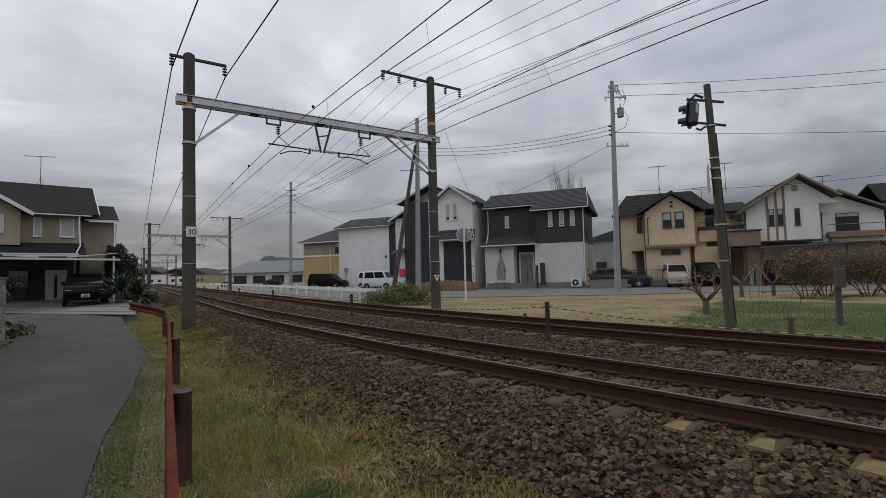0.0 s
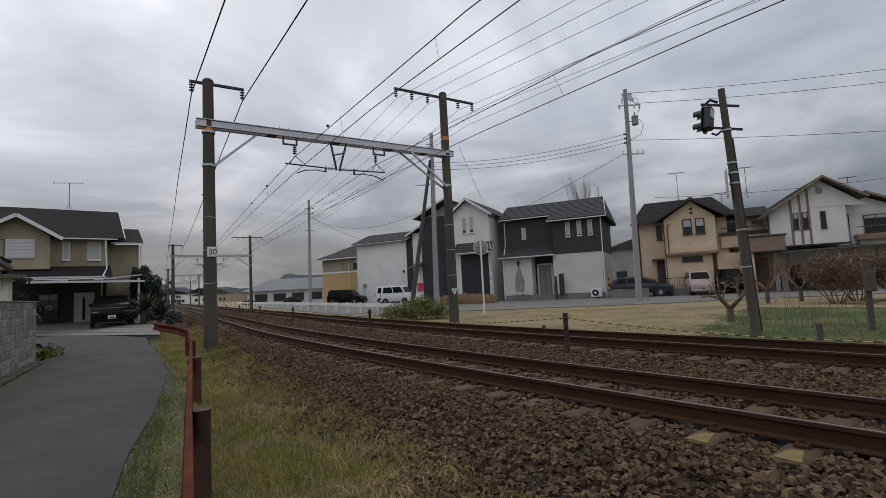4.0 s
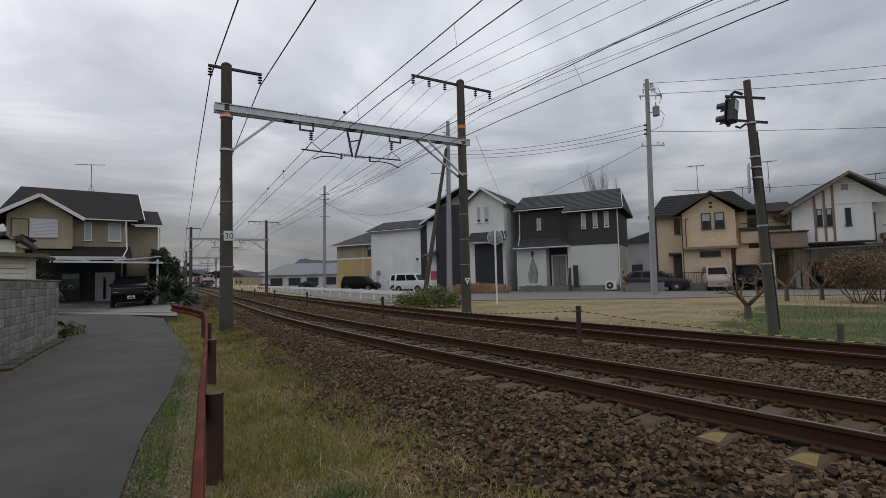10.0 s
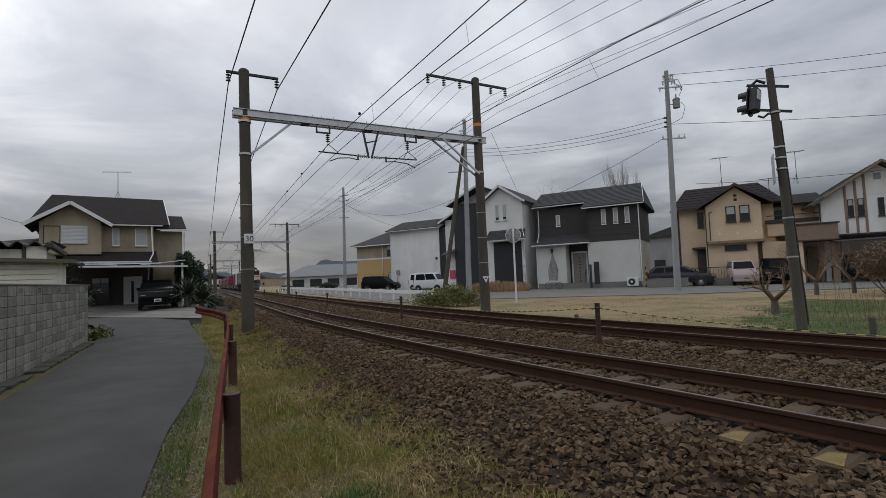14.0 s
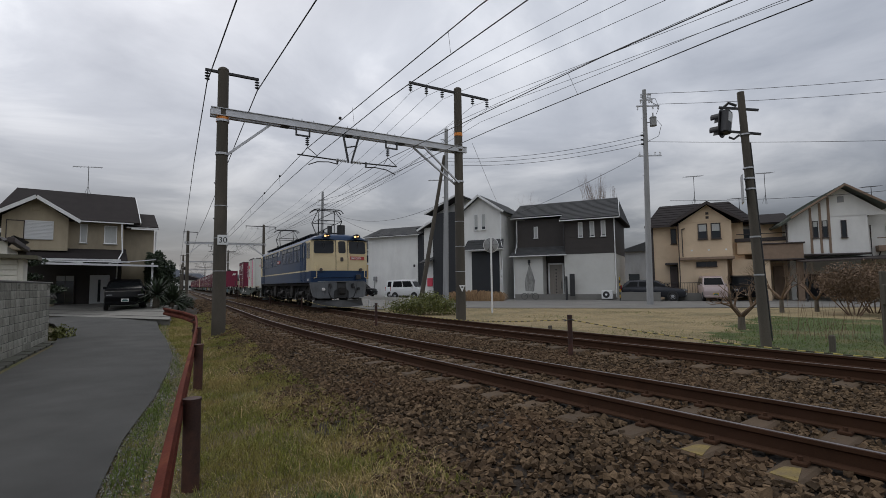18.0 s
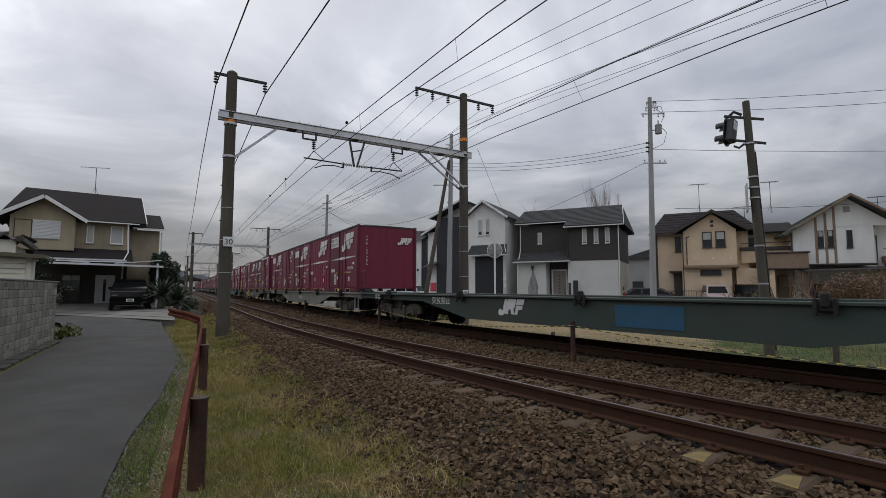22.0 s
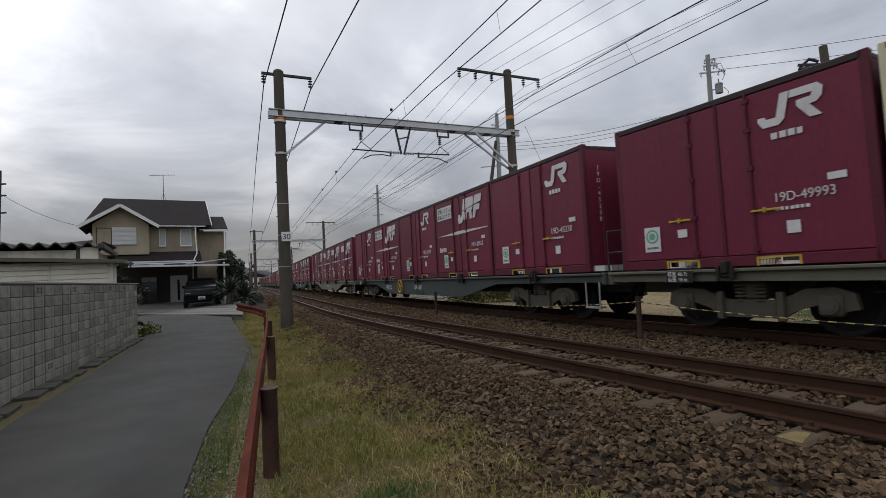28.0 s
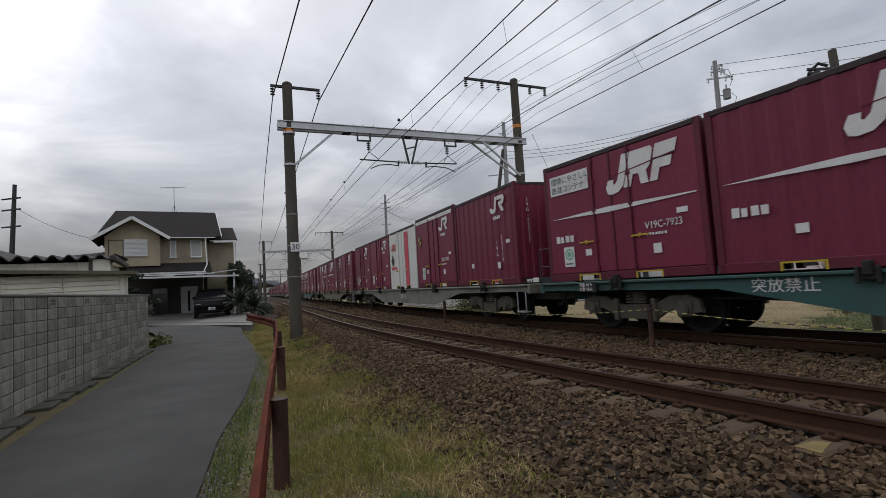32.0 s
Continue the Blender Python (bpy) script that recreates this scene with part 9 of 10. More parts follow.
    panto(-5.35)
    panto(5.3)
    MOVERS.append((lo, 8.25, 5.2, Matrix()))
    return lo


# ---- the goods train ----
T0, LEAD, SPEED, SLOW, SLOWER = 19.0, 6.02, 15.81, 0.042, 0.00055
LOCO_LEN, CAR_LEN, BAY = 16.1, 20.4, 3.79
SLACK = [0.25, 0.1, 0, 0.12, 0.12, 0.7, 0.2, 0.13, 0.55] + [0.45] * 12     # the couplers give a little


def lead_at(t):
    """Where the train's nose is on the line at t."""
    d = t - T0
    return LEAD - SPEED * d + SLOW * d * d + SLOWER * d ** 3


def vehicle_pose(s_mid, half, z=0.0):
    """Carried by two bogies half metres before and behind the middle; x to the far side, y away."""
    a, b = trk(s_mid - half, MID2), trk(s_mid + half, MID2)
    d = b - a
    return Matrix.Translation(((a.x + b.x) / 2, (a.y + b.y) / 2, z)) @ Matrix.Rotation(math.atan2(-d.x, d.y), 4, "Z")


MOVERS = []      # (thing, metres behind the nose, half wheelbase, pose on its vehicle)
WHEELS = []      # (wheelset, metres behind the nose, pose on its vehicle, radius)

M_BLUE = mat("loco_blue", (0.009, 0.037, 0.1), 0.34, spec=0.35, vary=0.14, scale=1.5, fine=30, bump=0.03, stain=(0.03, 0.04, 0.07), stain_amt=0.5, stain_scale=1.3)
M_CREAM = mat("loco_cream", (0.66, 0.545, 0.33), 0.42, vary=0.07, scale=2, fine=30, bump=0.03, stain=(0.5, 0.4, 0.25), stain_amt=0.35, stain_scale=1.2)
M_SKIRT = mat("loco_grey", (0.14, 0.15, 0.16), 0.55, vary=0.2, scale=3, fine=40, bump=0.08, stain=(0.06, 0.06, 0.06), stain_amt=0.5)
M_UNDER = mat("underframe_grime", (0.011, 0.0105, 0.01), 0.8, vary=0.35, scale=3, fine=40, bump=0.2, stain=(0.034, 0.027, 0.02), stain_amt=0.5, stain_scale=3)
M_PLATE = mat("red_number_plate", (0.38, 0.035, 0.03), 0.45, vary=0.1)
M_MAROON = mat("container_maroon", (0.175, 0.0225, 0.05), 0.5, spec=0.3, vary=0.2, scale=0.9, fine=18, bump=0.06, rnd=0.22, stain=(0.12, 0.017, 0.035), stain_amt=0.6, stain_scale=1.1, stretch=(1, 1, 0.4))
M_MARDARK = mat("maroon_frame", (0.115, 0.0135, 0.03), 0.55, spec=0.3, vary=0.25, scale=2, fine=30, bump=0.08, rnd=0.2, stain=(0.05, 0.03, 0.025), stain_amt=0.5)
M_ROOF = mat("container_roof", (0.035, 0.02, 0.022), 0.7, vary=0.25, scale=2, fine=30, bump=0.1)
M_CWHITE = mat("container_white", (0.68, 0.68, 0.64), 0.5, vary=0.08, scale=1.5, fine=20, bump=0.04, stain=(0.4, 0.32, 0.22), stain_amt=0.45, stain_scale=1.4, stain_pos=(0.5, 0.75), stretch=(1, 1, 0.3))
M_CCREAM = mat("container_cream", (0.66, 0.6, 0.42), 0.5, vary=0.08, scale=1.5, fine=20, bump=0.04, stain=(0.4, 0.3, 0.2), stain_amt=0.4)
WAGON_PAINT = {}
for key_, c_ in (("grey", (0.2, 0.2, 0.168)), ("green", (0.035, 0.055, 0.045)), ("brown", (0.1, 0.085, 0.068)), ("olive", (0.13, 0.125, 0.09)), ("teal", (0.03, 0.085, 0.08)), ("dark", (0.05, 0.065, 0.065))):
    WAGON_PAINT[key_] = mat("wagon_paint_" + key_, c_, 0.6, vary=0.2, scale=1.5, fine=30, bump=0.1, stain=(0.07, 0.052, 0.035), stain_amt=0.55, stain_scale=0.9)
M_LOCOGL = glass_mat("cab_glass", (0.012, 0.014, 0.017), 0.06)
M_LOCOGL.node_tree.nodes["Principled BSDF"].inputs["Specular IOR Level"].default_value = 0.3
M_SIDEGL = glass_mat("dusty_side_glass", (0.09, 0.1, 0.11), 0.25)
M_LAMP = mat("lit_headlamp", (1.0, 0.8, 0.5), 0.3, vary=0, bump=0, glow=(1.0, 0.52, 0.2, 1.7))


def shared(cache, key, make):
    if key not in cache:
        cache[key] = make()
    return cache[key]


MESHES = {}


# markings lie on the near side of a container: u from its rear end, w up
def side_at(u, w, half_w, half_l):
    return Matrix.Translation((-half_w, half_l - u, w)) @ Matrix.Rotation(radians(-90), 4, "Z")


def flat_mesh(name, polys, material, thick=0.003):
    """Outlines in x, z, facing -y."""
    b = Bm()
    for p in polys:
        b.prism(p, -thick, 0.0)
    return b.mesh(name, material)


def bars_mesh(name, w, h, n, material, seed=0):
    """A line of writing that cannot be read: a row of small blocks."""
    rg = random.Random(seed)
    b, x = Bm(), 0.0
    step = w / n
    for i in range(n):
        k = step * rg.uniform(0.6, 0.82)
        b.box(x, x + k, -0.003, 0, 0, h * rg.uniform(0.85, 1.0))
        x += step
    return b.mesh(name, material)


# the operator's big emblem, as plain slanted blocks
EMBLEM = [[(x + 0.3 * z, z) for x, z in p] for p in (
    [(-0.03, 0.2), (-0.05, 0.06), (0.02, -0.05), (0.12, -0.075), (0.27, -0.05), (0.36, 0.05), (0.36, 0.62), (0.2, 0.62), (0.2, 0.17), (0.15, 0.1), (0.11, 0.12), (0.1, 0.2)],
    [(0.38, 0.0), (0.54, 0.0), (0.54, 0.2), (0.66, 0.2), (0.76, 0.0), (0.92, 0.0), (0.82, 0.22), (0.88, 0.3), (0.88, 0.56), (0.82, 0.62), (0.38, 0.62)],
    [(0.94, 0.0), (1.1, 0.0), (1.1, 0.2), (1.3, 0.2), (1.3, 0.36), (0.94, 0.36)],
    [(0.92, 0.39), (1.34, 0.39), (1.34, 0.62), (0.92, 0.62)],
)]
SMALL_EMBLEM = [
    [(0.0, 0.15), (0.0, 0.09), (0.06, 0.0), (0.26, 0.0), (0.33, 0.07), (0.41, 0.42), (0.30, 0.42), (0.23, 0.11), (0.11, 0.11), (0.09, 0.15)],
    [(0.42, 0.42), (0.73, 0.42), (0.79, 0.36), (0.77, 0.24), (0.71, 0.18), (0.63, 0.17), (0.76, 0.0), (0.62, 0.0), (0.48, 0.19), (0.49, 0.26), (0.65, 0.27), (0.67, 0.32), (0.40, 0.32)],
]


def decal(parent, key, make, u, w, hw, hl, name="marking", label="", front=False):
    d = shared(MESHES, key, make)
    at = pose(u, -hl - 0.003, w) if front else side_at(u, w, hw + 0.003, hl)
    return part(name, d, None, parent, label, at=at)


def corrugated(w, n, rib, depth, z0, z1):
    """One pressed sheet with n upright ribs, in x, z, facing -y."""
    xs = [-w / 2]
    ys = [0.0]
    pitch = w / n
    for i in range(n):
        c = -w / 2 + pitch * (i + 0.5)
        xs += [c - rib / 2, c - rib * 0.28, c + rib * 0.28, c + rib / 2]
        ys += [0.0, -depth, -depth, 0.0]
    xs.append(w / 2); ys.append(0.0)
    b = Bm()
    for x, y in zip(xs, ys):
        b.v += [(x, y, z0), (x, y, z1)]
    b.f = [(2 * i, 2 * i + 2, 2 * i + 3, 2 * i + 1) for i in range(len(xs) - 1)]
    return b


def container_shell(kind, paint, edge, height=2.55):
    """Meshes of one kind of container: body, posts, doors, ends, roof."""
    hl, hw = 1.857, 1.225
    key = (kind, paint.name, height)
    if key in MESHES:
        return MESHES[key]
    out = []
    body = Bm().cbox(-hw + 0.03, hw - 0.03, -hl + 0.04, hl - 0.04, 0.12, height - 0.05, 0.01)
    out.append(("body", body.mesh("body", paint), ""))
    post = Bm().cbox(-0.055, 0.055, -0.06, 0.06, 0.0, height, 0.012)
    out.append(("corner_post", post.mesh("corner_post", edge), ""))
    rail = Bm().cbox(-hw, -hw + 0.09, -hl + 0.06, hl - 0.06, height - 0.1, height - 0.005, 0.012)
    out.append(("top_rail", rail.mesh("top_rail", M_ROOF), "dark top rail"))
    low = Bm()
    # the bottom rail is broken by two fork pockets
    for a, b_ in ((-hl + 0.06, -0.98), (-0.42, 0.42), (0.98, hl - 0.06)):
        low.cbox(-hw, -hw + 0.08, a, b_, 0.0, 0.15, 0.008)
    low.cbox(-hw, -hw + 0.06, -0.98, -0.42, 0.12, 0.15, 0.005)
    low.cbox(-hw, -hw + 0.06, 0.42, 0.98, 0.12, 0.15, 0.005)
    out.append(("bottom_rail", low.mesh("bottom_rail", edge), ""))
    pocket = Bm()
    for sx in (-0.28, 0.25):
        pocket.box(-hw - 0.004, -hw + 0.02, sx, sx + 0.03, 0.0, 0.13)
    pocket.box(-hw - 0.004, -hw + 0.02, -0.25, 0.25, 0.105, 0.13)
    out.append(("fork_pocket", pocket.mesh("fork_pocket", M_YELLOW), "yellow-edged fork pocket"))
    roof = Bm()
    n = 9
    arch = [(-hw + 0.05 + (2 * hw - 0.1) * i / n, height - 0.03 + 0.03 * math.sin(math.pi * i / n)) for i in range(n + 1)]
    roof.prism(arch + [(hw - 0.05, height - 0.08), (-hw + 0.05, height - 0.08)], -hl + 0.03, hl - 0.03)
    out.append(("roof", roof.mesh("roof", M_ROOF), "dark weathered roof"))
    if kind == "rib":
        ribs = corrugated(3.5, 10, 0.2, 0.02, 0.15, height - 0.1)
        out.append(("ribbed_panel", ribs.mesh("ribbed_panel", paint), "pressed upright ribs"))
    else:
        leaf = Bm().cbox(-hw + 0.002, -hw + 0.034, -0.88, 0.88, 0.16, height - 0.11, 0.01)
        out.append(("door", leaf.mesh("door", paint), ""))
        rod = Bm()
        rod.cyl((-hw - 0.018, 0, 0.14), (-hw - 0.018, 0, height - 0.08), 0.017, n=6)
        for z in (0.2, 0.75, 1.35, 1.9, 2.32):
            rod.cbox(-hw - 0.03, -hw + 0.004, -0.045, 0.045, z, z + 0.07, 0.006)
        out.append(("lock_rod", rod.mesh("lock_rod", edge), ""))
        hnd = Bm().cbox(-hw - 0.045, -hw - 0.03, -0.19, 0.19, 0.755, 0.785, 0.005)
        hnd.cbox(-hw - 0.045, -hw, 0.0, 0.03, 0.73, 0.81, 0.005)
        out.append(("lock_handle", hnd.mesh("lock_handle", M_YELLOW), "yellow lock handle"))
        seam = Bm().cbox(-hw - 0.012, -hw + 0.004, -0.02, 0.02, 0.15, height - 0.1, 0.004)
        out.append(("door_seam", seam.mesh("door_seam", edge), ""))
    if kind != "smooth":
        end = corrugated(2.2, 9 if kind == "rib" else 3, 0.12, 0.03 if kind == "rib" else 0.014, 0.14, height - 0.1)
    else:
        end = Bm().cbox(-1.1, 1.1, -0.03, 0.0, 0.14, height - 0.1, 0.01)
    out.append(("end_panel", end.mesh("end_panel", paint), ""))
    MESHES[key] = out
    return out


def container(kind="door", mark="big", number="", paint=None, edge=None, slogan="", label="", behind=0.0, bay=0, seed=0, diamond=False, stripe_top=False):
    """One goods container. mark: 'big', 'small' or a livery of its own."""
    paint, edge = paint or M_MAROON, edge or M_MARDARK
    hl, hw, height = 1.857, 1.225, 2.63 if stripe_top else 2.55
    c = thing("container", label, "container", group="containers on the train")
    for name, d, lab in container_shell(kind, paint, edge, height):
        if name == "corner_post":
            for sx, sy in product((-1, 1), repeat=2):
                part(name, d, None, c, at=pose(sx * (hw - 0.055), sy * (hl - 0.06), 0))
        elif name == "top_rail":
            part(name, d, None, c, lab)
            part(name, d, None, c, lab, at=pose(0, 0, 0, 0, 0, 180))
        elif name == "bottom_rail":
            part(name, d, None, c)
        elif name == "end_panel":
            part(name, d, None, c, lab, at=pose(0, -hl + 0.036, 0))
            part(name, d, None, c, lab, at=pose(0, hl - 0.036, 0, 0, 0, 180))
        elif name == "ribbed_panel":
            part(name, d, None, c, lab, at=pose(-hw + 0.026, 0, 0, 0, 0, -90))
            part(name, d, None, c, lab, at=pose(hw - 0.026, 0, 0, 0, 0, 90))
        elif name == "fork_pocket":
            for y in (-0.7, 0.7):
                part(name, d, None, c, lab, at=pose(0, y, 0))
        elif name == "door":
            for y in (-0.9, 0.9):
                part(name, d, None, c, at=pose(0, y, 0))
        elif name == "lock_rod":
            for y in (-0.44, 0.44):
                part(name, d, None, c, at=pose(0, y, 0))
        elif name == "lock_handle":
            for y in (-0.6, 0.68):
                part(name, d, None, c, lab, at=pose(0, y, 0))
        else:
            part(name, d, None, c, lab)
    white = M_DECAL
    if mark == "big":
        decal(c, "emblem", lambda: flat_mesh("emblem", [[(x, z * 1.02) for x, z in p] for p in EMBLEM], white), 1.8, 1.68, hw + 0.012, hl, "emblem", "white slanted block emblem")
        decal(c, "stripe", lambda: flat_mesh("stripe", [[(0.0, -0.01), (1.6, -0.055), (3.4, -0.01), (3.4, 0.01), (1.6, 0.05)]], white), 0.18, 1.35, hw + 0.012, hl, "stripe", "white tapering stripe")
        decal(c, "slit", lambda: flat_mesh("slit", [[(0.1, 0.26), (1.46, 0.4), (1.46, 0.425), (0.1, 0.275)]], M_MARDARK), 1.8, 1.68, hw + 0.016, hl, "emblem_slit", "thin dark slit across the emblem")
        if slogan == "y":
            def make_slogan():
                b = flat_mesh("slogan_panel", [[(0, 0), (1.1, 0), (1.1, 0.42), (0, 0.42)]], white)
                return b
            pn = decal(c, "slogan_panel", make_slogan, 0.22, 1.86, hw + 0.012, hl, "slogan_panel", "white panel with a printed slogan")
            for i, line in enumerate(("環境にやさしい", "鉄道コンテナ")):
                part("lettering", shared(MESHES, line, lambda: words(line, 0.16, M_DECTEXT)), None, pn, "dark green lettering", at=pose(0.04, -0.005, 0.245 - i * 0.19))
        elif kind != "rib" and slogan != "none":
            decal(c, "panel", lambda: flat_mesh("panel", [[(0, 0), (1.0, 0), (1.0, 0.36), (0, 0.36)]], white), 0.25, 1.86, hw + 0.012, hl, "blank_panel", "blank white panel")
        decal(c, "name_bars", lambda: bars_mesh("name_bars", 0.55, 0.15, 4, white, 2), 0.3, 0.82, hw + 0.012, hl, "lettering", "white lettering")
        decal(c, "end_emblem", lambda: flat_mesh("end_emblem", [[(x * 0.4, z * 0.42) for x, z in p] for p in EMBLEM], white), 0.4, 1.85, hw, hl + 0.03, "end_emblem", "small white emblem", front=True)
    elif mark == "small":
        decal(c, "small_emblem", lambda: flat_mesh("small_emblem", SMALL_EMBLEM, white), 2.45, 1.9, hw + 0.012, hl, "emblem", "white two-part emblem")
        decal(c, "name_small", lambda: bars_mesh("name_small", 0.42, 0.09, 4, white, 5), 2.6, 1.72, hw + 0.012, hl, "lettering", "white lettering")
    if mark in ("big", "small"):
        if kind != "rib":
            stick = decal(c, "sticker", lambda: flat_mesh("sticker", [[(0, 0), (0.3, 0), (0.3, 0.42), (0, 0.42)]], white), 0.5 + 0.12 * (seed % 3), 0.3, hw + 0.012, hl, "sticker", "white sticker with a green disc")
            for r_, y_, m_k in ((0.12, 0.0, M_DECGREEN), (0.088, 0.001, white), (0.06, 0.002, M_DECGREEN)):
                part("disc", shared(MESHES, ("disc", r_), lambda: Bm().cyl((0.15, -0.006 - y_, 0.26), (0.15, -0.002, 0.26), r_, n=14).mesh("disc", m_k)), None, stick, "green ringed mark")
            part("caption", shared(MESHES, "caption", lambda: bars_mesh("caption", 0.22, 0.035, 6, M_DECTEXT, 6)), None, stick, "small dark writing", at=pose(0.04, -0.004, 0.05))
        for u, w, k in ((1.12, 0.5, "tag_a"), (2.7, 0.42, "tag_b")):
            decal(c, k, lambda: flat_mesh("tag", [[(0, 0), (0.16, 0), (0.16, 0.13), (0, 0.13)]] if k == "tag_a" else [[(0, 0), (0.16, 0), (0.16, 0.17), (0, 0.17)]], white), u, w, hw + 0.012, hl, "tag", "small white tag")
        decal(c, "plate_small", lambda: flat_mesh("plate_small", [[(0, 0), (0.2, 0), (0.2, 0.09), (0, 0.09)]], white), 3.2, 1.05, hw + 0.012, hl, "tag", "small white tag")
    if stripe_top:
        decal(c, "top_stripe", lambda: flat_mesh("top_stripe", [[(0, 0), (3.5, 0), (3.5, 0.12), (0, 0.12)]], white), 0.1, 2.39, hw + 0.012, hl, "top_stripe", "white stripe under the roof")
        decal(c, "top_stripe_end", lambda: flat_mesh("top_stripe_end", [[(0, 0), (2.2, 0), (2.2, 0.1), (0, 0.1)]], white), -1.1, 2.4, hw, hl + 0.03, "top_stripe", "white stripe under the roof", front=True)
    if diamond:
        dm = decal(c, "diamond", lambda: flat_mesh("diamond", [[(-0.24, 0), (0, -0.27), (0.24, 0), (0, 0.27)]], M_BLACK), 0.45, 1.75, hw + 0.012, hl, "hazard_diamond", "black and yellow diamond sign")
        part("half", shared(MESHES, "half", lambda: flat_mesh("half", [[(-0.2, 0.02), (0.0, 0.02), (0, 0.23)], [(0.0, -0.02), (0.2, -0.02), (0.0, -0.23)]], M_YELLOW)), None, dm, "yellow fields", at=pose(0, -0.003, 0))
    if number:
        decal(c, number + " end", lambda: words("\n".join(number), 0.13, white, align="CENTER"), -0.85, 2.05, hw, hl - 0.01, "lettering", "white serial number down the end", front=True)
        if kind == "rib":
            for i, word in enumerate(number.split("-")):
                decal(c, word + " down", lambda: words("\n".join(word), 0.15, white, align="CENTER"), 2.72 + i * 0.27, 1.05 + 0.12 * i, hw + 0.012, hl, "lettering", "white serial number, upright")
        else:
            decal(c, number, lambda: words(number, 0.18, white, squeeze=0.88), 2.56, 0.86, hw + 0.012, hl, "lettering", "white serial number")
            decal(c, "under_number", lambda: bars_mesh("under_number", 0.42, 0.05, 7, white, 9), 2.58, 0.74, hw + 0.012, hl, "lettering", "small white writing")
    if kind == "smooth":
        if mark == "pink":
            band = decal(c, "pink_band", lambda: flat_mesh("pink_band", [[(0, 0), (0.62, 0), (0.62, 2.25), (0, 2.25)]], M_DECPINK), 2.3, 0.14, hw + 0.012, hl, "flower_band", "pink band with white blossoms")
            rg = random.Random(3)
            fl = Bm()
            for i in range(11):
                x, z = rg.uniform(0.1, 0.52), 0.12 + i * 0.2
                for k in range(5):
                    a = k * 1.257 + i
                    fl.cyl((x + 0.055 * math.cos(a), -0.006, z + 0.055 * math.sin(a)), (x + 0.055 * math.cos(a), -0.003, z + 0.055 * math.sin(a)), 0.036, n=7)
            part("blossoms", fl, white, band, "white blossoms")
        else:
            decal(c, "red_band", lambda: flat_mesh("red_band", [[(0, 0), (0.42, 0), (0.42, 2.2), (0, 2.2)]], M_DECRED if mark == "red" else M_DECBLUE), 2.35, 0.15, hw + 0.012, hl, "band", "coloured upright band")
        decal(c, "owner_shapes", lambda: flat_mesh("owner_shapes", [[(0, 0.05), (0.12, 0), (0.2, 0.32), (0.1, 0.34)], [(0.26, 0.06), (0.42, 0.02), (0.46, 0.3), (0.3, 0.33)], [(0.52, 0.02), (0.6, 0.02), (0.68, 0.34), (0.56, 0.34)]], M_DECRED), 0.35, 1.65, hw + 0.012, hl, "emblem", "red emblem shapes")
        decal(c, "owner_bars", lambda: bars_mesh("owner_bars", 0.9, 0.13, 9, M_DECRED, 8), 0.25, 0.85, hw + 0.012, hl, "lettering", "red lettering")
        decal(c, "owner_end", lambda: bars_mesh("owner_end", 0.9, 0.13, 9, M_DECRED, 8), -0.8, 1.8, hw, hl, "lettering", "red lettering", front=True)
        dm = decal(c, "diamond", lambda: flat_mesh("diamond", [[(-0.24, 0), (0, -0.27), (0.24, 0), (0, 0.27)]], M_BLACK), 0.5, 1.25, hw + 0.012, hl, "hazard_diamond", "black and yellow diamond sign")
    MOVERS.append((c, behind, 7.2, pose(0, (bay - 2) * BAY, 1.0)))
    return c


# ---- wagons ----
def wheelset_mesh(r, gauge=1.067, key="wheelset"):
    def make():
        b = Bm()
        for sx in (-1, 1):
            m = Matrix.Rotation(radians(90 * sx), 4, "Y")
            prof = [(0.09, -0.06), (0.1, 0.02), (0.16, 0.0), (r - 0.1, 0.0), (r - 0.07, 0.045), (r, 0.05), (r, -0.06), (r + 0.025, -0.065), (r + 0.025, -0.085), (r - 0.07, -0.085), (r - 0.1, -0.04), (0.09, -0.06)]
            b.lathe(prof, 24, Matrix.Translation((sx * (gauge / 2 + 0.03), 0, 0)) @ m)
            b.cyl((sx * 0.6, 0, 0), (sx * 1.0, 0, 0), 0.07, n=10)
            for k in range(3):
                a = k * 2.094
                b.cbox(sx * 0.64 - 0.015, sx * 0.64 + 0.015, (r - 0.16) * math.cos(a) - 0.04, (r - 0.16) * math.cos(a) + 0.04, (r - 0.16) * math.sin(a) - 0.04, (r - 0.16) * math.sin(a) + 0.04, 0.008)
        b.cyl((-0.6, 0, 0), (0.6, 0, 0), 0.085, n=10)
        return b.mesh("wheelset", M_UNDER, True)
    return shared(MESHES, (key, r), make)


M_BOGIE = mat("bogie_dust", (0.085, 0.072, 0.054), 0.88, vary=0.35, scale=3, fine=40, bump=0.2, stain=(0.06, 0.05, 0.04), stain_amt=0.6, stain_scale=3)


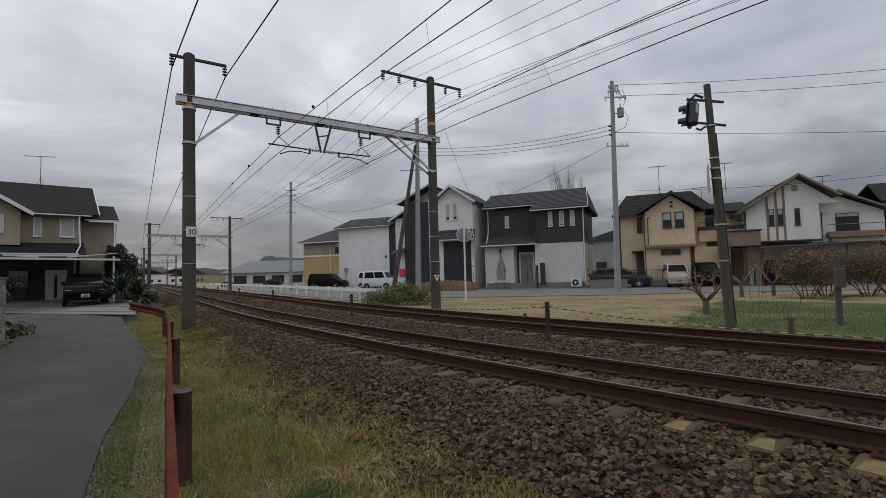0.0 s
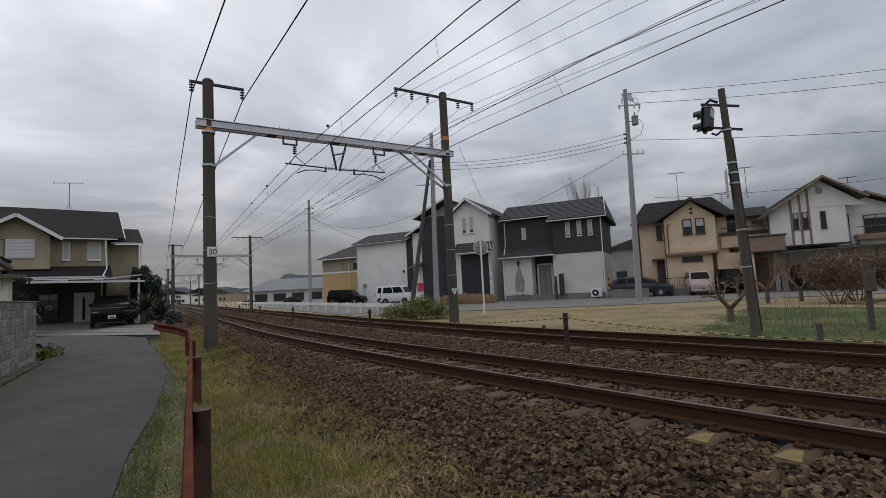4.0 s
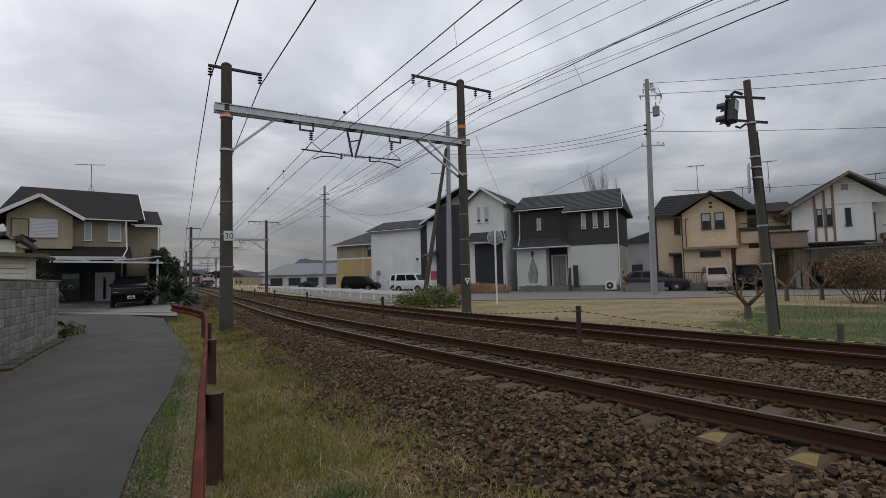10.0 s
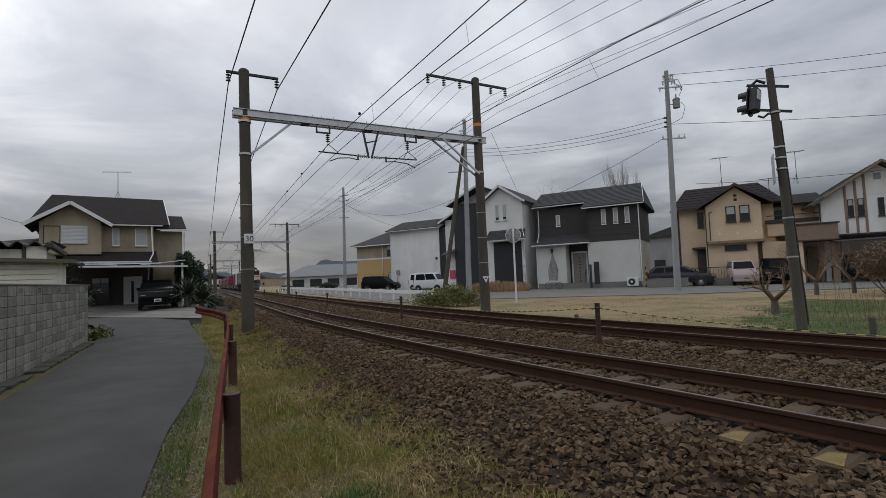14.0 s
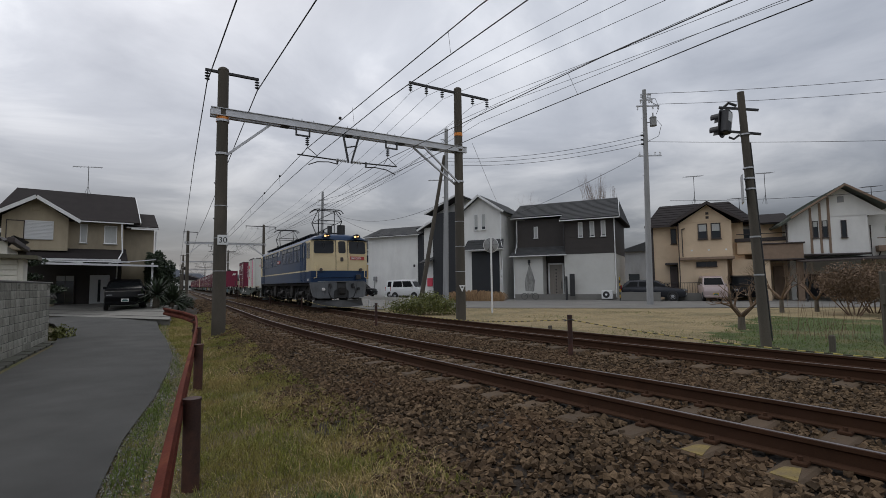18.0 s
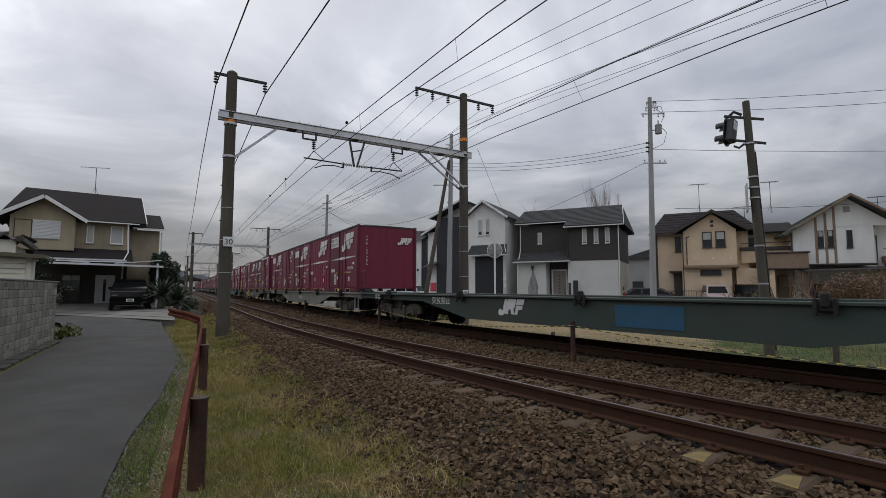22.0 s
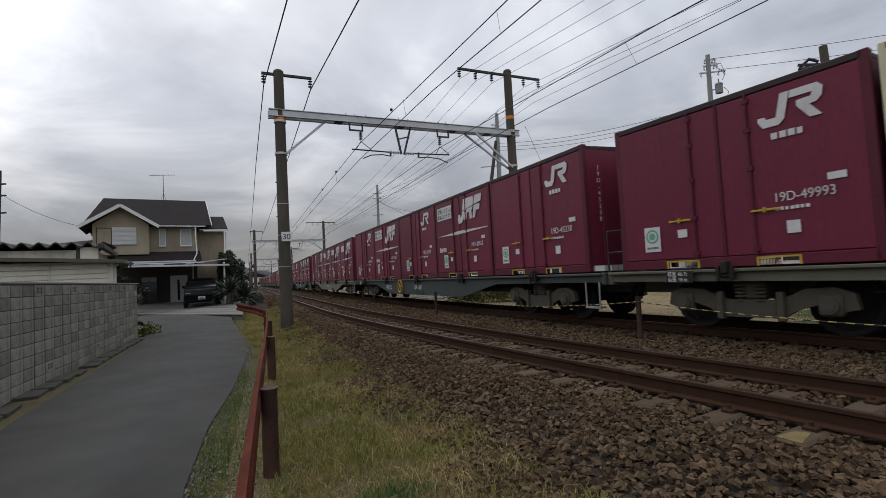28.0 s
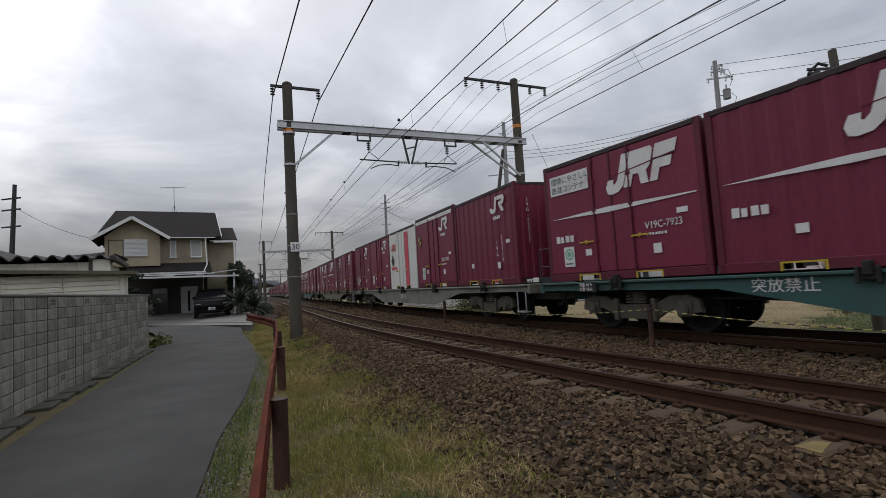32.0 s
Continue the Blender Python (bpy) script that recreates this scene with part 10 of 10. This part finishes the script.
def bogie_meshes():
    def make():
        fr = Bm()
        for sx in (-1, 1):
            x0, x1 = sx * 0.93, sx * 1.03
            out = [(-1.3, 0.4), (-1.26, 0.6), (-1.05, 0.68), (-0.72, 0.66), (-0.45, 0.53), (-0.3, 0.5), (0.3, 0.5), (0.45, 0.53), (0.72, 0.66), (1.05, 0.68), (1.26, 0.6), (1.3, 0.4),
                   (1.14, 0.36), (0.9, 0.46), (0.6, 0.36), (0.42, 0.24), (-0.42, 0.24), (-0.6, 0.36), (-0.9, 0.46), (-1.14, 0.36)]
            n = len(out)
            vs = [(x0, y, z) for y, z in out] + [(x1, y, z) for y, z in out]
            fr.add(vs, [tuple(range(n)), tuple(range(2 * n - 1, n - 1, -1))] + [(i, (i + 1) % n, (i + 1) % n + n, i + n) for i in range(n)])
        fr.cbox(-1.0, 1.0, -0.2, 0.2, 0.5, 0.78, 0.03)
        spring = Bm()
        for k in range(5):
            z = 0.47 + k * 0.055
            spring.lathe([(0.05, z), (0.085, z + 0.012), (0.085, z + 0.03), (0.05, z + 0.042)], 12)
        box_ = Bm().cbox(-0.06, 0.06, -0.14, 0.14, -0.14, 0.14, 0.03)
        box_.cyl((-0.06, 0, 0), (-0.1, 0, 0), 0.11, n=12)
        box_.cyl((-0.1, 0, 0), (-0.115, 0, 0), 0.07, n=12)
        shoe = Bm().cbox(-0.05, 0.05, -0.05, 0.05, 0.2, 0.62, 0.015)
        return (fr.mesh("bogie_frame", M_BOGIE), spring.mesh("spring", M_BOGIE), box_.mesh("axle_box", M_BOGIE, True), shoe.mesh("brake_hanger", M_BOGIE))
    return shared(MESHES, "bogie", make)


def wagon(k, paint, number="", legend="", brake=False, big_mark=False, patch=False, label=""):
    behind = LOCO_LEN + CAR_LEN * (k + 0.5) + SLACK[k]
    p = WAGON_PAINT[paint]
    w = thing("container_wagon", label, "wagon", group="wagons of the goods train")

    def sill():
        b = Bm()
        out = [(-9.75, 0.96), (9.75, 0.96), (9.75, 0.8), (5.7, 0.77), (3.6, 0.38), (-3.6, 0.38), (-5.7, 0.77), (-9.75, 0.8)]
        n = len(out)
        vs = [(-1.2, y, z) for y, z in out] + [(-1.17, y, z) for y, z in out]
        b.add(vs, [tuple(range(n)), tuple(range(2 * n - 1, n - 1, -1))] + [(i, (i + 1) % n, (i + 1) % n + n, i + n) for i in range(n)])
        return b.mesh("side_sill", p)
    part("side_sill", shared(MESHES, ("sill", paint), sill), None, w)
    part("side_sill", shared(MESHES, ("sill", paint), sill), None, w, at=pose(0, 0, 0, 0, 0, 180))

    flange = lambda: Bm().cbox(-1.27, -1.12, -9.75, 9.75, 0.925, 0.975, 0.01).mesh("flange", p)
    part("flange", shared(MESHES, ("flange", paint), flange), None, w)
    part("flange", shared(MESHES, ("flange", paint), flange), None, w, at=pose(0, 0, 0, 0, 0, 180))

    def deck():
        b = Bm().box(-1.17, 1.17, -9.7, 9.7, 0.86, 0.92)
        for i in range(14):
            b.box(-1.17, 1.17, -9.5 + i * 1.46 - 0.06, -9.5 + i * 1.46 + 0.06, 0.78, 0.86)
        b.box(-0.3, 0.3, -9.7, 9.7, 0.55, 0.86)
        b.cbox(-1.22, 1.22, -9.82, -9.7, 0.74, 0.98, 0.02)
        b.cbox(-1.22, 1.22, 9.7, 9.82, 0.74, 0.98, 0.02)
        return b.mesh("deck", p)
    part("deck", shared(MESHES, ("deck", paint), deck), None, w)

    def lock():
        b = Bm().cbox(-1.3, -1.2, -0.09, 0.09, 0.84, 1.0, 0.02)
        b.cbox(-1.33, -1.28, -0.13, -0.08, 0.8, 1.02, 0.01)
        b.cbox(-1.33, -1.28, 0.08, 0.13, 0.8, 1.02, 0.01)
        b.cbox(-1.34, -1.22, -0.05, 0.05, 0.9, 1.09, 0.02)
        return b.mesh("container_lock", M_UNDER)
    for i in range(5):
        part("container_lock", shared(MESHES, "lock", lock), None, w, "dark container lock", at=pose(0, (i - 2) * BAY, 0))

    def coupler():
        b = Bm().cbox(-0.11, 0.11, -10.2, -9.75, 0.78, 0.98, 0.03)
        b.cbox(-0.17, 0.1, -10.22, -10.0, 0.72, 1.02, 0.04)
        b.tube([(0.4, -9.8, 0.75), (0.42, -9.95, 0.5), (0.4, -10.1, 0.42), (0.36, -10.2, 0.48)], 0.03, 6)
        return b.mesh("coupler", M_UNDER)
    part("coupler", shared(MESHES, "coupler", coupler), None, w)
    part("coupler", shared(MESHES, "coupler", coupler), None, w, at=pose(0, 0, 0, 0, 0, 180))

    def step():
        b = Bm().tube([(-1.24, -9.3, 0.8), (-1.24, -9.3, 0.32), (-1.24, -9.68, 0.32), (-1.24, -9.68, 0.8)], 0.018, 6)
        b.box(-1.28, -1.1, -9.68, -9.3, 0.3, 0.33)
        return b.mesh("step", M_GALV)
    part("step", shared(MESHES, "step", step), None, w, "pale steel footstep")
    part("step", shared(MESHES, "step", step), None, w, "pale steel footstep", at=pose(0, 0, 0, 0, 0, 180))
    if k < 12:
        def handrail():
            b = Bm().tube([(-1.2, 9.45, 0.98), (-1.2, 9.45, 1.75), (-1.2, 9.78, 1.75), (-1.2, 9.78, 0.98)], 0.018, 6)
            b.tube([(-1.2, 9.45, 1.35), (-1.2, 9.78, 1.35)], 0.014, 6)
            return b.mesh("handrail", M_YELLOW if k == 3 else M_DARKST)
        part("handrail", shared(MESHES, ("handrail", k == 3), handrail), None, w, "thin steel handrail")
        bf, bs, bx, bh = bogie_meshes()
        for by in (-7.4, 7.4):
            bg = part("bogie", bf, None, w, "dusty brown cast bogie", at=pose(0, by, 0))
            for sx in (-1, 1):
                for y in (-0.14, 0.14):
                    part("spring", bs, None, bg, at=pose(sx * 0.98, y, 0))
                for y in (-1.0, 1.0):
                    part("axle_box", bx, None, bg, at=pose(sx * 1.02, y, 0.44, 0, 0, 0 if sx < 0 else 180))
                for y in (-0.42, 0.42):
                    part("brake_hanger", bh, None, bg, at=pose(sx * 1.04, y, 0))
            for y in (-1.0, 1.0):
                ws = part("wheelset", wheelset_mesh(0.43), None, w, "worn steel wheelset", at=pose(0, by + y, 0.43))
                WHEELS.append((ws, behind + by + y, (0, by + y, 0.43), 0.43))
    else:
        bf, bs, bx, bh = bogie_meshes()
        for by in (-7.4, 7.4):
            part("bogie", bf, None, w, at=pose(0, by, 0))
            for y in (-1.0, 1.0):
                part("wheelset", wheelset_mesh(0.43), None, w, at=pose(0, by + y, 0.43))
    gear = Bm()
    gear.cbox(-0.85, -0.45, -1.9, -1.1, 0.35, 0.62, 0.04)
    gear.cyl((-0.7, 0.6, 0.5), (-0.7, 1.8, 0.5), 0.17, n=12)
    gear.tube([(-0.9, -6.0, 0.62), (-0.9, -2.0, 0.5), (-0.9, 2.0, 0.5), (-0.9, 6.0, 0.62)], 0.02, 6)
    part("brake_gear", shared(MESHES, "gear", lambda: gear.mesh("brake_gear", M_UNDER)), None, w)
    ss = lambda u, z: Matrix.Translation((-1.206, -u, z)) @ Matrix.Rotation(radians(-90), 4, "Z")
    if number:
        part("lettering", words(number, 0.24, M_DECAL, squeeze=0.95), None, w, "white wagon number", at=ss(-0.55, 0.58))
        part("lettering", shared(MESHES, "koki", lambda: words("コキ", 0.1, M_DECAL)), None, w, "small white letters", at=ss(-0.1, 0.8))
        for u in (-0.28, 0.28):
            fr = Bm()
            for a in ((0, 0.18, 0, 0.02), (0, 0.18, 0.13, 0.15), (0, 0.02, 0, 0.15), (0.16, 0.18, 0, 0.15)):
                fr.box(a[0], a[1], -0.004, 0, a[2], a[3])
            part("card_frame", shared(MESHES, "card", lambda: fr.mesh("card_frame", M_BLACK)), None, w, "dark card frame", at=ss(u, 0.41))
    if legend:
        part("lettering", shared(MESHES, legend, lambda: words(legend, 0.22, M_DECAL, squeeze=1.0)), None, w, "white warning lettering", at=ss(-4.1, 0.575) if brake else ss(-5.2, 0.73))
    if big_mark:
        part("emblem", shared(MESHES, "wagon_emblem", lambda: flat_mesh("emblem", [[(x * 0.55, z * 0.55) for x, z in q] for q in EMBLEM], M_DECAL)), None, w, "white slanted block emblem", at=ss(-2.4, 0.56))
    if patch:
        part("blue_patch", Bm().box(0, 1.25, -0.004, 0, 0, 0.38).mesh("blue_patch", M_DECBLUE), None, w, "faded blue panel", at=ss(0.7, 0.47))
    if brake:
        def hand():
            b = Bm()
            pts = [(0.26 * math.cos(a * math.pi / 9), 0, 0.26 * math.sin(a * math.pi / 9)) for a in range(18)]
            b.tube(pts, 0.022, 6, True)
            for a in range(5):
                b.tube([(0, 0, 0), (0.26 * math.cos(a * 1.257), 0, 0.26 * math.sin(a * 1.257))], 0.016, 5)
            b.cyl((0, -0.03, 0), (0, 0.05, 0), 0.05, n=8)
            return b.mesh("hand_brake", M_YELLOW)
        part("hand_brake", shared(MESHES, "hand", hand), None, w, "yellow hand brake wheel", at=ss(-2.0, 0.7) @ pose(0, -0.06, 0))
    tag = part("load_plate", shared(MESHES, "tagp", lambda: Bm().cbox(0, 0.46, -0.006, 0, -0.09, 0.1, 0.002).mesh("load_plate", M_UNDER)), None, w, "dark plate with pale load lettering", at=ss(-8.55, 0.86) @ pose(0, -0.075, 0))
    if k < 11:
        for i, (key, text) in enumerate((("load_a", "荷重 40.7t"), ("load_b", "自重 18.6t"))):
            part("lettering", shared(MESHES, key, lambda: words(text, 0.085, M_DECAL, 0.001, squeeze=0.95)), None, tag, at=pose(0.02, -0.008, 0.02 - i * 0.085))
    MOVERS.append((w, behind, 7.2, Matrix()))
    return behind


L_BIG = "maroon steel container with white slanted emblem, stripe and blank panel"
L_SLOGAN = "maroon steel container with white emblem, stripe and slogan panel"
L_JR = "maroon steel container with small white emblem and double doors"
L_RIB = "ribbed maroon steel container with white emblem and stripe"
L_TOP = "maroon steel container with white top stripe and hazard diamond"


def C(code, number=""):
    return (code, number)


TRAIN = [
    ("green", "104-2400", "", dict(big_mark=True), [None, C("pink"), None, C("big", "19G-15338"), None]),
    ("green", "", "突放禁止", dict(big_mark=True, patch=True), [None] * 5),
    ("grey", "107-1981", "", {}, [C("slogan", "19D-37906"), C("rib", "19G-9189"), C("big", "19G-15847"), C("jr", "19D-44567"), C("big")]),
    ("brown", "106-216", "突放禁止", dict(brake=True), [C("top", "20D-2440"), C("slogan", "19G-15068"), C("rib"), C("top", "20G-530"), C("big", "19D-22795")]),
    ("teal", "", "", {}, [C("topbig", "20D-299"), C("jr"), C("big"), C("slogan"), C("jr")]),
    ("olive", "107-2", "突放禁止", {}, [C("big"), C("top"), C("slogan", "V19C-8133"), C("cream"), C("jr", "19D-49993")]),
    ("dark", "104-1897", "突放禁止", dict(brake=True), [C("jr", "19D-45238"), C("slogan", "19D-38055"), C("jr", "19D-33197"), C("slogan", "V19C-1087"), C("jr", "19D-48945")]),
    ("grey", "107-453", "突放禁止", {}, [C("big", "19D-32335"), C("big"), C("big", "19D-18683"), C("plain", "V19B-5171"), C("jr", "19D-43837")]),
    ("teal", "104-1686", "突放禁止", {}, [C("slogan", "19D-36833"), C("slogan", "V19C-7709"), C("jr", "19D-43359"), C("rib"), C("slogan", "V19C-7923")]),
    ("grey", "107-873", "", {}, [C("ribjr", "19G-22737"), C("top", "20G-1405"), C("white"), C("jr"), C("jr")]),
]
pick = random.Random(11)
for k in range(10, 21):
    TRAIN.append((pick.choice(("grey", "teal", "brown", "olive")), "", "", {}, [C(pick.choice(("big", "jr", "slogan", "rib", "big", "jr", "top", "cream" if k == 12 else "jr"))) for _ in range(5)]))
for k, (paint, number, legend, extra, load) in enumerate(TRAIN):
    wl_ = {"grey": "weathered grey", "green": "dark green", "brown": "dusty brown", "teal": "teal green", "olive": "olive grey", "dark": "dark grey-green"}[paint]
    bh_ = wagon(k, paint, number, legend, label=wl_ + " steel container flat wagon with deep side sills", **extra)
    for i, what in enumerate(load):
        if not what:
            continue
        code, num = what
        kw = dict(number=num, behind=bh_, bay=i, seed=k + i)
        if code == "big":
            container("door", "big", label=L_BIG, **kw)
        elif code == "slogan":
            container("door", "big", slogan="y", label=L_SLOGAN, **kw)
        elif code == "plain":
            container("door", "big", slogan="none", label="maroon steel container with white slanted emblem and stripe", **kw)
        elif code == "rib":
            container("rib", "big", label=L_RIB, **kw)
        elif code == "ribjr":
            container("rib", "small", label="ribbed maroon steel container with small white emblem", **kw)
        elif code == "jr":
            container("door", "small", label=L_JR, **kw)
        elif code == "top":
            container("door", "small", label=L_TOP, diamond=True, stripe_top=True, **kw)
        elif code == "topbig":
            container("door", "big", label=L_TOP, stripe_top=True, **kw)
        elif code == "pink":
            container("smooth", "pink", label="white steel container with a pink blossom band", paint=M_CWHITE, edge=M_CWHITE, **kw)
        elif code == "cream":
            container("smooth", "red", label="cream steel container with a red upright band", paint=M_CCREAM, edge=M_CCREAM, **kw)
        else:
            container("smooth", "blue", label="white steel container with a blue upright band", paint=M_CWHITE, edge=M_CWHITE, **kw)
build_loco()


# ---- what moves ----
def motions():
    times = [0.5 * i for i in range(65)]
    for ob, behind, half, local in MOVERS:
        rows = []
        for t in times:
            s = lead_at(t) + behind
            if not -14 < s < 48 and t % 4:
                continue
            rows.append((t, vehicle_pose(s, half) @ local))
        walk(ob, rows)
    # wheels turn while they pass before the lane
    for ob, behind, (x, y, z), r in WHEELS:
        ahead = [i for i in range(0, 961) if -3 < lead_at(i / FPS) + behind < 26]
        if not ahead:
            continue
        s0 = lead_at(ahead[0] / FPS) + behind
        rows = [(0.0, pose(x, y, z))] if ahead[0] > 0 else []
        for i in ahead:
            a = (s0 - lead_at(i / FPS) - behind) / r
            rows.append((i / FPS, Matrix.Translation((x, y, z)) @ Matrix.Rotation(a, 4, "X")))
        if ahead[-1] < 960:
            rows.append((32.0, rows[-1][1]))
        walk(ob, rows)


motions()
